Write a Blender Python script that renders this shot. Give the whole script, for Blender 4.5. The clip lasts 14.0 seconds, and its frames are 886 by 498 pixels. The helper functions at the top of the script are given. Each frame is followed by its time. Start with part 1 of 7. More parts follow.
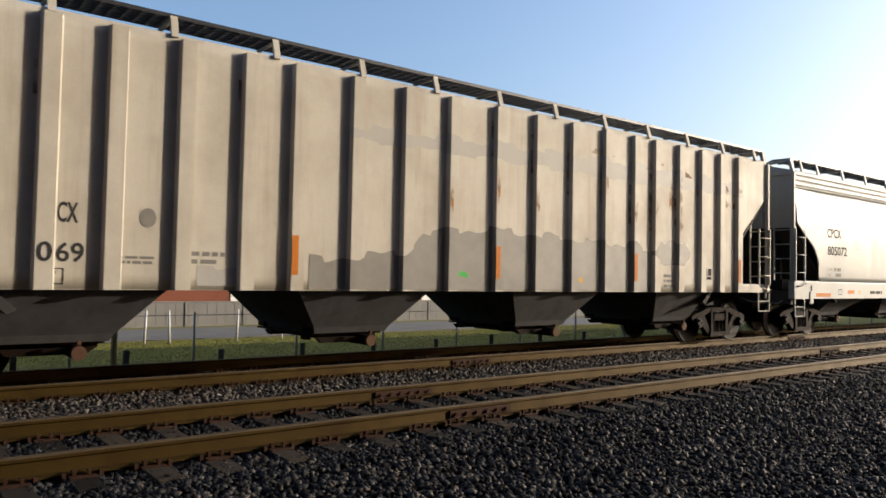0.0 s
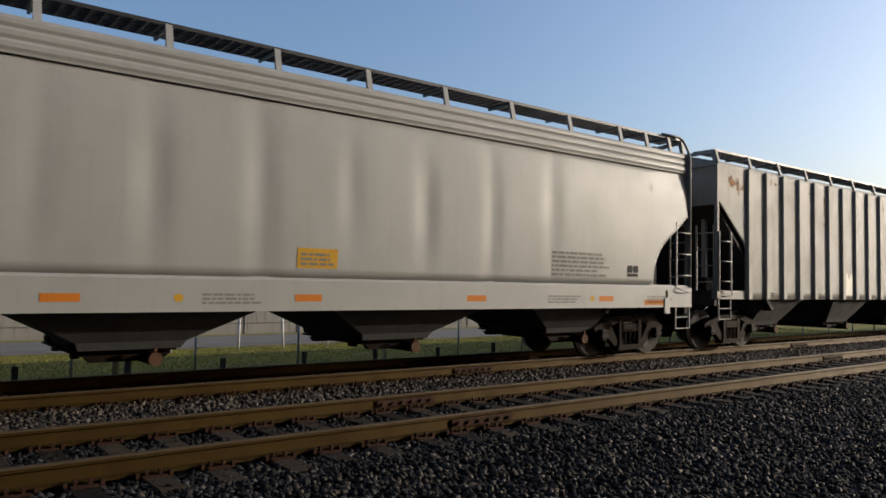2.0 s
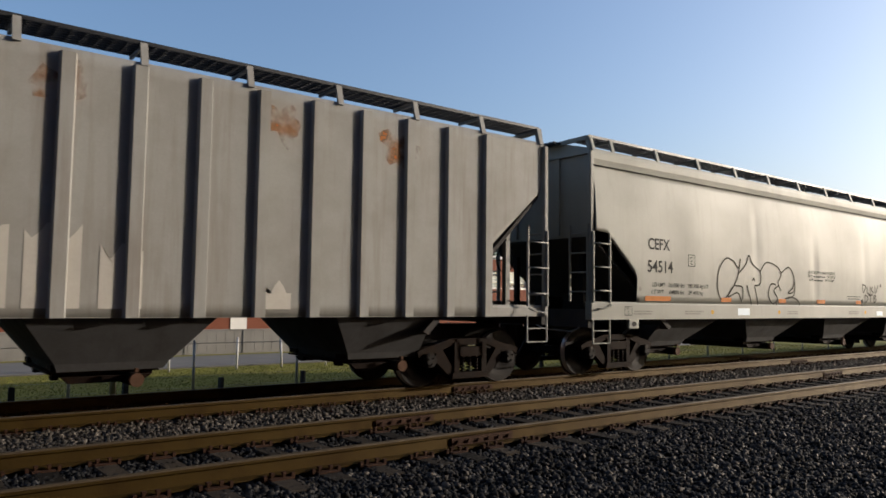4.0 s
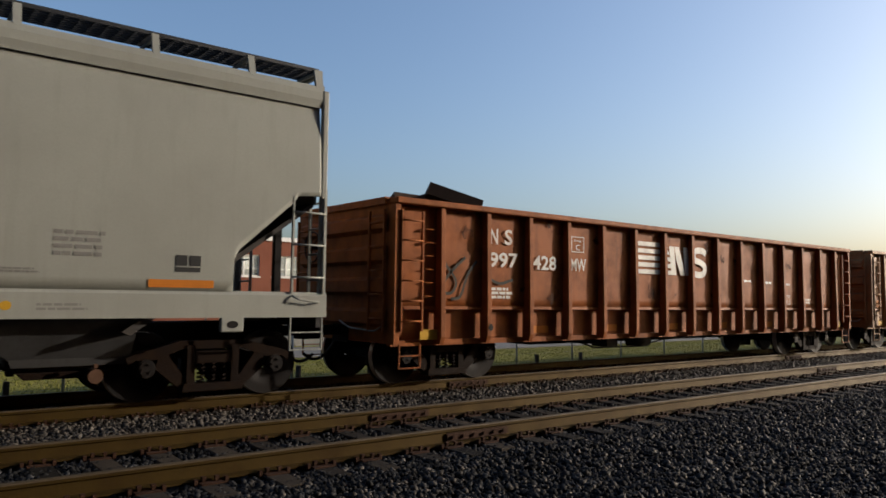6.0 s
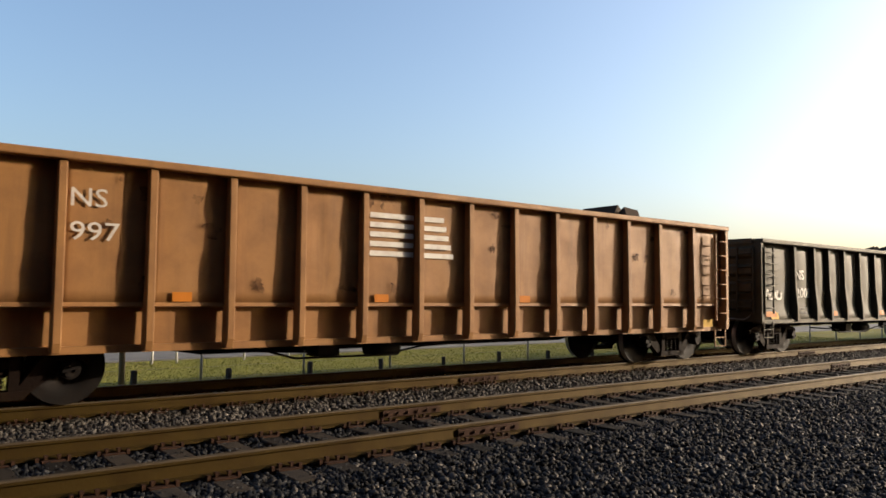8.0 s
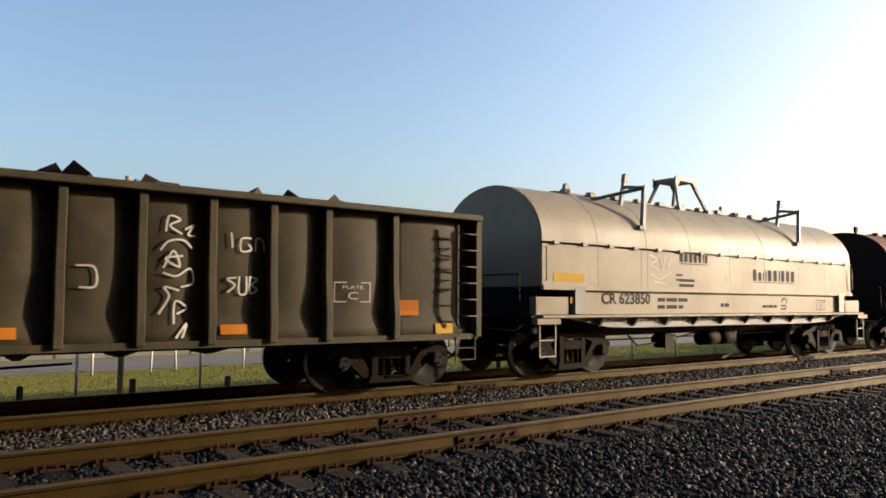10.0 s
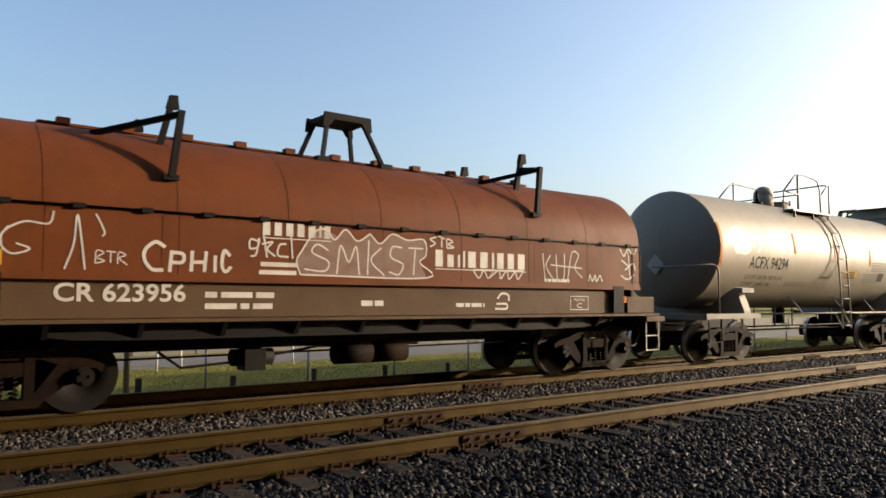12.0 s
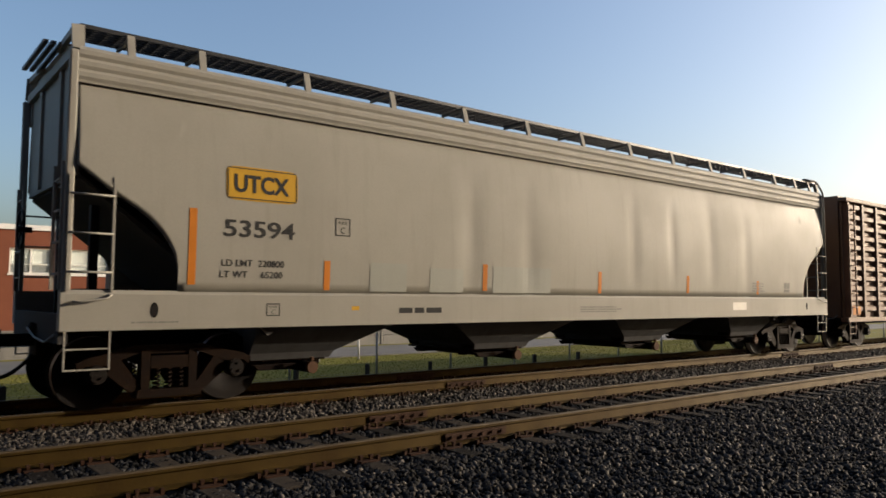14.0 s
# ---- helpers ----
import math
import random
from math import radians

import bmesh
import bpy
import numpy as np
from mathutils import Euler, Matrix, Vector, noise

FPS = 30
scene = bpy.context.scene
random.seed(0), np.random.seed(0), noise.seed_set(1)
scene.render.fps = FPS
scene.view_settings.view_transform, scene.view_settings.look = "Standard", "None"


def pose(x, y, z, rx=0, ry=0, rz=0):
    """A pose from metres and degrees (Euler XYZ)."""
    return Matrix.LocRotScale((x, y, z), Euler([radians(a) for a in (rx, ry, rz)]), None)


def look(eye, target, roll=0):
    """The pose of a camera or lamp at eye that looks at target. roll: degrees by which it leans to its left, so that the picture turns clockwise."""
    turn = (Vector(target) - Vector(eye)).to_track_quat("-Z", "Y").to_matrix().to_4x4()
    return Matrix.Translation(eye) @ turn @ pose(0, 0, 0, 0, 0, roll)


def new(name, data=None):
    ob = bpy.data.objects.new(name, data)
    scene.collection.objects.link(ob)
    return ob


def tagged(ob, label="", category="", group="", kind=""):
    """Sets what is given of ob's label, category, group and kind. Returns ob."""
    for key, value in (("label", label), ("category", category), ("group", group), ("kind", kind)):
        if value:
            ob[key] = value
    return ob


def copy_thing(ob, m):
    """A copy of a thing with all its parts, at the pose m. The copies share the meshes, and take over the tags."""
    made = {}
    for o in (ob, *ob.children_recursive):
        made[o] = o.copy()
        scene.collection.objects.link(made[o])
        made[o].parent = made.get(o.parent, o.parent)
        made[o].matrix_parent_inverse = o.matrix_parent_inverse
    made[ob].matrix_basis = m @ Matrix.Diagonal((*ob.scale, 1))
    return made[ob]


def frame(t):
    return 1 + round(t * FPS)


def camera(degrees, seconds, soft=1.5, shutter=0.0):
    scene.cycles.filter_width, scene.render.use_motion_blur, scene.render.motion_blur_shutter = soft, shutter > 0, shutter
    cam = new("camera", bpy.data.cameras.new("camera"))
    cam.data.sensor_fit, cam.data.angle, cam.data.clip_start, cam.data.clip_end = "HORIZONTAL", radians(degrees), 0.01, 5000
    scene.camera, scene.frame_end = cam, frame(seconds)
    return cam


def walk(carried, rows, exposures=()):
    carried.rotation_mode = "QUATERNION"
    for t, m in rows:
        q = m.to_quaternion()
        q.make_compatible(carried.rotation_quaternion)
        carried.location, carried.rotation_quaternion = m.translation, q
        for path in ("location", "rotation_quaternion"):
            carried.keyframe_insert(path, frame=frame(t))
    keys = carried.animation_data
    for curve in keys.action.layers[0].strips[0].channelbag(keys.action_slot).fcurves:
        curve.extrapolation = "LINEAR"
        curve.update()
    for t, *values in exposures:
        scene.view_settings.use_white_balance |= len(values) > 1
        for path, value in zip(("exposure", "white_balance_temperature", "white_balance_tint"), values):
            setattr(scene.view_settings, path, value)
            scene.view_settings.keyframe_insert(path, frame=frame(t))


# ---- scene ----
# ---- camera ----
PATH = [
    (0.0, 38.037, 2.109, 1.142),
    (0.5, 37.848, 1.861, 1.191),
    (1.0, 37.756, 1.979, 0.976),
    (1.5, 37.755, 2.425, 1.077),
    (2.0, 37.912, 2.746, 0.967),
    (2.5, 37.929, 2.940, 1.122),
    (5.0, 38.098, 4.645, 0.409),
    (5.5, 38.209, 4.433, 0.510),
    (6.0, 38.338, 3.769, 0.802),
    (6.5, 37.991, 3.376, 0.640),
    (7.0, 37.596, 3.106, 0.560),
    (9.5, 37.554, 4.052, 0.710),
    (10.0, 37.582, 3.971, 0.452),
    (10.5, 37.438, 3.788, 0.586),
    (11.0, 37.183, 3.733, 0.410),
    (11.5, 37.131, 3.852, 0.541),
    (12.0, 37.223, 3.914, 0.316),
    (12.5, 37.435, 3.990, 0.406),
    (13.0, 37.633, 3.989, 0.509),
    (13.5, 37.809, 3.868, 0.638),
    (14.0, 38.592, 3.824, 0.284),
]
H = 1.423
cam = camera(62.06, 14.0, soft=1.6, shutter=0.04)


def aim(yaw, pitch, lean):
    """Camera pose from the heading (degrees from +Y towards +X), the tilt and the lean."""
    return pose(0, 0, H, 90 + pitch, 0, -yaw) @ pose(0, 0, 0, 0, 0, lean)


walk(cam, [(t, aim(a, b, c)) for t, a, b, c in PATH], [(t, e, k, 12) for t, e, k in ((0, 0.92, 6050), (0.6, 0.74, 6050), (1.5, 0.80, 6000), (2.0, 0.44, 5900), (2.5, 0.62, 5900), (5, 0.48, 5850), (6.0, 0.48, 5900), (6.6, 0.84, 6100), (9.5, 1.13, 6550), (10.5, 1.02, 6600), (11.0, 0.58, 6550), (11.5, 0.85, 6600), (12.0, 1.12, 6600), (12.5, 1.15, 6600), (13.2, 0.82, 6500), (14, 0.66, 6350))])

# ---- sun and sky ----
SUN_AZ, SUN_EL = 113.0, 13.0
world = bpy.data.worlds.new("world")
scene.world = world
world.use_nodes = True
wn = world.node_tree.nodes
sky = wn.new("ShaderNodeTexSky")
sky.sky_type, sky.sun_disc = "NISHITA", False
sky.sun_elevation, sky.sun_rotation = radians(SUN_EL), radians(SUN_AZ)
sky.air_density, sky.dust_density, sky.ozone_density = 1.0, 4.0, 2.2
wn["Background"].inputs[1].default_value = 0.15
world.node_tree.links.new(sky.outputs[0], wn["Background"].inputs[0])
sun_data = bpy.data.lights.new("sun", "SUN")
sun_data.energy, sun_data.angle, sun_data.color = 4.2, radians(0.6), (1.0, 0.83, 0.62)
sun = new("sun", sun_data)
to_sun = Vector((math.cos(radians(SUN_EL)) * math.sin(radians(SUN_AZ)), math.cos(radians(SUN_EL)) * math.cos(radians(SUN_AZ)), math.sin(radians(SUN_EL))))
sun.matrix_basis = look(to_sun * 60, (0, 0, 0))


# ---- materials ----
def surface(name, base, rough=0.6, metal=0.0, spots=None, amount=0.4, scale=1.2, streak=None, streak_amount=0.0, bump=0.15, grain=40.0, island=0.0, random_tint=0.0, coat=0.0, spec=0.4):
    """Base colour with a slow stain, vertical streaks, grain and fine relief."""
    m = bpy.data.materials.new(name)
    m.use_nodes = True
    nt = m.node_tree
    N, L = nt.nodes, nt.links.new
    b = N["Principled BSDF"]
    b.inputs["Metallic"].default_value = metal
    b.inputs["Coat Weight"].default_value = coat
    b.inputs["Specular IOR Level"].default_value = spec
    b.inputs["Coat Roughness"].default_value = 0.25
    tc = N.new("ShaderNodeTexCoord")

    def noise_of(sc, stretch=None, detail=6.0, rough_=0.6):
        n = N.new("ShaderNodeTexNoise")
        n.inputs["Scale"].default_value, n.inputs["Detail"].default_value, n.inputs["Roughness"].default_value = sc, detail, rough_
        if stretch:
            mp = N.new("ShaderNodeMapping")
            mp.inputs["Scale"].default_value = stretch
            L(tc.outputs["Object"], mp.inputs["Vector"])
            L(mp.outputs[0], n.inputs["Vector"])
        else:
            L(tc.outputs["Object"], n.inputs["Vector"])
        return n.outputs["Fac"]

    def ramp(v, lo, hi):
        r = N.new("ShaderNodeMapRange")
        r.inputs["From Min"].default_value, r.inputs["From Max"].default_value = lo, hi
        L(v, r.inputs["Value"])
        return r.outputs[0]

    def times(v, k):
        r = N.new("ShaderNodeMath")
        r.operation = "MULTIPLY"
        r.inputs[1].default_value = k
        L(v, r.inputs[0])
        return r.outputs[0]

    def mix(fac, a, bcol, kind="MIX"):
        x = N.new("ShaderNodeMix")
        x.data_type, x.blend_type = "RGBA", kind
        L(fac, x.inputs["Factor"])
        for sock, v in ((x.inputs["A"], a), (x.inputs["B"], bcol)):
            if isinstance(v, tuple):
                sock.default_value = (*v, 1)
            else:
                L(v, sock)
        return x.outputs["Result"]

    big = noise_of(scale)
    fine = noise_of(grain, detail=4.0)
    col = mix(times(ramp(big, 0.42, 0.72), amount), tuple(base), tuple(spots or [c * 0.6 for c in base]))
    if streak:
        st = noise_of(1.0, (5.0, 5.0, 0.35), 5.0, 0.65)
        col = mix(times(ramp(st, 0.52, 0.78), streak_amount), col, tuple(streak))
    col = mix(times(ramp(fine, 0.35, 0.75), 0.25), col, tuple(c * 0.72 for c in base))
    if island or random_tint:
        if island:
            g = N.new("ShaderNodeNewGeometry").outputs["Random Per Island"]
        else:
            g = N.new("ShaderNodeObjectInfo").outputs["Random"]
        hsv = N.new("ShaderNodeHueSaturation")
        k = island or random_tint
        r = N.new("ShaderNodeMapRange")
        r.inputs["To Min"].default_value, r.inputs["To Max"].default_value = 1 - k, 1 + k
        L(g, r.inputs["Value"])
        L(r.outputs[0], hsv.inputs["Value"])
        L(col, hsv.inputs["Color"])
        col = hsv.outputs[0]
    L(col, b.inputs["Base Color"])
    rr = N.new("ShaderNodeMapRange")
    rr.inputs["To Min"].default_value, rr.inputs["To Max"].default_value = max(rough - 0.12, 0.05), min(rough + 0.15, 1)
    L(big, rr.inputs["Value"])
    L(rr.outputs[0], b.inputs["Roughness"])
    if bump:
        bp = N.new("ShaderNodeBump")
        bp.inputs["Strength"].default_value, bp.inputs["Distance"].default_value = bump, 0.01
        L(fine, bp.inputs["Height"])
        L(bp.outputs[0], b.inputs["Normal"])
    return m


RUST = (0.20, 0.075, 0.03)
M_cream = surface("cream_hopper_paint", (0.394, 0.372, 0.318), 0.62, spots=(0.250, 0.219, 0.173), amount=0.6, scale=1.1, streak=(0.197, 0.139, 0.079), streak_amount=0.4, spec=0.2)
M_lightgrey = surface("light_grey_hopper_paint", (0.240, 0.248, 0.246), 0.54, spots=(0.191, 0.197, 0.191), amount=0.6, scale=0.7, streak=(0.165, 0.167, 0.155), streak_amount=0.3, bump=0.05, spec=0.28)
M_grey = surface("weathered_grey_paint", (0.245, 0.246, 0.236), 0.62, spots=(0.170, 0.160, 0.138), amount=0.65, scale=1.0, streak=(0.105, 0.061, 0.027), streak_amount=0.4, spec=0.2)
M_tan = surface("tan_grey_hopper_paint", (0.215, 0.221, 0.198), 0.58, spots=(0.167, 0.169, 0.149), amount=0.6, scale=0.6, streak=(0.151, 0.149, 0.125), streak_amount=0.4, bump=0.05, spec=0.2)
M_tan2 = surface("pale_tan_hopper_paint", (0.229, 0.221, 0.194), 0.58, spots=(0.184, 0.176, 0.149), amount=0.6, scale=0.6, streak=(0.167, 0.156, 0.128), streak_amount=0.4, bump=0.05, spec=0.12)
M_orange = surface("rusty_orange_paint", (0.215, 0.064, 0.012), 0.62, spots=(0.082, 0.028, 0.008), amount=0.8, scale=2.4, streak=(0.055, 0.025, 0.009), streak_amount=0.65, spec=0.1)
M_brownor = surface("faded_brown_orange_paint", (0.226, 0.113, 0.039), 0.62, spots=(0.117, 0.055, 0.022), amount=0.65, scale=1.8, streak=(0.070, 0.035, 0.016), streak_amount=0.5, spec=0.2)
M_black = surface("grimy_black_paint", (0.030, 0.025, 0.013), 0.65, spots=(0.062, 0.049, 0.026), amount=0.85, scale=2.2, streak=(0.06, 0.042, 0.02), streak_amount=0.5, spec=0.2)
M_coil = surface("dirty_cream_coil_hood", (0.195, 0.168, 0.122), 0.55, spots=(0.140, 0.112, 0.074), amount=0.6, scale=0.9, streak=(0.137, 0.091, 0.051), streak_amount=0.35, spec=0.25)
M_coilgrey = surface("grey_primer_frame", (0.137, 0.140, 0.151), 0.55, spots=(0.091, 0.082, 0.073), amount=0.5)
M_oxide = surface("oxide_red_hood", (0.106, 0.030, 0.008), 0.6, spots=(0.060, 0.018, 0.006), amount=0.6, scale=1.0, streak=(0.045, 0.021, 0.006), streak_amount=0.5, spec=0.1)
M_oxidebody = surface("brown_oxide_frame", (0.070, 0.042, 0.022), 0.65, spots=(0.040, 0.024, 0.014), amount=0.6, scale=1.5, spec=0.12)
M_tank = surface("silver_grey_tank_paint", (0.215, 0.192, 0.150), 0.54, spots=(0.192, 0.175, 0.133), amount=0.5, scale=0.7, streak=(0.150, 0.118, 0.078), streak_amount=0.45, bump=0.05, spec=0.3)
M_boxcar = surface("brown_boxcar_paint", (0.135, 0.072, 0.040), 0.6, spots=(0.075, 0.038, 0.022), amount=0.6, spec=0.25)
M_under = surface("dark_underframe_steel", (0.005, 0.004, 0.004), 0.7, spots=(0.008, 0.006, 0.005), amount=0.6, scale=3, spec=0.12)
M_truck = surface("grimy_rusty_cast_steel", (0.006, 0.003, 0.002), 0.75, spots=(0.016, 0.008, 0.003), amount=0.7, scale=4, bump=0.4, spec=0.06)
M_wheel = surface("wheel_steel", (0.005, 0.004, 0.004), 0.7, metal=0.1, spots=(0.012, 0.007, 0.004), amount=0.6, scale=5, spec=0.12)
M_tread = surface("bright_wheel_tread", (0.5, 0.48, 0.45), 0.3, metal=0.9, bump=0)
M_white = surface("white_paint", (0.473, 0.460, 0.428), 0.5, spots=(0.315, 0.289, 0.252), amount=0.4)
M_letter = surface("black_lettering", (0.03, 0.03, 0.03), 0.75, bump=0, amount=0.1, spec=0.08)
M_fade = surface("faded_lettering", (0.15, 0.145, 0.135), 0.7, bump=0, amount=0.3, spec=0.1)
M_wletter = surface("white_lettering", (0.434, 0.420, 0.392), 0.6, spots=(0.280, 0.231, 0.189), amount=0.7, scale=6, bump=0)
M_amber = surface("orange_reflective_tape", (0.378, 0.126, 0.011), 0.65, bump=0, amount=0.25, scale=6, spec=0.12)
M_yellow = surface("yellow_paint", (0.378, 0.220, 0.016), 0.65, bump=0, amount=0.3, scale=5, spec=0.12)
M_red = surface("red_paint", (0.5, 0.05, 0.04), 0.5, bump=0)
M_green = surface("green_spray_paint", (0.05, 0.30, 0.06), 0.6, bump=0, amount=0.3, scale=9, spec=0.1)
M_blue = surface("pale_blue_sticker", (0.42, 0.52, 0.62), 0.5, bump=0)
M_patch = surface("repainted_patch", (0.151, 0.143, 0.126), 0.6, spots=(0.113, 0.105, 0.092), amount=0.6, scale=3, bump=0)
M_patch2 = surface("pale_repainted_patch", (0.378, 0.362, 0.326), 0.5, amount=0.3, scale=3, bump=0)
M_stainband = surface("grey_cover_paint", (0.315, 0.310, 0.285), 0.6, spots=(0.270, 0.262, 0.240), amount=0.4, scale=2, bump=0, spec=0.2)
M_rustpatch = surface("rust_stain", (0.30, 0.125, 0.035), 0.85, spots=(0.36, 0.20, 0.09), amount=0.9, scale=7, spec=0.1)
M_scuff = surface("dark_scuffed_rust", (0.045, 0.018, 0.009), 0.8, amount=0.5, scale=9, bump=0.2, spec=0.1)
M_slope = surface("dark_slope_sheet", (0.035, 0.034, 0.035), 0.8, spots=(0.06, 0.05, 0.04), amount=0.6, scale=3, spec=0.1)
M_bay = surface("dark_bay_paint", (0.050, 0.050, 0.052), 0.75, spots=(0.028, 0.026, 0.024), amount=0.6, scale=2.5, streak=(0.018, 0.016, 0.014), streak_amount=0.5, spec=0.15)
M_pipe = surface("rusty_pipe_cap", (0.075, 0.042, 0.026), 0.8, spots=(0.04, 0.02, 0.012), amount=0.6, scale=8, spec=0.1)
M_spray = surface("black_spray_paint", (0.05, 0.047, 0.04), 0.75, bump=0, amount=0.3, scale=8, spec=0.08)
M_spraygrey = surface("grey_spray_paint", (0.33, 0.31, 0.29), 0.6, bump=0, amount=0.4, scale=8)
M_sprayfill = surface("thin_grey_spray_fill", (0.17, 0.115, 0.095), 0.7, spots=(0.12, 0.06, 0.04), amount=0.7, scale=5, bump=0, spec=0.1)
M_spraywhite = surface("white_spray_paint", (0.420, 0.399, 0.364), 0.6, bump=0, amount=0.5, scale=8)
M_grate = surface("galvanised_grating", (0.030, 0.032, 0.036), 0.5, metal=0.5, amount=0.4)
M_railside = surface("rusty_rail", (0.044, 0.028, 0.007), 0.66, metal=0.6, spots=(0.024, 0.012, 0.004), amount=0.6, scale=3, bump=0.3, spec=0.08)
M_railtop = surface("worn_rail_head", (0.045, 0.031, 0.014), 0.7, metal=0.1, spots=(0.029, 0.017, 0.007), amount=0.5, scale=3, bump=0.1, spec=0.25)
M_tie = surface("weathered_timber_tie", (0.022, 0.017, 0.012), 0.85, spots=(0.010, 0.008, 0.006), amount=0.7, scale=4, bump=0.6, grain=60, random_tint=0.75, spec=0.12)
M_plate = surface("rusty_tie_plate", (0.032, 0.014, 0.007), 0.8, amount=0.5, scale=8, bump=0.4, spec=0.12)
M_stone = surface("grey_ballast_stone", (0.0195, 0.0195, 0.020), 0.7, spots=(0.009, 0.009, 0.009), amount=0.6, scale=5, bump=0.3, island=0.9, spec=0.05)
M_stone2 = surface("brown_ballast_stone", (0.048, 0.043, 0.037), 0.65, spots=(0.027, 0.019, 0.014), amount=0.6, scale=5, bump=0.3, island=0.8, spec=0.12)
M_ballast = surface("ballast_bed", (0.010, 0.009, 0.009), 0.9, spots=(0.005, 0.005, 0.005), amount=0.7, scale=22, bump=1.0, grain=30, spec=0.12)
M_grass = surface("mown_grass_ground", (0.140, 0.132, 0.026), 0.95, spots=(0.170, 0.130, 0.040), amount=0.7, scale=0.5, bump=1.0, grain=25, spec=0.08)
M_blade = surface("grass_blades", (0.140, 0.138, 0.026), 0.85, spots=(0.150, 0.135, 0.035), amount=0.6, scale=0.6, bump=0, island=0.15, spec=0.08)
M_road = surface("pale_asphalt_road", (0.105, 0.098, 0.086), 0.85, amount=0.3, scale=1.0, bump=0.2)
M_concrete = surface("pale_concrete_wall", (0.174, 0.167, 0.150), 0.85, spots=(0.132, 0.126, 0.111), amount=0.5, scale=0.7, streak=(0.115, 0.108, 0.094), streak_amount=0.5)
M_brick = surface("orange_red_brick", (0.149, 0.043, 0.018), 0.85, spots=(0.108, 0.032, 0.016), amount=0.5, scale=0.7, bump=0.3, grain=18)
M_cornice = surface("white_cornice_metal", (0.62, 0.60, 0.57), 0.6, amount=0.25)
M_frame = surface("white_window_frame", (0.60, 0.58, 0.54), 0.5, amount=0.2, bump=0)
M_blind = surface("drawn_window_blind", (0.42, 0.42, 0.38), 0.7, amount=0.3, scale=2, bump=0)
M_pole = surface("weathered_pole_timber", (0.26, 0.20, 0.14), 0.8, amount=0.5, scale=3, bump=0.4)
M_stub = surface("tarred_post", (0.04, 0.035, 0.03), 0.8, spec=0.12)
M_galv = surface("dull_galvanised_steel", (0.22, 0.21, 0.19), 0.55, metal=0.4, amount=0.4, scale=4)
M_leaf = surface("tree_leaves", (0.06, 0.085, 0.03), 0.7, island=0.4, bump=0)
M_bark = surface("tree_bark", (0.10, 0.075, 0.05), 0.9, bump=0.5)
M_rubber = surface("black_rubber_hose", (0.025, 0.024, 0.023), 0.6, bump=0.1, spec=0.12)
M_load = surface("rusty_scrap_steel", (0.041, 0.025, 0.016), 0.8, spots=(0.023, 0.016, 0.011), amount=0.6, scale=4, bump=0.5, spec=0.12)



def broken_up(m, scale, lo, hi):
    """Lets a painted stain break up at its edges."""
    N, L = m.node_tree.nodes, m.node_tree.links.new
    tc, n, r = N.new("ShaderNodeTexCoord"), N.new("ShaderNodeTexNoise"), N.new("ShaderNodeMapRange")
    n.inputs["Scale"].default_value, n.inputs["Detail"].default_value = scale, 6
    r.inputs["From Min"].default_value, r.inputs["From Max"].default_value = lo, hi
    L(tc.outputs["Object"], n.inputs["Vector"])
    L(n.outputs["Fac"], r.inputs["Value"])
    L(r.outputs[0], N["Principled BSDF"].inputs["Alpha"])


broken_up(M_rustpatch, 4.0, 0.40, 0.75)
broken_up(M_scuff, 6.0, 0.38, 0.72)
broken_up(M_wletter, 9.0, 0.10, 0.34)


def glass_material():
    m = bpy.data.materials.new("window_glass")
    m.use_nodes = True
    b = m.node_tree.nodes["Principled BSDF"]
    b.inputs["Base Color"].default_value = (0.9, 0.95, 0.95, 1)
    b.inputs["Roughness"].default_value = 0.05
    b.inputs["Transmission Weight"].default_value = 0.9
    return m


M_glass = glass_material()

# ---- building blocks ----
def bx(bm, x0, x1, y0, y1, z0, z1):
    v = [bm.verts.new((x, y, z)) for x in (x0, x1) for y in (y0, y1) for z in (z0, z1)]
    for f in ((0, 1, 3, 2), (4, 6, 7, 5), (0, 4, 5, 1), (2, 3, 7, 6), (0, 2, 6, 4), (1, 5, 7, 3)):
        bm.faces.new([v[i] for i in f])


def cyl(bm, p0, p1, r, n=10, r2=None, caps=True):
    p0, p1 = Vector(p0), Vector(p1)
    d = (p1 - p0).normalized()
    a = d.orthogonal().normalized()
    b = d.cross(a)
    r2 = r if r2 is None else r2
    r0 = [bm.verts.new(p0 + (a * math.cos(k * math.tau / n) + b * math.sin(k * math.tau / n)) * r) for k in range(n)]
    r1 = [bm.verts.new(p1 + (a * math.cos(k * math.tau / n) + b * math.sin(k * math.tau / n)) * r2) for k in range(n)]
    for k in range(n):
        f = bm.faces.new((r0[k], r0[(k + 1) % n], r1[(k + 1) % n], r1[k]))
        f.smooth = n > 6
    if caps:
        bm.faces.new(r0[::-1])
        bm.faces.new(r1)


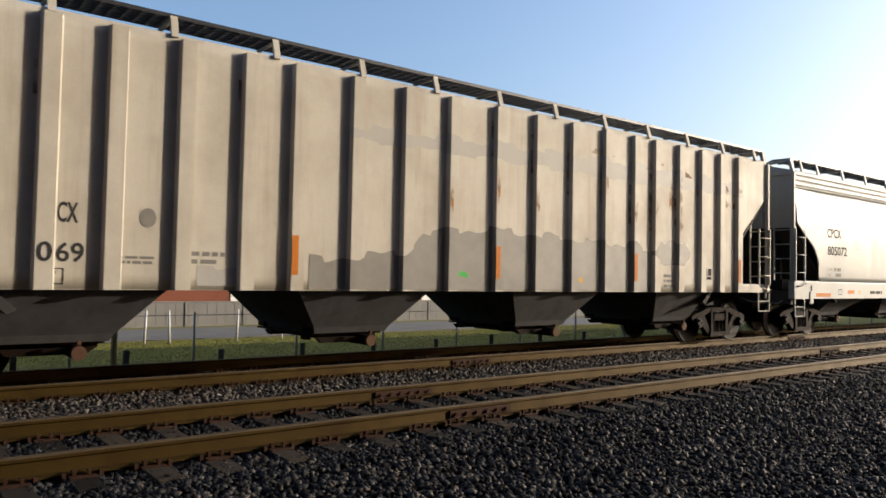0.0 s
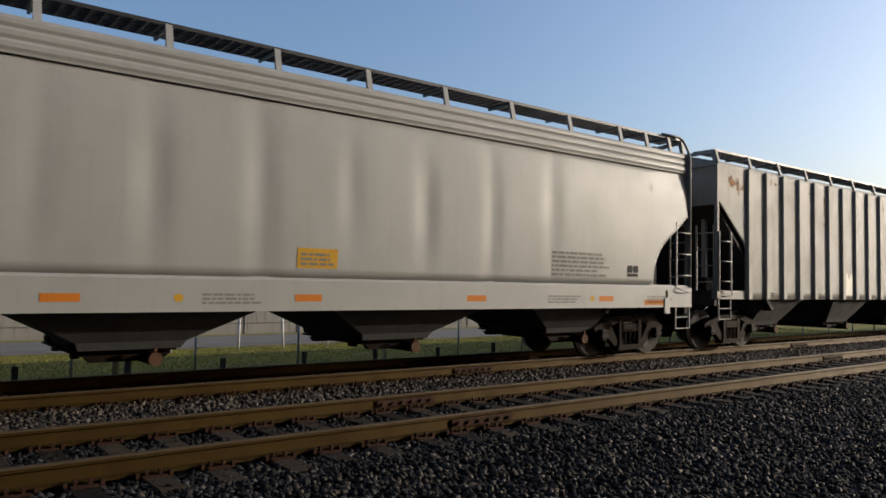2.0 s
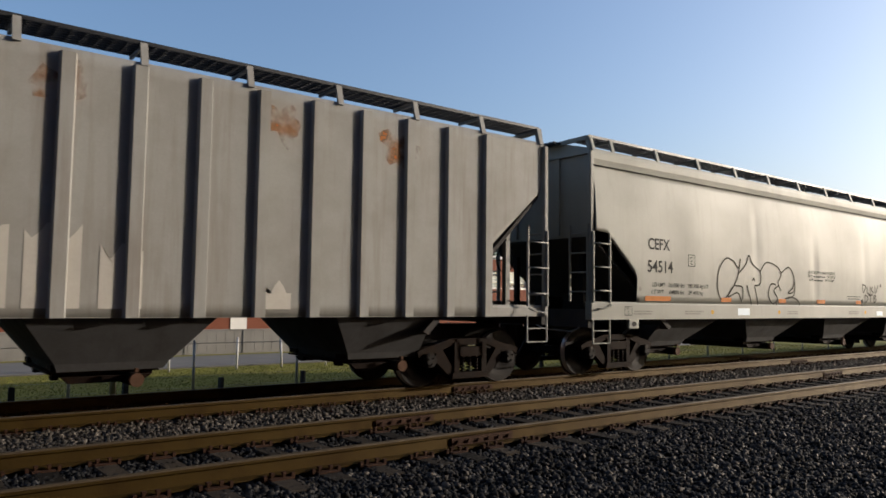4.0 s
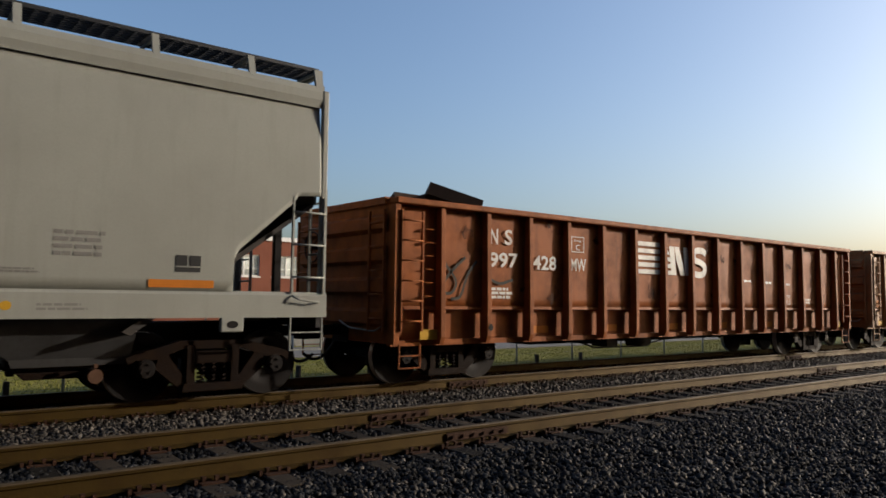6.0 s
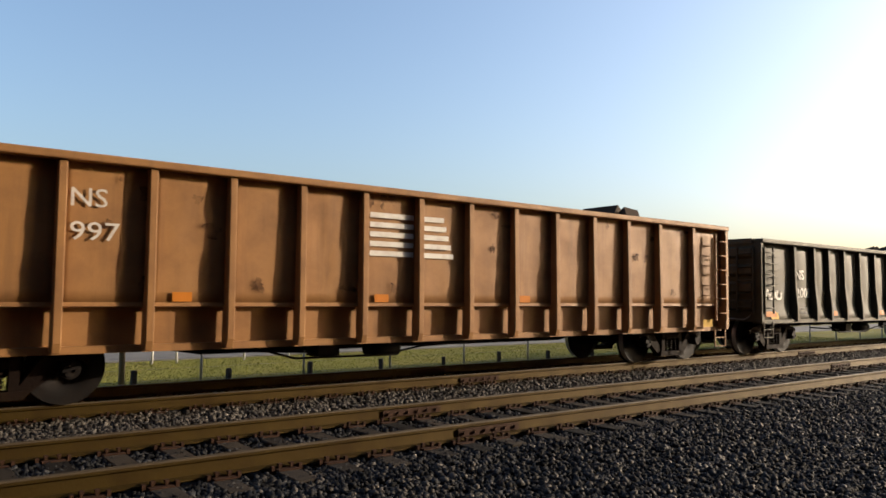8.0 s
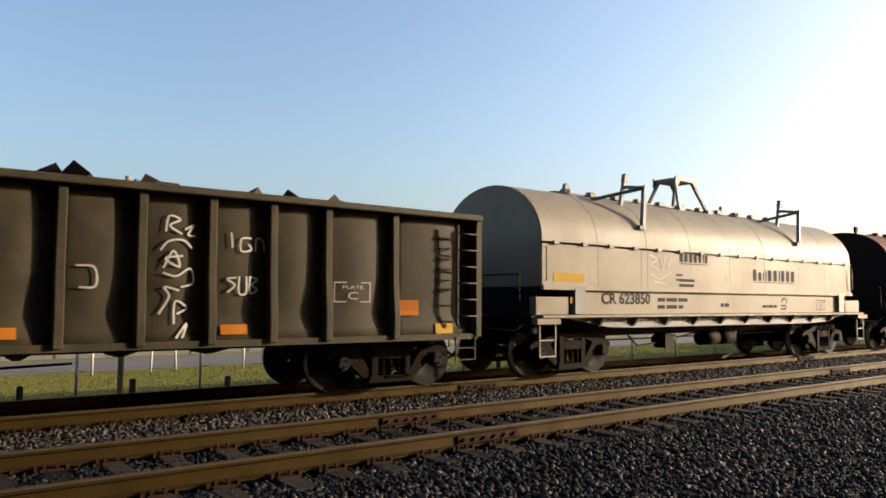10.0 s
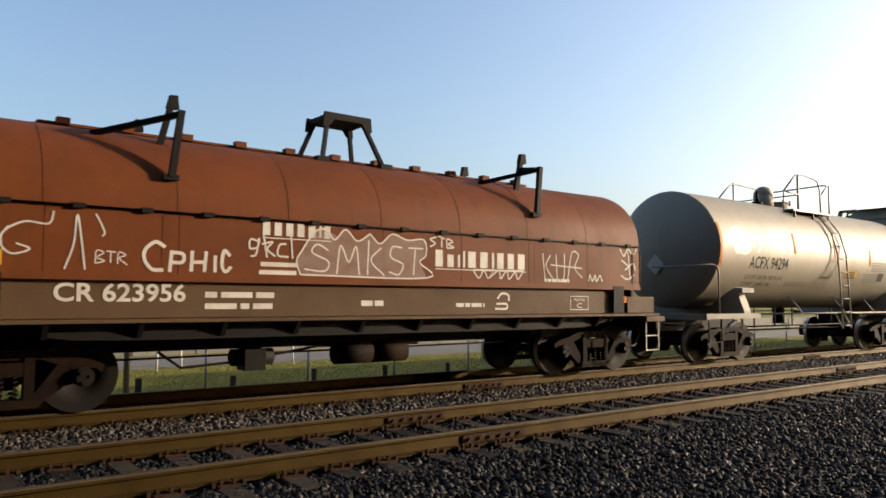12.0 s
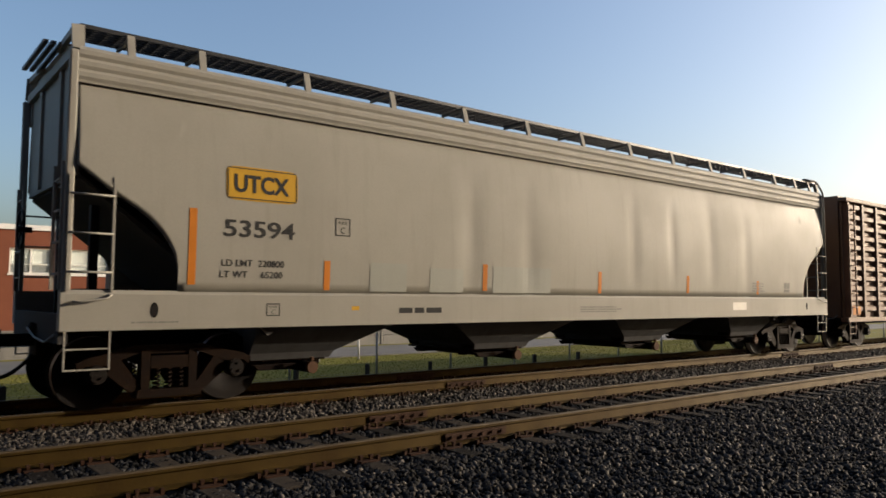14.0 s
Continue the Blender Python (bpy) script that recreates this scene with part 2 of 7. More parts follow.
def rod(bm, pts, r, n=6):
    """A round rod along a line of points, in one piece."""
    pts = [Vector(p) for p in pts]
    a = (pts[1] - pts[0]).orthogonal().normalized()
    rings = []
    for i, p in enumerate(pts):
        d = (pts[min(i + 1, len(pts) - 1)] - pts[max(i - 1, 0)]).normalized()
        a = (a - d * a.dot(d)).normalized()
        b = d.cross(a)
        rings.append([bm.verts.new(p + (a * math.cos(k * math.tau / n) + b * math.sin(k * math.tau / n)) * r) for k in range(n)])
    for u, w in zip(rings, rings[1:]):
        for k in range(n):
            bm.faces.new((u[k], u[(k + 1) % n], w[(k + 1) % n], w[k])).smooth = n > 5
    bm.faces.new(rings[0][::-1])
    bm.faces.new(rings[-1])


def arc_rod(bm, pts, r, n=6, steps=4):
    """A bent rod: the corners of the line are rounded."""
    pts = [Vector(p) for p in pts]
    out = [pts[0]]
    for a, b, c in zip(pts, pts[1:], pts[2:]):
        k = min((a - b).length, (c - b).length) * 0.35
        p, q = b + (a - b).normalized() * k, b + (c - b).normalized() * k
        for i in range(steps + 1):
            s = i / steps
            out.append(p * (1 - s) ** 2 + b * 2 * s * (1 - s) + q * s * s)
    out.append(pts[-1])
    rod(bm, out, r, n)


def prism(bm, pts, axis, a, b, smooth=False):
    """A polygon pushed along an axis: pts are (x, z) for 'y', (y, z) for 'x', (x, y) for 'z'."""
    put = {"y": lambda p, q: (p[0], q, p[1]), "x": lambda p, q: (q, p[0], p[1]), "z": lambda p, q: (p[0], p[1], q)}[axis]
    va = [bm.verts.new(put(p, a)) for p in pts]
    vb = [bm.verts.new(put(p, b)) for p in pts]
    n = len(pts)
    for k in range(n):
        f = bm.faces.new((va[k], va[(k + 1) % n], vb[(k + 1) % n], vb[k]))
        f.smooth = smooth
    bm.faces.new(va[::-1])
    bm.faces.new(vb)


def mesh_of(name, bm, mats):
    bmesh.ops.recalc_face_normals(bm, faces=bm.faces)
    me = bpy.data.meshes.new(name)
    bm.to_mesh(me)
    bm.free()
    for m in mats if isinstance(mats, (list, tuple)) else [mats]:
        me.materials.append(m)
    return me


def part(name, bm, material, parent, label=""):
    ob = new(name, mesh_of(name, bm, material) if isinstance(bm, bmesh.types.BMesh) else bm)
    ob.parent = parent
    return tagged(ob, label)


def bevelled(ob, w=0.012, seg=2):
    md = ob.modifiers.new("edge", "BEVEL")
    md.width, md.segments, md.limit_method, md.angle_limit = w, seg, "ANGLE", radians(40)
    return ob


def box_part(name, dims, material, parent, label="", bev=0.0):
    bm = bmesh.new()
    bx(bm, *dims)
    ob = part(name, bm, material, parent, label)
    return bevelled(ob, bev) if bev else ob


def thing(name, label, category, group="", kind="", ob=None):
    return tagged(ob or new(name), label, category, group, kind)


def structure(name, bm, material, label):
    return tagged(new(name, mesh_of(name, bm, material)), label, kind="structure")


def lettering(name, text, parent, x0, x1, z0, z1, y, material, bold=0.0, label=""):
    """Letters on a side that faces -Y, fitted into the box x0..x1, z0..z1."""
    cu = bpy.data.curves.new("letters", "FONT")
    cu.body, cu.size, cu.offset, cu.extrude = text, 1.0, bold, 0.0
    cu.resolution_u = 3
    tmp = new("letters", cu)
    bpy.context.view_layer.update()
    me = bpy.data.meshes.new_from_object(tmp)
    bpy.data.objects.remove(tmp)
    xs = np.empty(len(me.vertices) * 3)
    me.vertices.foreach_get("co", xs)
    xs = xs.reshape(-1, 3)
    lo, hi = xs.min(0), xs.max(0)
    out = np.empty_like(xs)
    out[:, 0] = x0 + (xs[:, 0] - lo[0]) / (hi[0] - lo[0]) * (x1 - x0)
    out[:, 2] = z0 + (xs[:, 1] - lo[1]) / (hi[1] - lo[1]) * (z1 - z0)
    out[:, 1] = y
    me.vertices.foreach_set("co", out.ravel())
    me.update()
    me.materials.clear()
    me.materials.append(material)
    return part(name, me, None, parent, label)


def bars(name, parent, x0, x1, z0, z1, y, rows, material, seed=1, gap=0.45):
    """Small writing that cannot be read: rows of short plain bars."""
    rnd = random.Random(seed)
    bm = bmesh.new()
    hgt = (z1 - z0) / rows
    for r in range(rows):
        x, end = x0, x1 - rnd.random() * 0.25 * (x1 - x0)
        z = z1 - (r + 1) * hgt
        while x < end:
            w = min(rnd.uniform(0.6, 3.0) * hgt, end - x)
            v = [bm.verts.new(p) for p in ((x, y, z), (x + w, y, z), (x + w, y, z + hgt * (1 - gap)), (x, y, z + hgt * (1 - gap)))]
            bm.faces.new(v)
            x += w + hgt * 0.35
    ob = part(name, bm, material, parent)
    ob["kind"] = "stuff"
    return ob


def decal(name, pts, y, material, parent, label=""):
    """A flat painted patch or sticker on a side, outline in (x, z); an upright rectangle is cut into a grid so that it can follow a curved side."""
    bm = bmesh.new()
    xs, zs = sorted({p[0] for p in pts}), sorted({p[1] for p in pts})
    if len(pts) == 4 and len(xs) == 2 and len(zs) == 2:
        nx, nz = max(1, round((xs[1] - xs[0]) / 0.15)), max(1, round((zs[1] - zs[0]) / 0.08))
        g = [[bm.verts.new((xs[0] + (xs[1] - xs[0]) * a / nx, y, zs[0] + (zs[1] - zs[0]) * b / nz)) for b in range(nz + 1)] for a in range(nx + 1)]
        for a in range(nx):
            for b in range(nz):
                bm.faces.new((g[a][b], g[a + 1][b], g[a + 1][b + 1], g[a][b + 1]))
    else:
        n = len(pts)
        cx, cz = (xs[0] + xs[-1]) / 2, (zs[0] + zs[-1]) / 2
        rings = [[bm.verts.new((cx + (p[0] - cx) * k, y, cz + (p[1] - cz) * k)) for p in pts] for k in (1.0, 0.7, 0.35)]
        for a, b in zip(rings, rings[1:]):
            for q in range(n):
                bm.faces.new((a[q], a[(q + 1) % n], b[(q + 1) % n], b[q]))
        bm.faces.new(rings[-1])
    return part(name, bm, material, parent, label)


def quad(x0, x1, z0, z1):
    return [(x0, z0), (x1, z0), (x1, z1), (x0, z1)]


def stroke(bm, pts, w, y, steps=6):
    """A painted line through points (x, z), smoothed."""
    P = [Vector((a, b)) for a, b in pts]
    P = [P[0] * 2 - P[1], *P, P[-1] * 2 - P[-2]]
    line = []
    for i in range(1, len(P) - 2):
        for k in range(steps):
            s = k / steps
            line.append(0.5 * (2 * P[i] + (P[i + 1] - P[i - 1]) * s + (2 * P[i - 1] - 5 * P[i] + 4 * P[i + 1] - P[i + 2]) * s * s + (3 * P[i] - P[i - 1] - 3 * P[i + 1] + P[i + 2]) * s ** 3))
    line.append(P[-2])
    prev = None
    for i, p in enumerate(line):
        d = (line[min(i + 1, len(line) - 1)] - line[max(i - 1, 0)]).normalized()
        nrm = Vector((-d.y, d.x)) * w / 2
        cur = (bm.verts.new((p.x + nrm.x, y, p.y + nrm.y)), bm.verts.new((p.x - nrm.x, y, p.y - nrm.y)))
        if prev:
            bm.faces.new((prev[0], prev[1], cur[1], cur[0]))
        prev = cur


def blob(cx, cz, rx, rz, seed, n=28, rough=0.18):
    rnd = random.Random(seed)
    ph = [rnd.uniform(0, 6.28) for _ in range(4)]
    out = []
    for k in range(n):
        a = k * math.tau / n
        r = 1 + rough * (math.sin(2 * a + ph[0]) * 0.5 + math.sin(3 * a + ph[1]) * 0.6 + math.sin(5 * a + ph[2]) * 0.5 + math.sin(9 * a + ph[3]) * 0.25)
        out.append((cx + rx * r * math.cos(a), cz + rz * r * math.sin(a)))
    return out


# ---- train: shared running gear ----
TRACK_Y = 10.918
WHEEL_R = 0.457
TRAIN = []      # every rolling thing with its place along the train
WHEELSETS = []


def travelled(t):
    s = t / 14
    return 159.93874 * s + 27.80410 * s ** 2 - 37.14515 * s ** 3 + 19.42608 * s ** 4


def wheelset_mesh():
    bm = bmesh.new()
    for sg in (-1, 1):
        prof = [(0.0, 0.10), (0.11, 0.10), (0.13, 0.37), (0.135, WHEEL_R), (0.03, WHEEL_R + 0.004), (0.02, WHEEL_R + 0.028), (-0.005, WHEEL_R + 0.028), (-0.005, 0.39), (0.02, 0.30), (0.02, 0.12)]
        n = 40
        rings = [[bm.verts.new((r * math.cos(k * math.tau / n), sg * (0.69 + w), r * math.sin(k * math.tau / n))) for k in range(n)] for w, r in prof]
        for i in range(len(rings)):
            a, b = rings[i], rings[(i + 1) % len(rings)]
            for k in range(n):
                f = bm.faces.new((a[k], a[(k + 1) % n], b[(k + 1) % n], b[k]))
                f.smooth = i not in (2, 7)
                f.material_index = 1 if i == 3 else 0
        cyl(bm, (0, sg * 0.82, 0), (0, sg * 0.95, 0), 0.085, 14)
        cyl(bm, (0, sg * 0.93, 0), (0, sg * 1.13, 0), 0.118, 18)
        cyl(bm, (0, sg * 1.13, 0), (0, sg * 1.15, 0), 0.095, 18)
        for k in range(3):
            a = k * math.tau / 3
            cyl(bm, (0.06 * math.cos(a), sg * 1.15, 0.06 * math.sin(a)), (0.06 * math.cos(a), sg * 1.168, 0.06 * math.sin(a)), 0.018, 6)
    cyl(bm, (0, -0.7, 0), (0, 0.7, 0), 0.085, 14)
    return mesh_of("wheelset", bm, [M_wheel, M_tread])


def side_frame_mesh():
    bm = bmesh.new()
    for y0, y1 in ((-0.07, 0.07),):
        prism(bm, [(-1.10, 0.50), (-1.13, 0.60), (-0.98, 0.665), (-0.80, 0.70), (-0.45, 0.80), (0.45, 0.80), (0.80, 0.70), (0.98, 0.665), (1.13, 0.60), (1.10, 0.50), (1.02, 0.56), (0.76, 0.56), (0.66, 0.60), (0.42, 0.69), (-0.42, 0.69), (-0.66, 0.60), (-0.76, 0.56), (-1.02, 0.56)], "y", y0, y1)
        for s in (-1, 1):
            prism(bm, [(s * 0.76, 0.44), (s * 0.72, 0.62), (s * 0.60, 0.62), (s * 0.30, 0.20), (s * 0.42, 0.15)], "y", y0 + 0.005, y1 - 0.005)
            prism(bm, [(s * 0.36, 0.18), (s * 0.36, 0.74), (s * 0.25, 0.74), (s * 0.25, 0.18)], "y", y0 - 0.02, y1 + 0.02)
        prism(bm, [(-0.42, 0.13), (0.42, 0.13), (0.40, 0.23), (-0.40, 0.23)], "y", y0 - 0.04, y1 + 0.04)
        bx(bm, -0.24, 0.24, -0.09, 0.09, 0.50, 0.66)
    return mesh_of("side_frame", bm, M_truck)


def spring_mesh():
    bm = bmesh.new()
    pts = [(0.042 * math.cos(k * 0.9), 0.042 * math.sin(k * 0.9), 0.23 + 0.27 * k / 35) for k in range(36)]
    rod(bm, pts, 0.014, 5)
    return mesh_of("spring", bm, M_truck)


ME_WHEEL, ME_SIDE, ME_SPRING = wheelset_mesh(), side_frame_mesh(), spring_mesh()


def bolster_mesh():
    bm = bmesh.new()
    prism(bm, [(-1.0, 0.50), (1.0, 0.50), (0.75, 0.72), (-0.75, 0.72)], "x", -0.16, 0.16)
    cyl(bm, (0, 0, 0.70), (0, 0, 0.80), 0.18, 16)
    for s in (-1, 1):
        bx(bm, s * 0.42 - 0.04, s * 0.42 + 0.04, -0.72, 0.72, 0.33, 0.45)
        for e in (-1, 1):
            bx(bm, s * 0.42 - 0.06, s * 0.42 + 0.03, e * 0.74 - 0.08, e * 0.74 + 0.08, 0.28, 0.56)
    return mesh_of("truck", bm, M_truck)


ME_BOLSTER = bolster_mesh()


def truck(parent, x):
    t = part("truck", ME_BOLSTER, None, parent, "grimy rust-brown cast steel truck")
    t.location = (x, 0, 0)
    for s in (-1, 1):
        f = part("side_frame", ME_SIDE, None, t)
        f.location = (0, s * 1.0, 0)
        for k in (-1, 0, 1):
            g = part("spring", ME_SPRING, None, t)
            g.location = (k * 0.15, s * 1.03, 0)
    for s in (-1, 1):
        w = part("wheelset", ME_WHEEL, None, t, "steel wheels on an axle with bright treads")
        w.location = (s * 0.89, 0, WHEEL_R)
        WHEELSETS.append((w, s * 0.89))


def coupler_mesh():
    bm = bmesh.new()
    bx(bm, -0.42, 0.5, -0.07, 0.07, -0.08, 0.08)
    prism(bm, [(-0.40, -0.12), (-0.40, 0.12), (-0.52, 0.17), (-0.66, 0.14), (-0.66, 0.06), (-0.56, 0.02), (-0.56, -0.06), (-0.66, -0.08), (-0.62, -0.15), (-0.50, -0.15)], "z", -0.14, 0.14)
    bx(bm, -0.02, 0.14, -0.25, 0.25, -0.20, 0.22)
    return mesh_of("coupler", bm, M_truck)


def hose_mesh():
    bm = bmesh.new()
    rod(bm, [(0.1 - 0.76 * s, 0.28 - 0.22 * s, -0.14 - 0.34 * math.sin(s * 2.4) - 0.02 * s) for s in [k / 12 for k in range(13)]], 0.026, 8)
    cyl(bm, (0.05, 0.28, -0.12), (0.3, 0.28, -0.05), 0.03, 8)
    return mesh_of("air_hose", bm, M_rubber)


def cutlever_mesh():
    bm = bmesh.new()
    arc_rod(bm, [(0.02, -1.3, 0.15), (-0.10, -1.2, 0.02), (-0.08, -0.4, 0.05), (-0.12, -0.15, 0.16)], 0.014)
    return mesh_of("cut_lever", bm, M_galv)


ME_COUPLER, ME_HOSE, ME_LEVER = coupler_mesh(), hose_mesh(), cutlever_mesh()


def ends(parent, length):
    for x, turn in ((0, 0), (length, 180)):
        for nm, me in (("coupler", ME_COUPLER), ("air_hose", ME_HOSE), ("cut_lever", ME_LEVER)):
            c = part(nm, me, None, parent)
            c.matrix_basis = pose(x, 0, 0.86, 0, 0, turn)


def ladder(parent, x0, x1, y, z0, z1, rungs, material, r=0.014, name="ladder", rail=0.028):
    bm = bmesh.new()
    for x in (x0, x1):
        bx(bm, x - rail / 2, x + rail / 2, y - 0.012, y + 0.03, z0, z1)
    for k in range(rungs):
        z = z0 + (k + 0.5) * (z1 - z0) / rungs
        rod(bm, [(x0, y - 0.02, z), (x1, y - 0.02, z)], r, 6)
    return part(name, bm, material, parent)


def end_ladder(parent, x, y0, y1, z0, z1, rungs, material):
    bm = bmesh.new()
    for y in (y0, y1):
        bx(bm, x - 0.02, x + 0.02, y - 0.018, y + 0.018, z0, z1)
    for k in range(rungs):
        z = z0 + (k + 0.5) * (z1 - z0) / rungs
        rod(bm, [(x, y0, z), (x, y1, z)], 0.016, 6)
    return part("end_ladder", bm, material, parent)


def stirrup(parent, x0, x1, y, z0, z1, material):
    bm = bmesh.new()
    for a in (x0, x1):
        bx(bm, a - 0.010, a + 0.010, y - 0.010, y + 0.02, z0, z1)
    for z in (z0, z0 + (z1 - z0) * 0.5):
        bx(bm, x0 + 0.009, x1 - 0.009, y - 0.008, y + 0.025, z, z + 0.018)
    return part("stirrup_step", bm, material, parent)


def brake_wheel(parent, x, y, z, material=None):
    bm = bmesh.new()
    n = 20
    ring = [(x, y + 0.27 * math.cos(k * math.tau / n), z + 0.27 * math.sin(k * math.tau / n)) for k in range(n + 1)]
    rod(bm, ring, 0.016, 6)
    for k in range(5):
        a = k * math.tau / 5
        rod(bm, [(x, y, z), (x, y + 0.26 * math.cos(a), z + 0.26 * math.sin(a))], 0.011, 5)
    cyl(bm, (x - 0.05, y, z), (x + 0.14, y, z), 0.04, 8)
    return part("brake_wheel", bm, material or M_under, parent)


def rolling(root, u):
    TRAIN.append((root, u))
    return root


# ---- covered hoppers ----
SKIN = {}


def lay_on(root, y_from=-1.612, gap=0.015):
    """Lays the painted parts that were drawn on a plane onto the curved body side."""
    y_of = SKIN[root.name]
    for ob in root.children:
        if ob.type != "MESH" or not len(ob.data.vertices):
            continue
        c = np.empty(len(ob.data.vertices) * 3)
        ob.data.vertices.foreach_get("co", c)
        c = c.reshape(-1, 3)
        if c[:, 1].max() < y_from + 0.0055 and c[:, 1].min() > y_from - 0.012:
            for v in ob.data.vertices:
                v.co.y = -(y_of(v.co.x, v.co.z) + gap) + (v.co.y - y_from)


def lerp_line(pts, x):
    for (a, za), (b, zb) in zip(pts, pts[1:]):
        if a <= x <= b:
            return za + (zb - za) * (x - a) / (b - a)
    return pts[-1][1]


def side_sheet(parent, L, ztop, zsill, cut, y_of, material, sign, name="side_sheet"):
    """A body side whose lower edge follows the cut-outs at both ends."""
    bm = bmesh.new()
    xs = sorted({round(v, 3) for v in [cut[0][0], *[p[0] for p in cut], *np.arange(cut[0][0], cut[-1][0], 0.05)]})
    xs = xs + [cut[-1][0] + 0.004]
    mid = list(np.arange(xs[-1] + 0.1, L - xs[-1] - 0.05, 0.125))
    low = [(x, lerp_line(cut, x)) for x in xs[:-1]] + [(xs[-1], zsill)]
    cols = low + [(x, zsill) for x in mid] + [(L - x, z) for x, z in low[::-1]]
    nv = 18
    prev = None
    for x, zl in cols:
        cur = [bm.verts.new((x, sign * y_of(x, zl + (ztop - zl) * k / nv), zl + (ztop - zl) * k / nv)) for k in range(nv + 1)]
        if prev:
            for k in range(nv):
                bm.faces.new((prev[k], cur[k], cur[k + 1], prev[k + 1])).smooth = True
        prev = cur
    ob = part(name, bm, material, parent)
    md = ob.modifiers.new("thickness", "SOLIDIFY")
    md.thickness, md.offset = 0.02, 0
    return ob


def dents(seams, seed, depth=0.023):
    """Shallow dents along the seams of a curved body side."""
    rnd = random.Random(seed)
    spots = [(s + rnd.uniform(-0.1, 0.1), rnd.uniform(1.9, 3.2), rnd.uniform(0.1, 0.2), rnd.uniform(0.5, 1.1), rnd.uniform(0.4, 1.0) * depth) for s in seams for _ in range(2)]

    def at(x, z):
        d = 0.0
        for cx, cz, rx, rz, k in spots:
            q = ((x - cx) / rx) ** 2 + ((z - cz) / rz) ** 2
            if q < 6:
                d -= k * math.exp(-q)
        return d
    return at


def hopper(name, label, u, L, ztop, zs0, zs1, cut, material, curved=True, ribs=(), rib_depth=0.12, rib_w=0.075, posts=(), band=0.0, beads=0, walk_z=None, bays=4, seams=(), seed=1, grate=None, end_shape=None):
    root = thing(name, label, "freight car", "cars of the freight train")
    walk_z = walk_z or ztop + 0.32
    dn = dents(seams, seed) if curved else (lambda x, z: 0.0)

    def y_of(x, z):
        if not curved:
            return 1.50
        s = (z - zs1) / (ztop - band - zs1)
        s = min(max(s, 0), 1)
        return 1.50 + 0.10 * math.sin(math.pi * min(s * 0.72 + 0.25, 1.0)) - 0.05 * max(s - 0.8, 0) * 5 * 0.6 + dn(x, z)

    for sg in (-1, 1):
        side_sheet(root, L, ztop - band, zs1 - 0.01 if curved else zs0 + 0.01, cut, y_of, material, sg)
        # side sill, with its top flange
        bm = bmesh.new()
        e = cut[0][0] - 0.13
        yo = 1.60 if curved else 1.506
        prism(bm, [(sg * yo, zs0), (sg * yo, zs1 - 0.05), (sg * (yo - 0.03), zs1), (sg * 1.44, zs1), (sg * 1.44, zs0)], "x", e, L - e)
        bx(bm, e + 0.02, L - e - 0.02, min(sg * 1.30, sg * 1.47), max(sg * 1.30, sg * 1.47), zs0 - 0.005, zs0 + 0.03)
        part("side_sill", bm, material, root)
        if band:
            bm = bmesh.new()
            prof = [(sg * 1.40, ztop - band), (sg * 1.535, ztop - band - 0.02)]
            n = max(beads, 1)
            for k in range(n):
                za = ztop - band + 0.01 + k * (band - 0.02) / n
                hgt = (band - 0.02) / n
                prof += [(sg * 1.54, za), (sg * 1.56, za + hgt * 0.3), (sg * 1.56, za + hgt * 0.7), (sg * 1.54, za + hgt * 0.98)]
            prof += [(sg * 1.52, ztop), (sg * 1.40, ztop)]
            prism(bm, prof, "x", cut[0][0] - 0.02, L - cut[0][0] + 0.02)
            part("top_chord", bm, material, root)
        # running board along the roof edge
        bm = bmesh.new()
        for k in range(7):
            y = sg * (1.43 - k * 0.09)
            bx(bm, 0.1, L - 0.1, y - 0.012, y + 0.012, walk_z - 0.05, walk_z)
        for k in range(int(L / 0.16)):
            bx(bm, 0.1 + k * 0.16, 0.115 + k * 0.16, min(sg * 0.88, sg * 1.43), max(sg * 0.88, sg * 1.43), walk_z - 0.04, walk_z - 0.008)
        part("running_board", bm, M_grate, root, "dark steel grating running board")
        for x in posts:
            bm = bmesh.new()
            prism(bm, [(sg * 1.55, ztop - 0.04), (sg * 1.46, walk_z - 0.03), (sg * 1.42, walk_z - 0.03), (sg * 1.50, ztop - 0.04)], "x", x - 0.045, x + 0.045)
            bx(bm, x - 0.02, x + 0.02, min(sg * 0.86, sg * 1.44), max(sg * 0.86, sg * 1.44), walk_z - 0.09, walk_z - 0.05)
            part("running_board_post", bm, material, root)
        for x in ribs:
            bm = bmesh.new()
            d = 1.50 + rib_depth
            prism(bm, [(x - rib_w - 0.035, sg * 1.49), (x - rib_w, sg * d), (x + rib_w, sg * d), (x + rib_w + 0.035, sg * 1.49)], "z", zs0 + 0.0, ztop - 0.06)
            part("side_post", bm, material, root)
    # roof with hatch trough
    bm = bmesh.new()
    prof = [(1.50, ztop - 0.03), (1.40, ztop + 0.03), (0.9, ztop + 0.16), (0.3, ztop + 0.22), (-0.3, ztop + 0.22), (-0.9, ztop + 0.16), (-1.40, ztop + 0.03), (-1.50, ztop - 0.03), (-1.40, ztop - 0.10), (1.40, ztop - 0.10)]
    prism(bm, prof, "x", cut[0][0] - 0.01, L - cut[0][0] + 0.01)
    part("roof", bm, material, root)
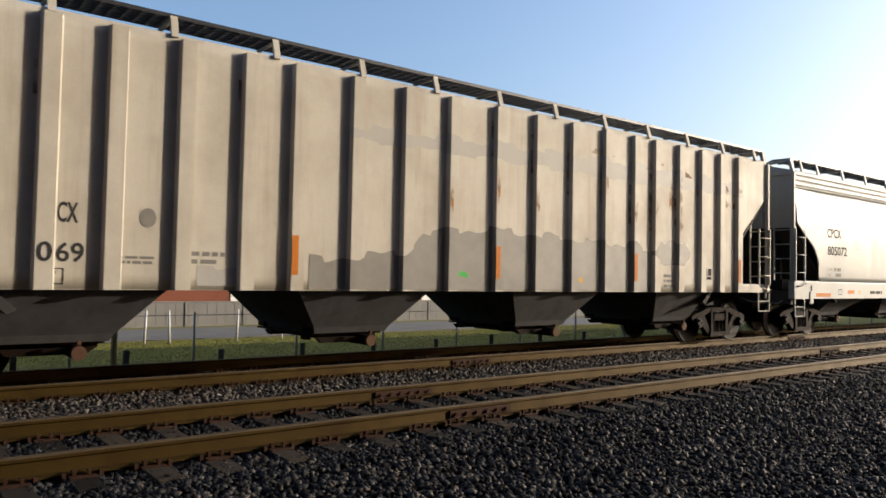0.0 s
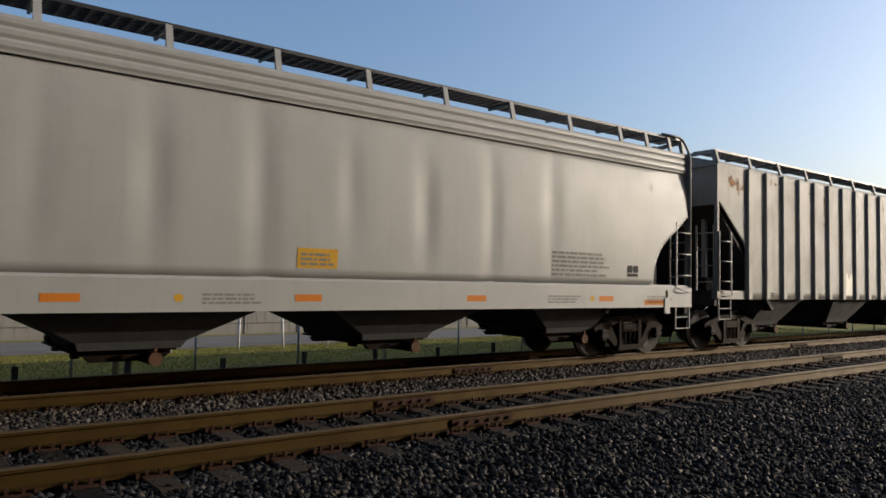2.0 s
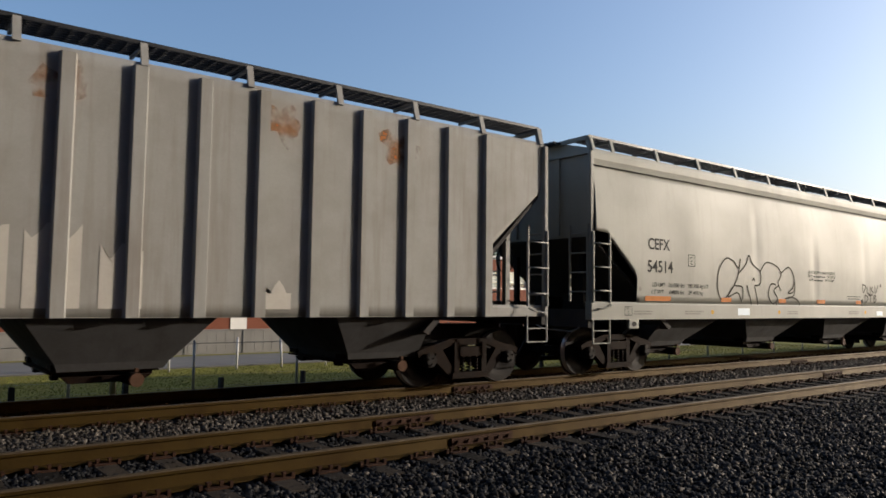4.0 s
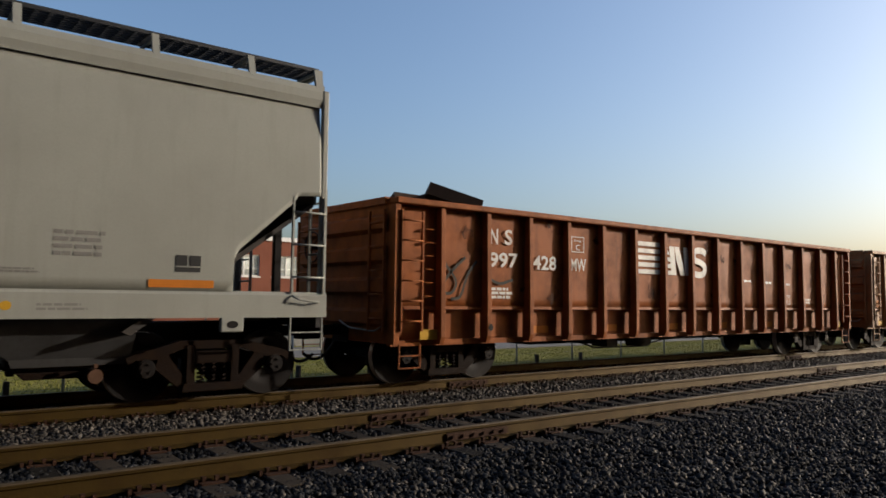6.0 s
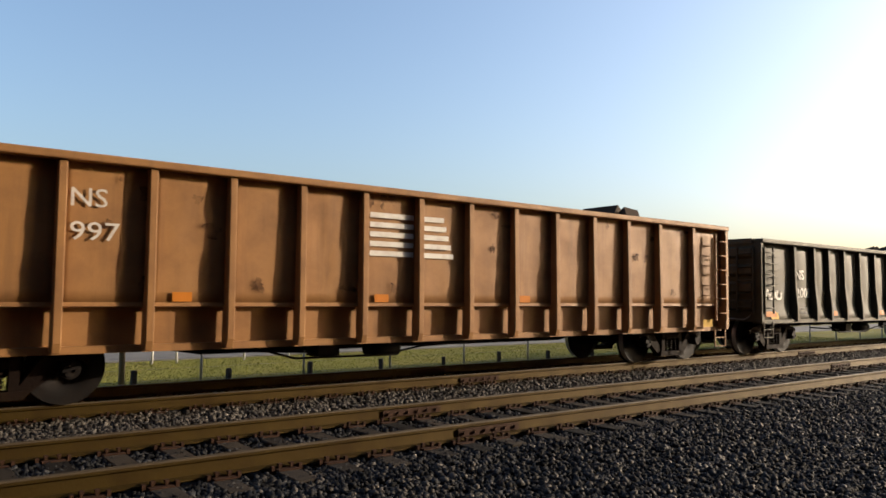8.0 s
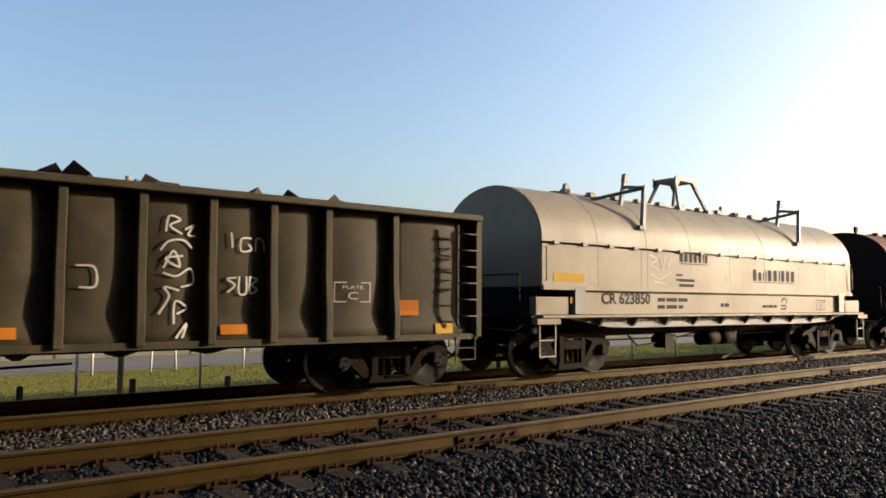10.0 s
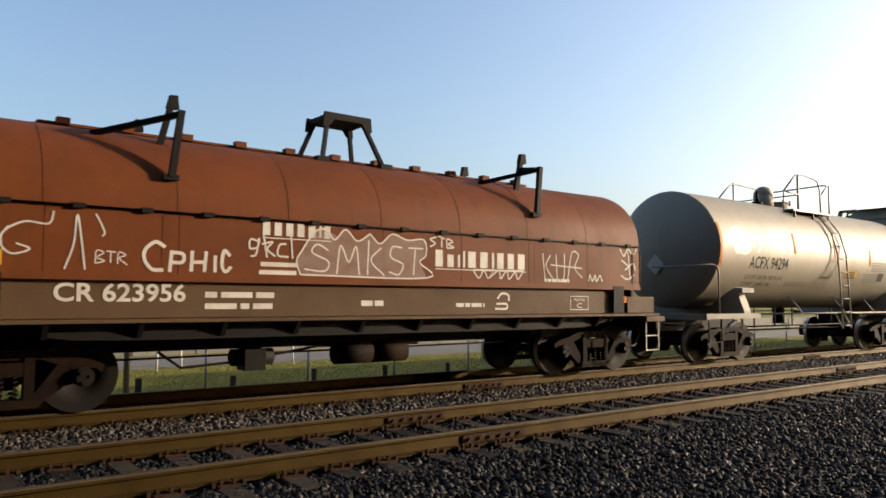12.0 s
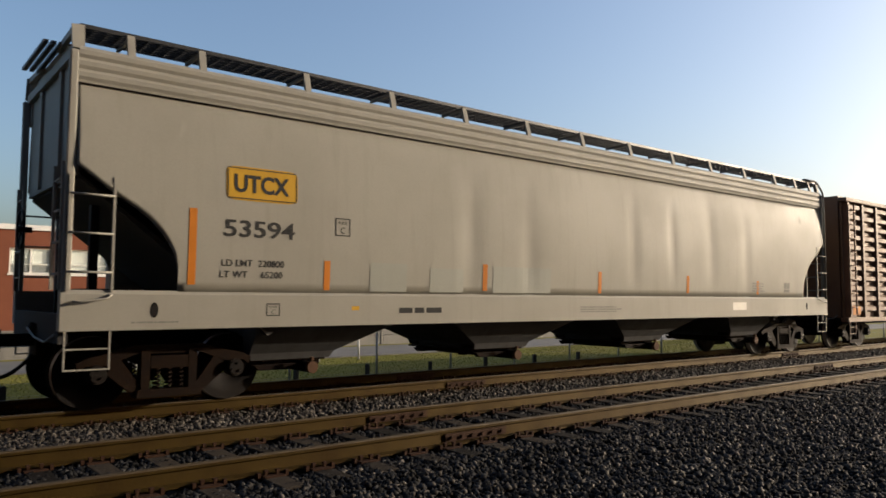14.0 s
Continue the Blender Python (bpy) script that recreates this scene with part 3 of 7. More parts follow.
    for k in range(4):
        xa = 0.7 + k * (L - 1.4) / 4
        bm = bmesh.new()
        prism(bm, [(-0.32, ztop + 0.2), (-0.27, ztop + 0.30), (0.27, ztop + 0.30), (0.32, ztop + 0.2)], "x", xa + 0.1, xa + (L - 1.4) / 4 - 0.1)
        for q in range(5):
            xq = xa + 0.4 + q * ((L - 1.4) / 4 - 0.8) / 4
            bx(bm, xq - 0.03, xq + 0.03, -0.4, 0.4, ztop + 0.29, ztop + 0.34)
        part("hatch_cover", bm, material, root)
    # ends: bulkhead above, slope sheet running down to the outer bays
    zc = cut[0][1]
    e = cut[0][0]
    for m in (0, 1):
        def fx(x):
            return L - x if m else x
        bm = bmesh.new()
        prism(bm, [(fx(e), ztop - 0.02), (fx(e + 0.04), ztop - 0.02), (fx(e + 0.04), zc - 0.1), (fx(e), zc - 0.1)], "y", -1.46, 1.46)
        part("end_sheet", bm, material, root)
        # slope sheet in a much darker tone than the body paint
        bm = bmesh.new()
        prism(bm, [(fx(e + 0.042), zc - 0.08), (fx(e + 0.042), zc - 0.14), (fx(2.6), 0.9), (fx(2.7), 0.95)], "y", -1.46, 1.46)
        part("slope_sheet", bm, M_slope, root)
        for y in (-0.62, 0.62):
            bm = bmesh.new()
            bx(bm, min(fx(e - 0.04), fx(e)), max(fx(e - 0.04), fx(e)), y - 0.06, y + 0.06, zc - 0.05, ztop - 0.05)
            part("end_stiffener", bm, material, root)
        bm = bmesh.new()
        prism(bm, [(fx(e - 0.07), ztop + 0.02), (fx(e - 0.07), ztop - 0.10), (fx(e + 0.05), ztop - 0.10), (fx(e + 0.05), ztop + 0.02)], "y", -1.5, 1.5)
        for sg in (-1, 1):
            prism(bm, [(sg * 1.52, ztop - 0.08), (sg * 1.45, walk_z - 0.02), (sg * 1.36, walk_z - 0.02), (sg * 1.44, ztop - 0.08)], "x", fx(e) - 0.05, fx(e) + 0.05)
            prism(bm, [(sg * 1.43, walk_z - 0.02), (sg * 1.43, walk_z - 0.10), (sg * 0.5, ztop + 0.16), (sg * 0.5, ztop + 0.24)], "x", fx(e - 0.04) - 0.03, fx(e - 0.04) + 0.03)
        part("end_outrigger", bm, material, root)
        bm = bmesh.new()
        for k in range(4):
            bx(bm, fx(e - 0.12) - 0.15 + k * 0.09, fx(e - 0.12) - 0.09 + k * 0.09, -0.75, 0.75, walk_z - 0.10, walk_z - 0.06)
        part("end_walkway", bm, M_grate, root)
        # corner posts, platform, ladders, steps
        for sg in (-1, 1):
            xp = fx(e - 0.07)
            bm = bmesh.new()
            bx(bm, xp - 0.05, xp + 0.05, sg * 1.53 - 0.04, sg * 1.53 + 0.04, zs0, ztop - 0.06)
            bevelled(part("corner_post", bm, material, root), 0.02)
            if beads == 3 and m == 1:
                bm = bmesh.new()
                arc_rod(bm, [(xp, sg * 1.60, zs1 - 0.05), (xp, sg * 1.60, ztop - 0.02), (fx(e + 0.10), sg * 1.50, walk_z + 0.01), (fx(e + 0.75), sg * 1.46, walk_z + 0.01)], 0.028, 8, 6)
                part("corner_rail", bm, material, root)
            x1 = fx(e + 0.42)
            ladder(root, min(xp, x1), max(xp, x1), sg * 1.60, zs1 - 0.02, zs1 + 1.35, 3, material)
            stirrup(root, min(xp, x1), max(xp, x1), sg * 1.58, zs0 - 0.46, zs0 + 0.02, material)
            bm = bmesh.new()
            arc_rod(bm, [(fx(e + 0.0), sg * 1.61, zs1 - 0.14), (fx(e + 0.05), sg * 1.68, zs1 - 0.14), (fx(e + 0.36), sg * 1.68, zs1 - 0.1), (fx(e + 0.42), sg * 1.61, zs1 - 0.05)], 0.014)
            part("grab_iron", bm, material, root)
            bm = bmesh.new()
            bx(bm, fx(e + 0.35) - 0.05, fx(e + 0.35) + 0.05, sg * 0.95 - 0.05, sg * 0.95 + 0.05, zs0 + 0.05, zc - 0.4)
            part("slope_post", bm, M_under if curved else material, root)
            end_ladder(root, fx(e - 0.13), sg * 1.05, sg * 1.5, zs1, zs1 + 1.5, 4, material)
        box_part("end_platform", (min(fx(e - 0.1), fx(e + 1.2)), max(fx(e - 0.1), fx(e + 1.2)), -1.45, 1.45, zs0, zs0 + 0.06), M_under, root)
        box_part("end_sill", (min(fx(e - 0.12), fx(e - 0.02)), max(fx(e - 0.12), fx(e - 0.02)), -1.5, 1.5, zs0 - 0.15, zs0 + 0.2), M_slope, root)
    brake_wheel(root, e - 0.2, 0.75, 2.35)
    bm = bmesh.new()
    bx(bm, e + 0.2, e + 0.75, -1.1, -0.55, zs0 + 0.06, zs0 + 0.5)
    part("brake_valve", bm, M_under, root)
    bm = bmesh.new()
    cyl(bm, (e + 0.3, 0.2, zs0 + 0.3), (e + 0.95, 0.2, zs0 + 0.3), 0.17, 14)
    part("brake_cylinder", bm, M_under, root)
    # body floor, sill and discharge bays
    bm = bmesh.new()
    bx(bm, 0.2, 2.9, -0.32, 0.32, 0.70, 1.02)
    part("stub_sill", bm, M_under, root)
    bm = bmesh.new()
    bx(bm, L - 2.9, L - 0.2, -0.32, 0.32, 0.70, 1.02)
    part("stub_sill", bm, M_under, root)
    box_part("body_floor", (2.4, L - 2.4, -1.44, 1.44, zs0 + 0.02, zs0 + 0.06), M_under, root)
    w = L * 0.2205
    for k in range(bays):
        xc = L / 2 + (k - (bays - 1) / 2) * w
        tw = w * (0.365 if curved else 0.285)
        xa, xb = max(xc - tw, 2.46), min(xc + tw, L - 2.46)
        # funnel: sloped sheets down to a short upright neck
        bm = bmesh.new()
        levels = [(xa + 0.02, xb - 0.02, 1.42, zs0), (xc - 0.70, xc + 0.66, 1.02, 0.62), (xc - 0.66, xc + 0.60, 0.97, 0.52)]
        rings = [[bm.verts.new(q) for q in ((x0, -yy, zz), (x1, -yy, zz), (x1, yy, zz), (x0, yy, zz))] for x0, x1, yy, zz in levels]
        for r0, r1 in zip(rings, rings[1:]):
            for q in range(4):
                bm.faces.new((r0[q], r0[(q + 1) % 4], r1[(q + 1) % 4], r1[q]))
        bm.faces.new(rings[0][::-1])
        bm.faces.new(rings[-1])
        bay = part("discharge_bay", bm, M_bay, root, "dark grey discharge bay")
        # gate frame with stepped ledges, handles on both sides
        bm = bmesh.new()
        bx(bm, xc - 0.74, xc + 0.56, -0.92, 0.92, 0.49, 0.517)
        bx(bm, xc - 0.60, xc + 0.50, -0.85, 0.85, 0.44, 0.488)
        for sg in (-1, 1):
            prism(bm, [(xc - 0.52, 0.37), (xc + 0.35, 0.37), (xc + 0.46, 0.45), (xc - 0.60, 0.45)], "y", sg * 0.90 - 0.05, sg * 0.90 + 0.05)
            bx(bm, xc - 0.72, xc - 0.62, sg * 0.80 - 0.12, sg * 0.80 + 0.12, 0.53, 0.60)
            bx(bm, xc - 0.66, xc - 0.58, sg * 0.60 - 0.09, sg * 0.60 + 0.09, 0.40, 0.485)
        for q in range(4):
            cyl(bm, (xc - 0.45 + q * 0.28, -0.935, 0.505), (xc - 0.45 + q * 0.28, -0.915, 0.505), 0.016, 6)
        part("outlet_gate", bm, M_truck, bay, "worn steel outlet gate")
        bm = bmesh.new()
        cyl(bm, (xc + 0.22, -1.10, 0.40), (xc + 0.22, 1.10, 0.40), 0.085, 14)
        part("outlet_pipe", bm, M_under, bay)
        for sg in (-1, 1):
            bm = bmesh.new()
            cyl(bm, (xc + 0.22, sg * 1.102, 0.40), (xc + 0.22, sg * 1.18, 0.40), 0.088, 16)
            bx(bm, xc + 0.20, xc + 0.24, sg * 1.14 - 0.03, sg * 1.14 + 0.03, 0.50, 0.55)
            part("pipe_cap", bm, M_pipe, bay, "rust-brown outlet pipe cap")
    SKIN[root.name] = y_of
    truck(root, 1.35 + 0.05)
    truck(root, L - 1.40)
    ends(root, L)
    return rolling(root, u)


CURVED_CUT = [(0.10, 2.97), (0.13, 2.95), (0.40, 2.74), (0.60, 2.60), (0.78, 2.49), (0.95, 2.36), (1.10, 2.20), (1.20, 2.05), (1.27, 1.90), (1.30, 1.75)]
STRAIGHT_CUT = [(0.10, 3.47), (0.13, 3.45), (1.28, 2.44)]
BOX_CUT = [(0.10, 2.84), (0.13, 2.84), (0.45, 2.82), (0.52, 2.72), (1.30, 2.02), (1.36, 1.90)]


def tape(parent, x, y, z, w=0.5, h=0.11):
    return decal("reflective_tape", quad(x, x + w, z, z + h), y, M_amber, parent, "orange reflective tape")


def upright_tape(parent, x, y, z, h=0.55, w=0.10):
    return decal("reflective_tape", quad(x, x + w, z, z + h), y, M_amber, parent, "orange reflective tape")


def stencil_box(parent, x, z, w, h, y, material, text="C"):
    bm = bmesh.new()
    t = 0.014
    for q in (quad(x, x + w, z, z + t), quad(x, x + w, z + h - t, z + h), quad(x, x + t, z + t, z + h - t), quad(x + w - t, x + w, z + t, z + h - t)):
        bm.faces.new([bm.verts.new((a, y, b)) for a, b in q])
    part("stencil_frame", bm, material, parent)
    lettering("lettering", text, parent, x + w * 0.36, x + w * 0.64, z + h * 0.14, z + h * 0.50, y, material)
    lettering("lettering", "PLATE", parent, x + w * 0.22, x + w * 0.78, z + h * 0.66, z + h * 0.82, y, material)


def consolidated(parent, x, z, w, h, y, material):
    """The dark stencil panel with small boxes."""
    bm = bmesh.new()
    for q in (quad(x, x + w * 0.46, z + h * 0.36, z + h), quad(x + w * 0.54, x + w, z + h * 0.36, z + h), quad(x, x + w, z, z + h * 0.28)):
        bm.faces.new([bm.verts.new((a, y, b)) for a, b in q])
    part("stencil_panel", bm, material, parent)


# first car: cream, ribbed
rib_x = [1.35, 2.11, 2.93, 3.66, 4.50, 5.35, 6.08, 7.03, 7.97, 8.87, 9.89, 10.85, 11.80, 12.75, 13.66, 14.35, 15.20, 16.04, 16.79, 17.55]
h1 = hopper("covered_hopper", "dirty cream ribbed covered hopper car with grey paint patches", -1.35, 18.90, 4.42, 1.18, 1.38, STRAIGHT_CUT, M_cream, False, rib_x, 0.09, rib_w=0.095, posts=[0.12 + 1.40 * k for k in range(14)], bays=4, walk_z=4.70)
Y = -1.514
lettering("lettering", "CX", h1, 2.71, 2.93, 1.96, 2.20, Y, M_letter, 0.014)
lettering("car_number", "0", h1, 2.50, 2.66, 1.50, 1.73, -1.5945, M_letter, 0.014)
lettering("car_number", "69", h1, 2.71, 3.01, 1.50, 1.73, Y, M_letter, 0.014)
stencil_box(h1, 2.50, 1.24, 0.30, 0.19, Y, M_letter)
decal("round_sticker", blob(3.72, 2.07, 0.10, 0.12, 3, 20, 0.02), Y, M_patch, h1, "faded green round sticker")


def cover_paint(parent, x0, x1, top, low, material, label, base, face, half):
    """Roller paint over panels and side posts alike, between two wavy edges."""
    def strip_of(a, b, y_of):
        n = max(2, round((b - a) / 0.05))
        bm = bmesh.new()
        cols = [(bm.verts.new((x, y_of(x), low(x))), bm.verts.new((x, y_of(x), top(x)))) for x in [a + (b - a) * q / n for q in range(n + 1)]]
        for p, q in zip(cols, cols[1:]):
            bm.faces.new((p[0], q[0], q[1], p[1]))
        part("grey_paint_patch", bm, material, parent, label)
    edges = [x for x in rib_x if x0 - 0.5 < x < x1 + 0.5]
    for a, b in zip(edges, edges[1:]):
        p, q = max(a + half + 0.037, x0), min(b - half - 0.037, x1)
        if q > p + 0.05:
            strip_of(p, q, lambda x: base)
    for x in edges:
        if x0 < x < x1:
            strip_of(x - half, x + half, lambda v: face)
            strip_of(x - half - 0.034, x - half - 0.002, lambda v: base + (face - base) * (v - x + half + 0.035) / 0.035 - 0.001)


def wavy(levels, amp, seed):
    """A stepped, wavy edge through (x, z) levels, like paint rolled over lettering."""
    xs, zs = [p[0] for p in levels], [p[1] for p in levels]
    def at(x):
        step = amp * (1 if math.sin(x * 5.1 + seed) > 0.2 else -0.6)
        return float(np.interp(x, xs, zs)) + step + 0.4 * amp * math.sin(x * 13 + seed)
    return at


FACE1 = -1.5925
cover_paint(h1, 6.30, 14.15, wavy([(6.3, 1.62), (7.0, 1.68), (7.9, 1.75), (8.3, 2.10), (9.5, 2.22), (11.0, 2.20), (12.6, 2.12), (13.6, 2.14), (14.1, 2.02)], 0.055, 1), lambda x: 1.20, M_patch, "grey cloud-edged patch of cover paint", Y, FACE1, 0.095)
cover_paint(h1, 14.30, 15.62, lambda x: 2.04 + 0.22 * math.sqrt(max(0.02, 1 - ((x - 14.96) / 0.68) ** 2)) + 0.04 * math.sin(x * 14), lambda x: 1.98 - 0.24 * math.sqrt(max(0.02, 1 - ((x - 14.96) / 0.68) ** 2)) + 0.02 * math.sin(x * 11), M_patch, "grey cloud-edged patch of cover paint", Y, FACE1, 0.095)
cover_paint(h1, 4.70, 5.25, wavy([(4.6, 1.45), (5.3, 1.50)], 0.03, 3), lambda x: 1.24, M_stainband, "pale patch of cover paint", Y, FACE1, 0.095)
cover_paint(h1, 7.0, 18.4, wavy([(7, 3.62), (10, 3.72), (14, 3.78), (16, 3.74), (18.4, 3.72)], 0.05, 7), wavy([(7, 3.42), (10, 3.44), (14, 3.40), (18.4, 3.44)], 0.03, 9), M_stainband, "uneven band of grey cover paint", Y, FACE1, 0.095)
for k, (r, z0, z1, w) in enumerate(((15, 2.50, 3.10, 0.05), (16, 2.45, 2.75, 0.06), (16, 2.85, 3.55, 0.05), (14, 2.6, 3.0, 0.05), (10, 2.7, 3.3, 0.03), (11, 2.6, 3.0, 0.04), (19, 3.5, 3.62, 0.09), (13, 3.2, 3.6, 0.03), (9, 2.5, 2.9, 0.03))):
    decal("rust_stain", blob(rib_x[r] - 0.05, (z0 + z1) / 2, w, (z1 - z0) / 2, 200 + k, 24, 0.3), FACE1 - 0.002, M_rustpatch, h1, "orange-brown rust streak").location.x = -0.35
for k, (r, z0, z1, w) in enumerate(((14, 2.55, 3.35, 0.07), (15, 2.45, 3.65, 0.09), (16, 2.6, 3.2, 0.05), (13, 2.9, 3.7, 0.05), (12, 3.0, 3.8, 0.05), (17, 3.3, 3.6, 0.06), (11, 3.3, 4.0, 0.05), (10, 3.5, 4.1, 0.04), (5, 3.6, 4.0, 0.03), (2, 3.4, 3.8, 0.03))):
    x = rib_x[r] - 0.35 - 0.14
    decal("rust_stain", quad(x - w, x + 0.03, z0, z1), Y - 0.0015, M_rustpatch, h1, "orange-brown rust streak")
for k, (cx, cz, rx, rz) in enumerate(((14.55, 3.2, 0.07, 0.30), (15.0, 3.75, 0.28, 0.06), (13.9, 3.85, 0.3, 0.10), (16.75, 3.35, 0.33, 0.25), (12.3, 3.9, 0.3, 0.07))):
    decal("rust_stain", blob(cx, cz, rx, rz, 60 + k, 24, 0.35), Y - 0.0015, M_rustpatch, h1, "orange-brown rust stain")
decal("green_spray", blob(9.14, 1.46, 0.11, 0.05, 12, 20, 0.35), Y - 0.002, M_green, h1, "green spray paint spot")
decal("yellow_spray", blob(12.02, 1.40, 0.08, 0.05, 13, 18, 0.3), Y - 0.002, M_yellow, h1)
bars("small_stencil", h1, 4.10, 4.75, 1.52, 1.72, Y, 2, M_fade, 4)
bars("small_stencil", h1, 3.30, 3.90, 1.50, 1.62, Y, 2, M_fade, 5)
consolidated(h1, 15.80, 1.46, 0.30, 0.25, Y, M_letter)
bars("small_stencil", h1, 14.3, 14.7, 1.28, 1.6, Y, 3, M_fade, 6)
for x in (6.08, 9.89, 13.66, 17.55):
    decal("reflective_tape", quad(x - 0.09, x + 0.01, 1.40, 1.95), -1.5955, M_amber, h1, "orange reflective tape")
for ob in h1.children:
    if ob.name.split(".")[0] in ("lettering", "car_number", "stencil_frame", "round_sticker", "rust_stain", "small_stencil", "stencil_panel"):
        ob.location.x += 0.35

# second car: light grey, curved sides
post_h2 = [0.03, 0.53, 1.42] + [2.94 + 1.49 * k for k in range(10)] + [17.2, 18.0]
h2 = hopper("covered_hopper", "light grey curved-side covered hopper car, lightly dented and clean", 18.79, 18.62, 4.36, 1.02, 1.49, CURVED_CUT, M_lightgrey, True, posts=post_h2, band=0.42, beads=3, walk_z=4.70, seams=[4.6, 5.9, 7.3, 8.7, 10.1, 11.5, 12.9, 14.3], seed=4)
Y = -1.612
lettering("lettering", "CPCX", h2, 1.76, 2.58, 2.68, 2.93, Y, M_letter, 0.014)
lettering("car_number", "805072", h2, 1.76, 2.92, 2.20, 2.45, Y, M_letter, 0.014)
lettering("lettering", "LD LMT", h2, 1.70, 2.08, 1.77, 1.86, Y, M_fade)
bars("small_stencil", h2, 2.16, 2.62, 1.77, 1.90, Y, 1, M_fade, 7, 0.3)
lettering("lettering", "LT WT", h2, 1.70, 2.0, 1.62, 1.71, Y, M_fade)
bars("small_stencil", h2, 2.26, 2.62, 1.62, 1.75, Y, 1, M_fade, 8, 0.3)
stencil_box(h2, 3.43, 2.42, 0.24, 0.26, Y, M_fade)
decal("warning_sticker", quad(9.22, 9.86, 1.62, 1.90), Y, M_yellow, h2, "orange-yellow sticker with small print")
bars("small_stencil", h2, 9.27, 9.8, 1.66, 1.86, Y - 0.003, 3, M_fade, 9)
bars("small_stencil", h2, 14.3, 15.9, 1.62, 2.10, Y, 6, M_fade, 10)
consolidated(h2, 16.45, 1.64, 0.34, 0.22, Y, M_letter)
Y = -1.603
for x, w in ((1.12, 0.85), (3.0, 0.42), (6.05, 0.42), (9.2, 0.42), (12.3, 0.42), (15.6, 0.42), (17.0, 0.75)):
    tape(h2, x, Y, 1.07 if w > 0.6 else 1.15, w, 0.10)
for x in (3.75, 7.6, 15.4):
    decal("yellow_mark", blob(x, 1.2, 0.06, 0.055, int(x), 10, 0.05), Y, M_yellow, h2)
stencil_box(h2, 2.42, 1.12, 0.24, 0.16, Y, M_letter)
bars("small_stencil", h2, 4.45, 5.55, 1.15, 1.27, Y, 1, M_letter, 23, 0.3)
for k, x in enumerate((7.9, 14.2, 17.1)):
    bars("small_stencil", h2, x, x + 0.9, 1.12, 1.28, Y, 3, M_fade, 20 + k)
for x in (0.86, 17.75):
    decal("jacking_slot", blob(x, 1.30, 0.05, 0.09, 2, 16, 0.0), Y, M_under, h2)
    bm = bmesh.new()
    bx(bm, x - 0.10, x + 0.10, -1.62, -1.58, 0.88, 1.22)
    bevelled(part("rope_eye", bm, M_lightgrey, h2), 0.03)
    decal("jacking_slot", blob(x, 0.97, 0.045, 0.045, 2, 14, 0.0), -1.6235, M_under, h2)
lay_on(h2)

# third car: grey, close ribs
h3 = hopper("covered_hopper", "weathered grey ribbed covered hopper car with rust spots", 38.5, 18.45, 4.36, 1.19, 1.39, STRAIGHT_CUT, M_grey, False, [1.42 + 0.8216 * k for k in range(20)], 0.075, posts=[0.12 + 1.40 * k for k in range(14)], bays=4, walk_z=4.66)
Y = -1.514
for k, (cx, cz, rx, rz) in enumerate(((0.75, 3.95, 0.16, 0.10), (1.05, 3.85, 0.12, 0.12), (2.45, 4.1, 0.2, 0.06), (3.1, 3.95, 0.10, 0.16), (4.6, 3.9, 0.12, 0.08), (5.3, 3.7, 0.05, 0.4), (9.0, 3.9, 0.1, 0.25), (10.4, 3.9, 0.2, 0.2), (13.2, 3.9, 0.2, 0.2), (15.2, 3.8, 0.25, 0.2))):
    decal("rust_stain", blob(cx, cz, rx * 1.3, rz * 1.4, 90 + k, 24, 0.35), Y, M_rustpatch, h3, "orange-brown rust stain")
for k, (a, b, z1) in enumerate(((6.5, 7.0, 1.85), (9.35, 9.95, 2.15), (10.1, 10.7, 2.2), (10.9, 11.4, 2.0), (12.9, 13.4, 1.6))):
    pts = [(a, 1.3), (b, 1.3)] + [(b - (b - a) * q / 8, z1 + 0.1 * math.sin(q * 1.3 + k)) for q in range(9)]
    decal("pale_paint_patch", pts, Y, M_patch2, h3, "pale patch of cover paint")
bars("small_stencil", h3, 2.3, 2.6, 1.26, 1.38, Y, 2, M_letter, 31)

# fourth car: tan grey with black line graffiti
h4 = hopper("covered_hopper", "tan-grey covered hopper car with black line graffiti", 58.15, 18.46, 4.46, 1.12, 1.47, BOX_CUT, M_tan, True, posts=[0.12, 0.72] + [2.20 + 1.535 * k for k in range(10)] + [17.3, 18.32], band=0.30, beads=1, walk_z=4.74, seams=[6.0, 9.0, 12.0], seed=9)
Y = -1.612
lettering("lettering", "CEFX", h4, 1.72, 2.46, 2.56, 2.80, Y, M_letter, 0.014)
lettering("car_number", "54514", h4, 1.69, 2.56, 2.09, 2.34, Y, M_letter, 0.014)
lettering("lettering", "LD LMT   221200 lbs   100 250 kg LO", h4, 1.86, 3.88, 1.77, 1.88, Y, M_letter, 0.005)
lettering("lettering", "LT WT     64800 lbs    29 400 kg", h4, 1.84, 3.68, 1.62, 1.73, Y, M_letter, 0.005)
stencil_box(h4, 3.12, 2.26, 0.26, 0.26, Y, M_letter)
decal("round_sticker", blob(1.45, 1.74, 0.05, 0.05, 3, 14, 0.0), Y, M_patch, h4)
bm = bmesh.new()
GY = Y - 0.003
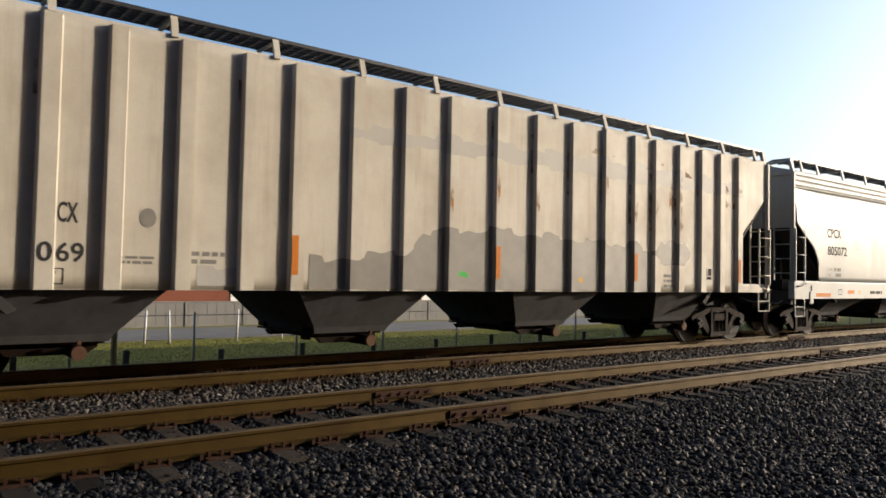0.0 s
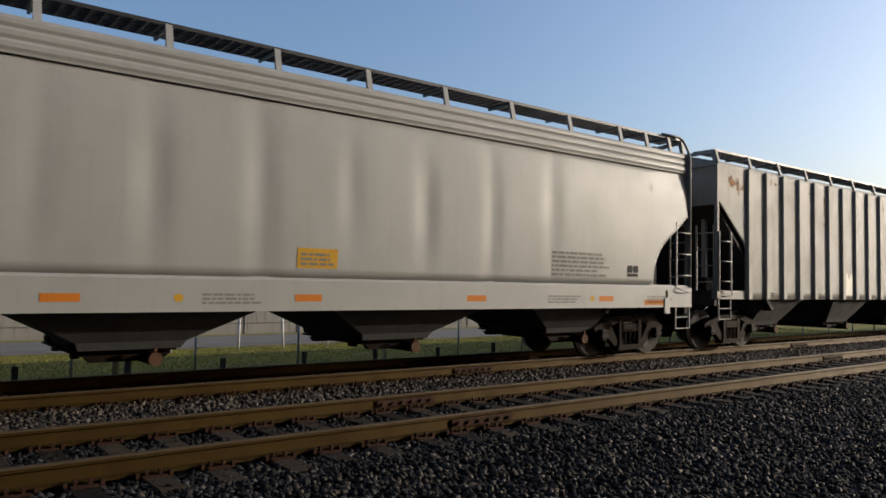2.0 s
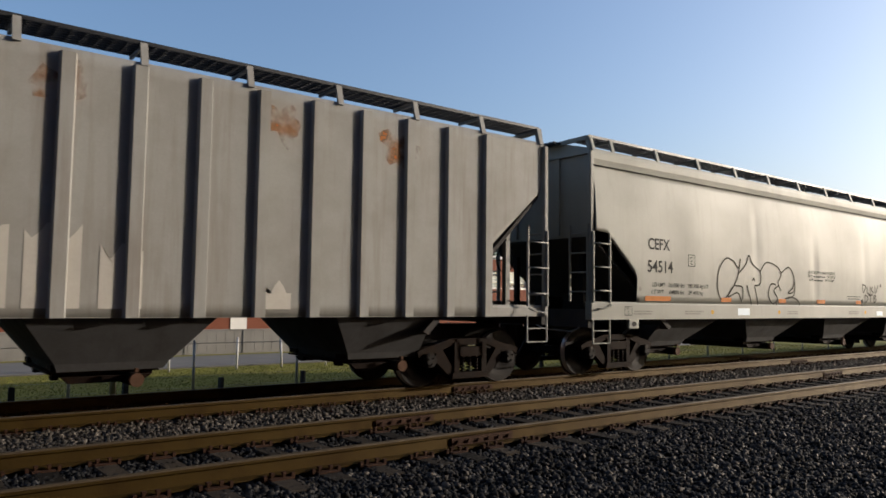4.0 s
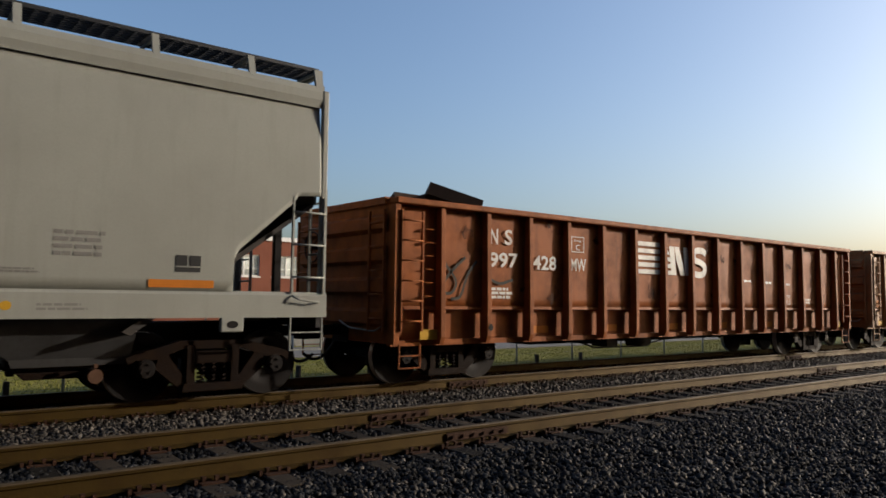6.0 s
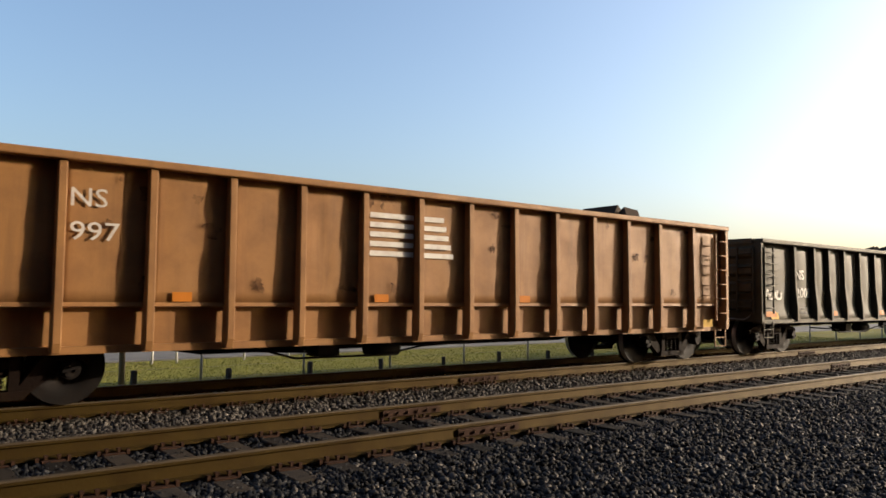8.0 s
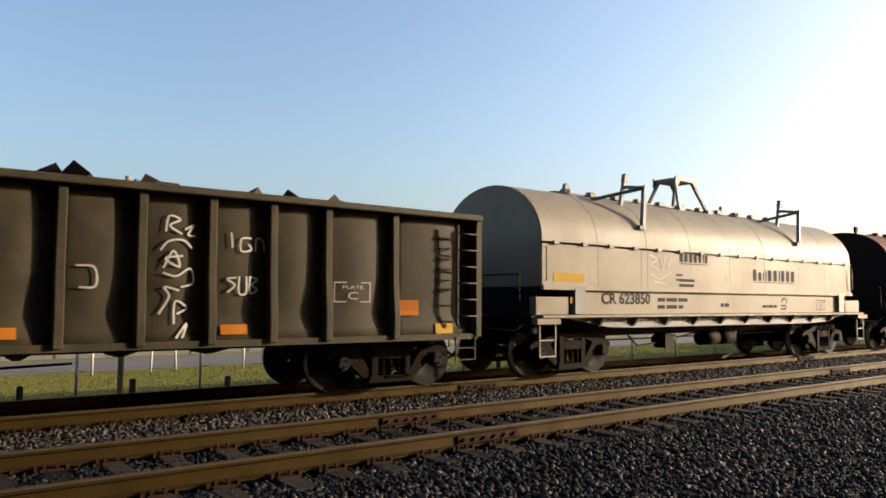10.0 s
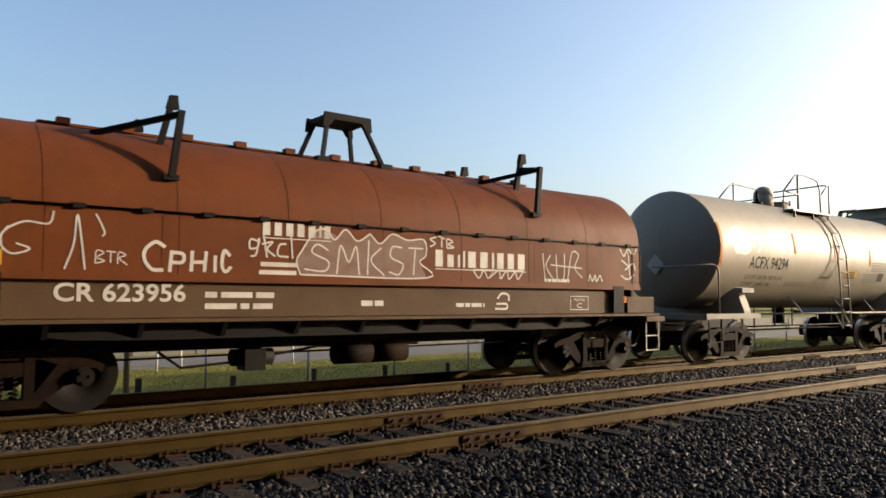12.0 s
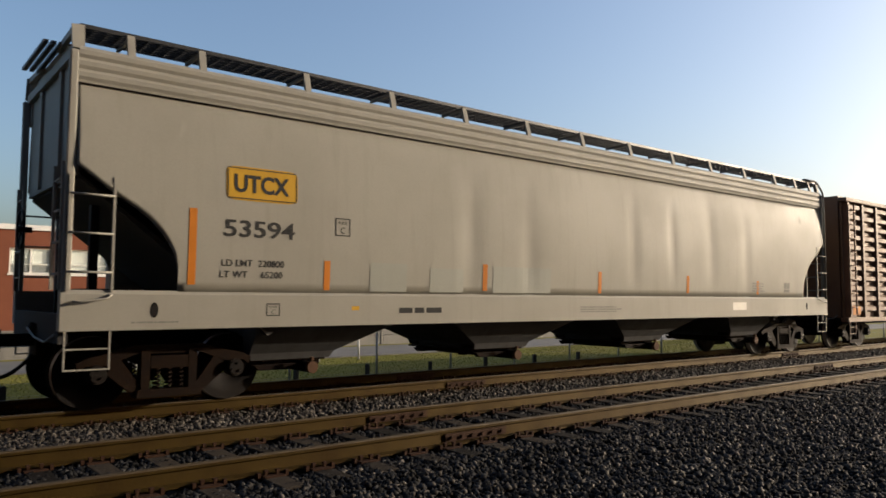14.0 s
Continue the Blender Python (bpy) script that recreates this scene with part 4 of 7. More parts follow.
for line in (
    [(4.95, 2.45), (4.6, 2.5), (4.3, 2.2), (4.27, 1.8), (4.45, 1.55), (4.75, 1.7), (5.0, 1.95)],
    [(4.95, 2.45), (5.12, 2.3), (5.22, 2.52)], [(5.22, 2.5), (5.1, 2.1), (4.98, 1.9), (5.3, 1.85), (5.33, 1.55)],
    [(4.72, 1.7), (4.9, 1.86), (4.7, 1.62), (5.1, 1.72), (5.3, 1.5)],
    [(5.1, 2.15), (5.45, 2.4), (5.6, 2.62), (5.75, 2.42), (6.1, 2.25), (6.1, 1.95), (5.85, 1.9)],
    [(5.75, 2.02), (5.8, 2.08), (5.86, 2.02)], [(5.5, 1.9), (5.7, 1.5), (5.68, 1.3), (5.72, 1.15)], [(5.85, 1.9), (6.0, 1.55), (6.05, 1.2)],
    [(6.1, 2.25), (6.4, 2.48), (6.9, 2.4), (7.1, 2.2), (6.95, 2.0), (7.1, 1.8)],
    [(6.85, 1.95), (6.6, 1.95), (6.5, 1.7), (6.7, 1.48), (6.95, 1.6), (6.75, 1.8), (6.95, 1.92)],
    [(7.1, 2.25), (7.5, 2.4), (7.75, 2.15), (7.7, 1.9), (7.45, 1.75), (7.75, 1.8), (7.8, 2.05)],
    [(7.8, 2.05), (7.75, 1.7), (7.3, 1.6), (7.6, 1.65), (8.0, 1.55), (8.06, 1.3), (8.0, 1.2)],
    [(6.9, 1.5), (6.8, 1.25), (7.0, 1.15)],
):
    stroke(bm, line, 0.036, GY)
part("graffiti", bm, M_spray, h4, "black outlined graffiti letters")
bm = bmesh.new()
for line in ([(11.75, 2.07), (11.98, 2.02), (11.80, 1.84), (11.75, 2.07)], [(12.07, 2.02), (12.09, 1.84), (12.26, 1.81), (12.28, 2.02)], [(12.44, 2.02), (12.35, 1.93), (12.49, 1.84)], [(12.58, 2.05), (12.63, 1.84), (12.72, 1.93), (12.81, 2.07)], [(11.92, 1.78), (11.96, 1.56), (12.14, 1.68), (11.96, 1.78)], [(12.18, 1.76), (12.44, 1.78), (12.31, 1.76), (12.31, 1.56)], [(12.53, 1.76), (12.54, 1.56), (12.70, 1.64), (12.57, 1.68), (12.68, 1.75), (12.53, 1.76)]):
    stroke(bm, line, 0.035, GY)
part("graffiti", bm, M_spray, h4, "small black graffiti tag")
decal("spray_spot", blob(11.72, 1.56, 0.07, 0.1, 8, 18, 0.3), Y - 0.008, M_spray, h4)
decal("spray_spot", blob(12.98, 2.06, 0.05, 0.05, 9, 14, 0.2), GY, M_spray, h4)
for k, (x, w) in enumerate(((1.62, 0.88), (4.42, 0.42), (7.0, 0.35), (9.01, 0.45), (11.34, 0.4), (13.66, 0.46), (16.01, 0.82))):
    tape(h4, x, Y - 0.006, 1.50, w, 0.10)
lettering("lettering", "DO NOT CLEAN WITH STEAM OR BOILING WATER", h4, 8.52, 10.05, 2.285, 2.36, Y - 0.004, M_letter, 0.012)
lettering("lettering", "INTERIOR", h4, 8.50, 8.82, 2.19, 2.26, Y - 0.004, M_letter, 0.012)
bars("small_stencil", h4, 8.86, 9.50, 2.195, 2.255, Y - 0.004, 1, M_letter, 45)
lettering("lettering", "EPOXY 04-06NSC", h4, 9.54, 10.06, 2.19, 2.26, Y - 0.004, M_letter, 0.012)
lettering("lettering", "EXTERIOR", h4, 8.57, 8.88, 2.09, 2.16, Y - 0.004, M_letter, 0.012)
bars("small_stencil", h4, 8.92, 9.42, 2.095, 2.155, Y - 0.004, 1, M_letter, 46)
lettering("lettering", "EPOXY 04-06NSC", h4, 9.46, 9.98, 2.09, 2.16, Y - 0.004, M_letter, 0.012)
for k in range(2):
    decal("stencil_line", quad(10.78 + 0.04 * k, 11.63 - 0.05 * k, 1.70 - 0.065 * k, 1.72 - 0.065 * k), Y, M_letter, h4)
bars("small_stencil", h4, 14.94, 15.55, 1.85, 2.18, Y, 4, M_fade, 41)
bars("small_stencil", h4, 14.41, 14.83, 1.64, 1.71, Y, 2, M_fade, 42)
consolidated(h4, 16.33, 1.70, 0.32, 0.21, Y, M_letter)
Y = -1.603
for x in (4.05, 7.0, 11.92, 14.5):
    decal("yellow_mark", blob(x, 1.27, 0.06, 0.055, int(x), 10, 0.05), Y, M_yellow, h4)
decal("blue_sticker", quad(12.68, 13.1, 1.17, 1.30), Y, M_blue, h4, "pale blue sticker")
decal("blue_sticker", quad(5.1, 5.62, 1.20, 1.36), Y, M_blue, h4, "pale blue sticker")
stencil_box(h4, 0.95, 1.20, 0.24, 0.18, Y, M_letter)
for k, (x, w) in enumerate(((1.25, 0.7), (3.0, 0.75), (7.4, 0.7), (10.85, 0.76), (14.8, 0.6))):
    bars("small_stencil", h4, x, x + w, 1.22, 1.32, Y, 2, M_fade, 50 + k)
for x in (1.25, 17.1):
    bm = bmesh.new()
    bx(bm, x - 0.16, x + 0.16, -1.6, -1.52, 0.93, 1.14)
    bevelled(part("jacking_pad", bm, M_tan, h4), 0.02)
    decal("jacking_slot", blob(x, 1.03, 0.08, 0.05, 2, 14, 0.0), -1.603, M_under, h4)
lay_on(h4)

# eleventh car: pale tan, curved sides, yellow panel
post_h11 = [0.05, 0.68, 1.58] + [3.12 + 1.50 * k for k in range(10)] + [17.7, 18.5]
h11 = hopper("covered_hopper", "pale tan curved-side covered hopper car with a yellow panel", 171.9, 19.12, 4.40, 1.02, 1.50, CURVED_CUT, M_tan2, True, posts=post_h11, band=0.42, beads=3, walk_z=4.70, seams=[6.2, 7.5, 10.5, 12.0, 13.5, 15.0], seed=12)
Y = -1.612
bm = bmesh.new()
bm.faces.new([bm.verts.new((1.90 + 1.04 * (0.5 + 0.5 * math.copysign(abs(math.cos(a)) ** 0.25, math.cos(a))), Y, 2.715 + 0.46 * (0.5 + 0.5 * math.copysign(abs(math.sin(a)) ** 0.25, math.sin(a))))) for a in [k * math.tau / 40 for k in range(40)]])
part("logo_panel", bm, M_yellow, h11, "yellow panel with dark block shapes")
lettering("lettering", "UTCX", h11, 2.01, 2.81, 2.82, 3.07, Y - 0.003, M_letter, 0.03)
bm = bmesh.new()
for q in (quad(1.93, 2.91, 2.735, 2.75), quad(1.93, 2.91, 3.14, 3.155), quad(1.915, 1.93, 2.76, 3.13), quad(2.91, 2.925, 2.76, 3.13)):
    bm.faces.new([bm.verts.new((a, Y - 0.003, b)) for a, b in q])
part("panel_border", bm, M_letter, h11)
lettering("car_number", "53594", h11, 1.88, 2.90, 2.22, 2.45, Y, M_letter, 0.014)
lettering("lettering", "LD LMT  220800", h11, 1.86, 2.75, 1.83, 1.92, Y, M_letter, 0.005)
lettering("lettering", "LT WT     65200", h11, 1.84, 2.73, 1.68, 1.77, Y, M_letter, 0.005)
stencil_box(h11, 3.55, 2.32, 0.25, 0.26, Y, M_letter)
for x, z, hh in ((1.42, 1.58, 0.98), (3.38, 1.53, 0.42), (6.43, 1.55, 0.45), (9.43, 1.53, 0.42), (12.42, 1.56, 0.38), (15.40, 1.55, 0.33)):
    upright_tape(h11, x, Y, z, hh)
for k, (a, b, z1) in enumerate(((4.16, 4.84, 1.95), (5.3, 6.0, 1.9), (6.66, 8.09, 1.97))):
    decal("grey_paint_patch", quad(a, b, 1.52, z1), Y, M_tan, h11, "slightly darker square of cover paint")
bars("small_stencil", h11, 15.2, 15.8, 1.62, 1.86, Y, 4, M_fade, 61)
consolidated(h11, 16.75, 1.62, 0.30, 0.24, Y, M_fade)
Y = -1.603
stencil_box(h11, 2.50, 1.17, 0.20, 0.17, Y, M_letter)
bars("small_stencil", h11, 4.70, 5.65, 1.19, 1.31, Y, 1, M_letter, 64, 0.3)
bars("small_stencil", h11, 8.9, 10.3, 1.17, 1.30, Y, 3, M_fade, 62)
bars("small_stencil", h11, 0.75, 1.4, 1.10, 1.14, Y, 1, M_fade, 63)
decal("jacking_slot", blob(1.02, 1.26, 0.05, 0.095, 2, 16, 0.0), Y, M_under, h11)
decal("jacking_slot", blob(17.95, 1.26, 0.05, 0.095, 2, 16, 0.0), Y, M_under, h11)
decal("pale_paint_patch", quad(14.3, 14.9, 1.18, 1.36), Y, M_patch2, h11)
decal("yellow_mark", quad(3.85, 3.98, 1.24, 1.30), Y, M_yellow, h11)
lay_on(h11)


# ---- gondolas ----
def gondola(name, label, u, L, z0, z1, rib_x, material, ledge=0.0, bulge=False, corner=0.86):
    root = thing(name, label, "freight car", "cars of the freight train")
    rnd = random.Random(int(u))
    spans = []
    for sg in (-1, 1):
        # pressed or flat side panels between the posts
        edges = [0.05, *rib_x, L - 0.05]
        for a, b in zip(edges, edges[1:]):
            if b - a < 0.2:
                continue
            bm = bmesh.new()
            nu, nv = 8, 10
            zl = z0 + ledge
            amp = rnd.uniform(0.05, 0.085) if bulge else rnd.uniform(0.004, 0.018)
            zc = rnd.uniform(0.35, 0.6)
            if bulge and sg < 0:
                spans.append((a, b, amp, zc))
            grid = []
            for i in range(nu + 1):
                col = []
                for j in range(nv + 1):
                    s, q = i / nu, j / nv
                    d = amp * math.sin(math.pi * s) * max(0, 1 - ((q - zc) / 0.75) ** 2)
                    if not bulge:
                        d *= -1.0 if rnd.random() < 0.55 else 0.6
                    low = 0.10 * max(0, 1 - q / 0.22) if bulge else 0
                    col.append(bm.verts.new((a + (b - a) * s, sg * ((1.37 if bulge else 1.44) + d + low), zl + (z1 - 0.08 - zl) * q)))
                grid.append(col)
            for i in range(nu):
                for j in range(nv):
                    bm.faces.new((grid[i][j], grid[i + 1][j], grid[i + 1][j + 1], grid[i][j + 1])).smooth = True
            ob = part("side_panel", bm, material, root)
            md = ob.modifiers.new("thickness", "SOLIDIFY")
            md.thickness, md.offset = 0.02, 0
            if ledge:
                bm = bmesh.new()
                prism(bm, [(sg * 1.30, z0 + ledge + 0.02), (sg * 1.455, z0 + ledge + 0.02), (sg * 1.465, z0 + ledge - 0.03), (sg * 1.345, z0 + ledge - 0.05), (sg * 1.34, z0 + 0.02), (sg * 1.30, z0 + 0.02)], "x", a, b)
                part("lower_panel", bm, material, root)
                bx_m = bmesh.new()
                xm = (a + b) / 2
                prism(bx_m, [(xm + 0.1, z0 + ledge - 0.05), (xm + 0.28, z0 + ledge - 0.05), (xm + 0.25, z0 + ledge - 0.02), (xm + 0.12, z0 + ledge - 0.02)], "y", sg * 1.34, sg * 1.37)
                part("tie_down_loop", bx_m, material, root)
        # posts, top chord, bottom sill
        for x in rib_x:
            bm = bmesh.new()
            if bulge:
                prism(bm, [(sg * 1.40, z0), (sg * 1.60, z0), (sg * 1.60, z0 + 0.35), (sg * 1.55, z0 + 0.9), (sg * 1.53, z1 - 0.1), (sg * 1.40, z1 - 0.1)], "x", x - 0.055, x + 0.055)
            else:
                prism(bm, [(sg * 1.40, z0 - 0.02), (sg * 1.56, z0 - 0.02), (sg * 1.60, z0 + 0.1), (sg * 1.60, z0 + 0.6), (sg * 1.57, z1 - 0.1), (sg * 1.40, z1 - 0.1)], "x", x - 0.05, x + 0.05)
            bevelled(part("side_post", bm, material, root), 0.012)
        bm = bmesh.new()
        bx(bm, 0.0, L, min(sg * 1.38, sg * 1.62), max(sg * 1.38, sg * 1.62), z1 - 0.10, z1)
        bevelled(part("top_chord", bm, material, root), 0.02)
        bm = bmesh.new()
        ys = 1.55 if bulge else 1.42
        bx(bm, 0.05, L - 0.05, min(sg * 1.30, sg * ys), max(sg * 1.30, sg * ys), z0 - 0.04, z0 + 0.05)
        part("side_sill", bm, material, root)
        for m in (0, 1):
            def fx(x):
                return L - x if m else x
            a, b = sorted((fx(0.12), fx(0.52)))
            ladder(root, a, b, sg * 1.60, z0 + 0.2, z1 - 0.2, 6, material)
            stirrup(root, a, b, sg * 1.56, z0 - 0.38, z0, material)
            end_ladder(root, fx(-0.10), sg * 1.0, sg * 1.42, z0 + 0.2, z1 - 0.2, 5, material)
            for k in range(6):
                bm = bmesh.new()
                z = z0 + 0.75 + k * (z1 - z0 - 1.0) / 6
                arc_rod(bm, [(fx(0.62), sg * 1.42, z), (fx(0.62), sg * 1.52, z), (fx(0.82), sg * 1.52, z), (fx(0.82), sg * 1.42, z)], 0.012, 5, 2)
                part("grab_iron", bm, material, root)
            bm = bmesh.new()
            prism(bm, [(fx(0.0), z0), (fx(0.10), z0), (fx(0.10), z1 - 0.1), (fx(0.0), z1 - 0.1)], "y", sg * 1.36, sg * 1.58)
            part("corner_post", bm, material, root)
            decal("end_tape", quad(min(fx(0.55), fx(0.9)), max(fx(0.55), fx(0.9)), z0 + 0.06, z0 + 0.22), sg * 1.515, M_yellow, root)
    for m in (0, 1):
        def fx(x):
            return L - x if m else x
        bm = bmesh.new()
        a, b = sorted((fx(0.0), fx(0.06)))
        bx(bm, a, b, -1.38, 1.38, z0, z1 - 0.02)
        for k in range(4):
            z = z0 + 0.25 + k * (z1 - z0 - 0.3) / 4
            prism(bm, [(fx(-0.001), z), (fx(-0.09), z + 0.06), (fx(-0.09), z + 0.24), (fx(-0.001), z + 0.30)], "y", -1.36, 1.36)
        part("end_wall", bm, material, root)
        bm = bmesh.new()
        a, b = sorted((fx(-0.06), fx(0.12)))
        bx(bm, a, b, -1.37, 1.37, z1 - 0.10, z1 + 0.01)
        part("end_chord", bm, material, root)
    bm = bmesh.new()
    bx(bm, 0.07, L - 0.07, -1.29, 1.29, z0 + 0.02, z0 + 0.10)
    part("floor", bm, material, root)
    bm = bmesh.new()
    prism(bm, [(0.3, 0.95), (0.3, 0.70), (3.2, 0.66), (4.2, 0.5), (L - 4.2, 0.5), (L - 3.2, 0.66), (L - 0.3, 0.70), (L - 0.3, 0.95)] if not bulge else [(0.3, 0.95), (0.3, 0.68), (L - 0.3, 0.68), (L - 0.3, 0.95)], "y", -0.3, 0.3)
    part("center_sill", bm, M_under, root)
    for k in range(9):
        x = 2.9 + k * (L - 5.8) / 8
        bm = bmesh.new()
        prism(bm, [(-1.36, z0 + 0.02), (-1.36, z0 - 0.04), (-0.3, 0.62), (0.3, 0.62), (1.36, z0 - 0.04), (1.36, z0 + 0.02)], "x", x - 0.05, x + 0.05)
        part("cross_bearer", bm, M_under, root)
    bm = bmesh.new()
    xc = L * 0.42
    cyl(bm, (xc, -0.9, 0.56), (xc + 0.55, -0.9, 0.56), 0.15, 12)
    bx(bm, xc - 0.9, xc - 0.55, -1.0, -0.6, 0.45, 0.68)
    rod(bm, [(xc - 1.9, -1.0, 0.62), (xc - 1.3, -1.0, 0.45), (xc + 0.2, -1.0, 0.44), (xc + 1.0, -1.0, 0.56), (xc + 3, -0.8, 0.6)], 0.018)
    rod(bm, [(xc - 2.6, -0.8, 0.6), (xc - 0.6, -0.8, 0.5)], 0.02)
    part("brake_gear", bm, M_under, root)
    brake_wheel(root, -0.2, 0.7, z1 - 0.7)

    def panel_y(x, z):
        q = (z - z0) / (z1 - 0.08 - z0)
        for a, b, amp, zc in spans:
            if a <= x <= b:
                return 1.37 + amp * math.sin(math.pi * (x - a) / (b - a)) * max(0, 1 - ((q - zc) / 0.75) ** 2) + 0.10 * max(0, 1 - q / 0.22)
        return 1.47
    SKIN[root.name] = panel_y
    truck(root, 1.45)
    truck(root, L - 1.45)
    ends(root, L)
    return rolling(root, u)


g5 = gondola("gondola", "rusty orange gondola car with white numbers and tall posts", 77.83, 15.85, 0.69, 2.98, [0.95] + [1.95 + 1.013 * k for k in range(13)] + [15.0], M_orange, ledge=0.57)
Y = -1.478
lettering("lettering", "N", g5, 2.06, 2.24, 2.36, 2.63, Y, M_wletter, 0.02)
lettering("lettering", "S", g5, 2.40, 2.58, 2.36, 2.63, Y, M_wletter, 0.02)
lettering("car_number", "997", g5, 2.04, 2.72, 1.96, 2.22, Y, M_wletter, 0.02)
lettering("car_number", "428", g5, 3.1, 3.72, 1.95, 2.21, Y, M_wletter, 0.02)
lettering("lettering", "MW", g5, 4.12, 4.55, 1.96, 2.2, Y, M_wletter, 0.01)
stencil_box(g5, 4.13, 2.32, 0.36, 0.3, Y, M_wletter)
bm = bmesh.new()
for k in range(5):
    z = 1.98 + k * 0.145
    x1 = 7.15 - 0.03 * abs(k - 2)
    for a, b in ((6.05, 6.93), (7.07, 7.5)):
        bm.faces.new([bm.verts.new((p, Y, q)) for p, q in ((a, z), (min(b, 7.5 - 0.07 * k), z), (min(b, 7.5 - 0.07 * (k + 1)), z + 0.09), (a, z + 0.09))])
for pts in ([(7.34, 1.98), (7.52, 1.98), (7.44, 2.60), (7.26, 2.60)], [(7.45, 2.60), (7.62, 2.60), (7.86, 1.98), (7.68, 1.98), (7.52, 2.30)], [(7.87, 1.98), (8.02, 1.98), (7.94, 2.60), (7.78, 2.60), (7.82, 2.20)]):
    bm.faces.new([bm.verts.new((p, Y - 0.003, q)) for p, q in pts])
stroke(bm, [(8.66, 2.50), (8.50, 2.56), (8.24, 2.53), (8.20, 2.36), (8.44, 2.29), (8.62, 2.20), (8.56, 2.04), (8.34, 2.01), (8.10, 2.06)], 0.14, Y - 0.003)
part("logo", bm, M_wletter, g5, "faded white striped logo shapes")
bm = bmesh.new()
for line in ([(1.05, 2.0), (1.3, 1.7), (1.2, 1.5), (1.0, 1.55), (1.15, 1.8), (1.5, 2.1)], [(1.2, 1.4), (1.4, 1.45), (1.55, 1.8), (1.75, 2.05)], [(2.05, 1.75), (2.3, 1.68), (2.6, 1.75)]):
    stroke(bm, line, 0.05, Y)
part("graffiti", bm, M_spray, g5, "small black graffiti scrawl")
for k, (x, z, w, n) in enumerate(((2.1, 1.42, 0.5, 3), (10.3, 1.9, 0.35, 1), (11.3, 1.88, 0.3, 1), (12.35, 1.86, 0.2, 1), (13.3, 1.4, 0.45, 2))):
    bars("small_stencil", g5, x, x + w, z, z + 0.07 * n, Y, n, M_wletter, 70 + k, 0.3)
stencil_box(g5, 12.25, 1.36, 0.3, 0.24, Y, M_wletter)
for x in (3.2, 5.2, 7.3, 9.3, 11.4):
    tape(g5, x, -1.345, 0.80, 0.45, 0.13)
decal("jacking_slot", blob(1.98, 0.93, 0.05, 0.06, 2, 14, 0), -1.607, M_under, g5)

for k in range(26):
    rn = random.Random(300 + k)
    x = 1.1 + 13.8 * rn.random()
    decal("scuff_mark", blob(x, rn.choice((2.75, 2.6, 2.3, 1.6, 1.45)) + rn.uniform(-0.1, 0.1), rn.uniform(0.03, 0.16), rn.uniform(0.04, 0.16), 400 + k, 18, 0.4), -1.472, M_scuff, g5)
g6 = gondola("gondola", "faded brown-orange gondola car with posts and ladders", 95.17, 15.8, 0.70, 3.02, [1.0] + [2.09 + 1.02 * k for k in range(12)] + [14.5], M_brownor, ledge=0.55)
for x in (3.4, 6.4, 9.4):
    tape(g6, x, -1.478, 1.28, 0.25, 0.12)
decal("reflective_tape", quad(0.55, 0.98, 1.32, 1.52), -1.478, M_amber, g6, "orange reflective tape")
lettering("lettering", "NS", g6, 2.2, 2.6, 2.4, 2.62, Y, M_wletter)
lettering("car_number", "997", g6, 2.2, 2.75, 2.0, 2.22, Y, M_wletter)
bm = bmesh.new()
for k in range(5):
    z = 1.98 + k * 0.145
    bm.faces.new([bm.verts.new((p, Y, q)) for p, q in quad(6.3, 7.1, z, z + 0.08)])
    bm.faces.new([bm.verts.new((p, Y, q)) for p, q in quad(7.3, 7.9 - 0.05 * k, z, z + 0.08)])
part("logo", bm, M_wletter, g6, "faded white striped logo shapes")

for k in range(22):
    rn = random.Random(330 + k)
    decal("scuff_mark", blob(1.1 + 13.8 * rn.random(), rn.choice((2.8, 2.6, 2.2, 1.5)), rn.uniform(0.03, 0.14), rn.uniform(0.04, 0.16), 430 + k, 18, 0.4), -1.472, M_scuff, g6)
g7 = gondola("gondola", "grimy black gondola car with bulged panels and white number", 112.4, 15.55, 0.83, 2.84, [1.72, 2.75, 3.56, 4.45, 5.41, 6.38, 7.34, 8.28, 9.22, 10.12, 11.0, 11.85, 12.70, 13.86], M_black, bulge=True)
Y = -1.515
lettering("lettering", "NS", g7, 1.90, 2.26, 1.88, 2.14, Y, M_wletter, 0.02)
lettering("car_number", "2008", g7, 1.88, 2.62, 1.42, 1.68, Y, M_wletter, 0.02)
bars("small_stencil", g7, 1.9, 2.5, 1.02, 1.22, Y, 2, M_fade, 81)
for x, w in ((0.35, 0.45), (3.7, 0.32), (6.6, 0.36), (8.45, 0.36), (11.15, 0.36)):
    tape(g7, x, -1.52, 0.95, w, 0.13)
decal("reflective_tape", quad(13.95, 14.35, 1.18, 1.42), -1.52, M_amber, g7, "orange reflective tape")
bm = bmesh.new()
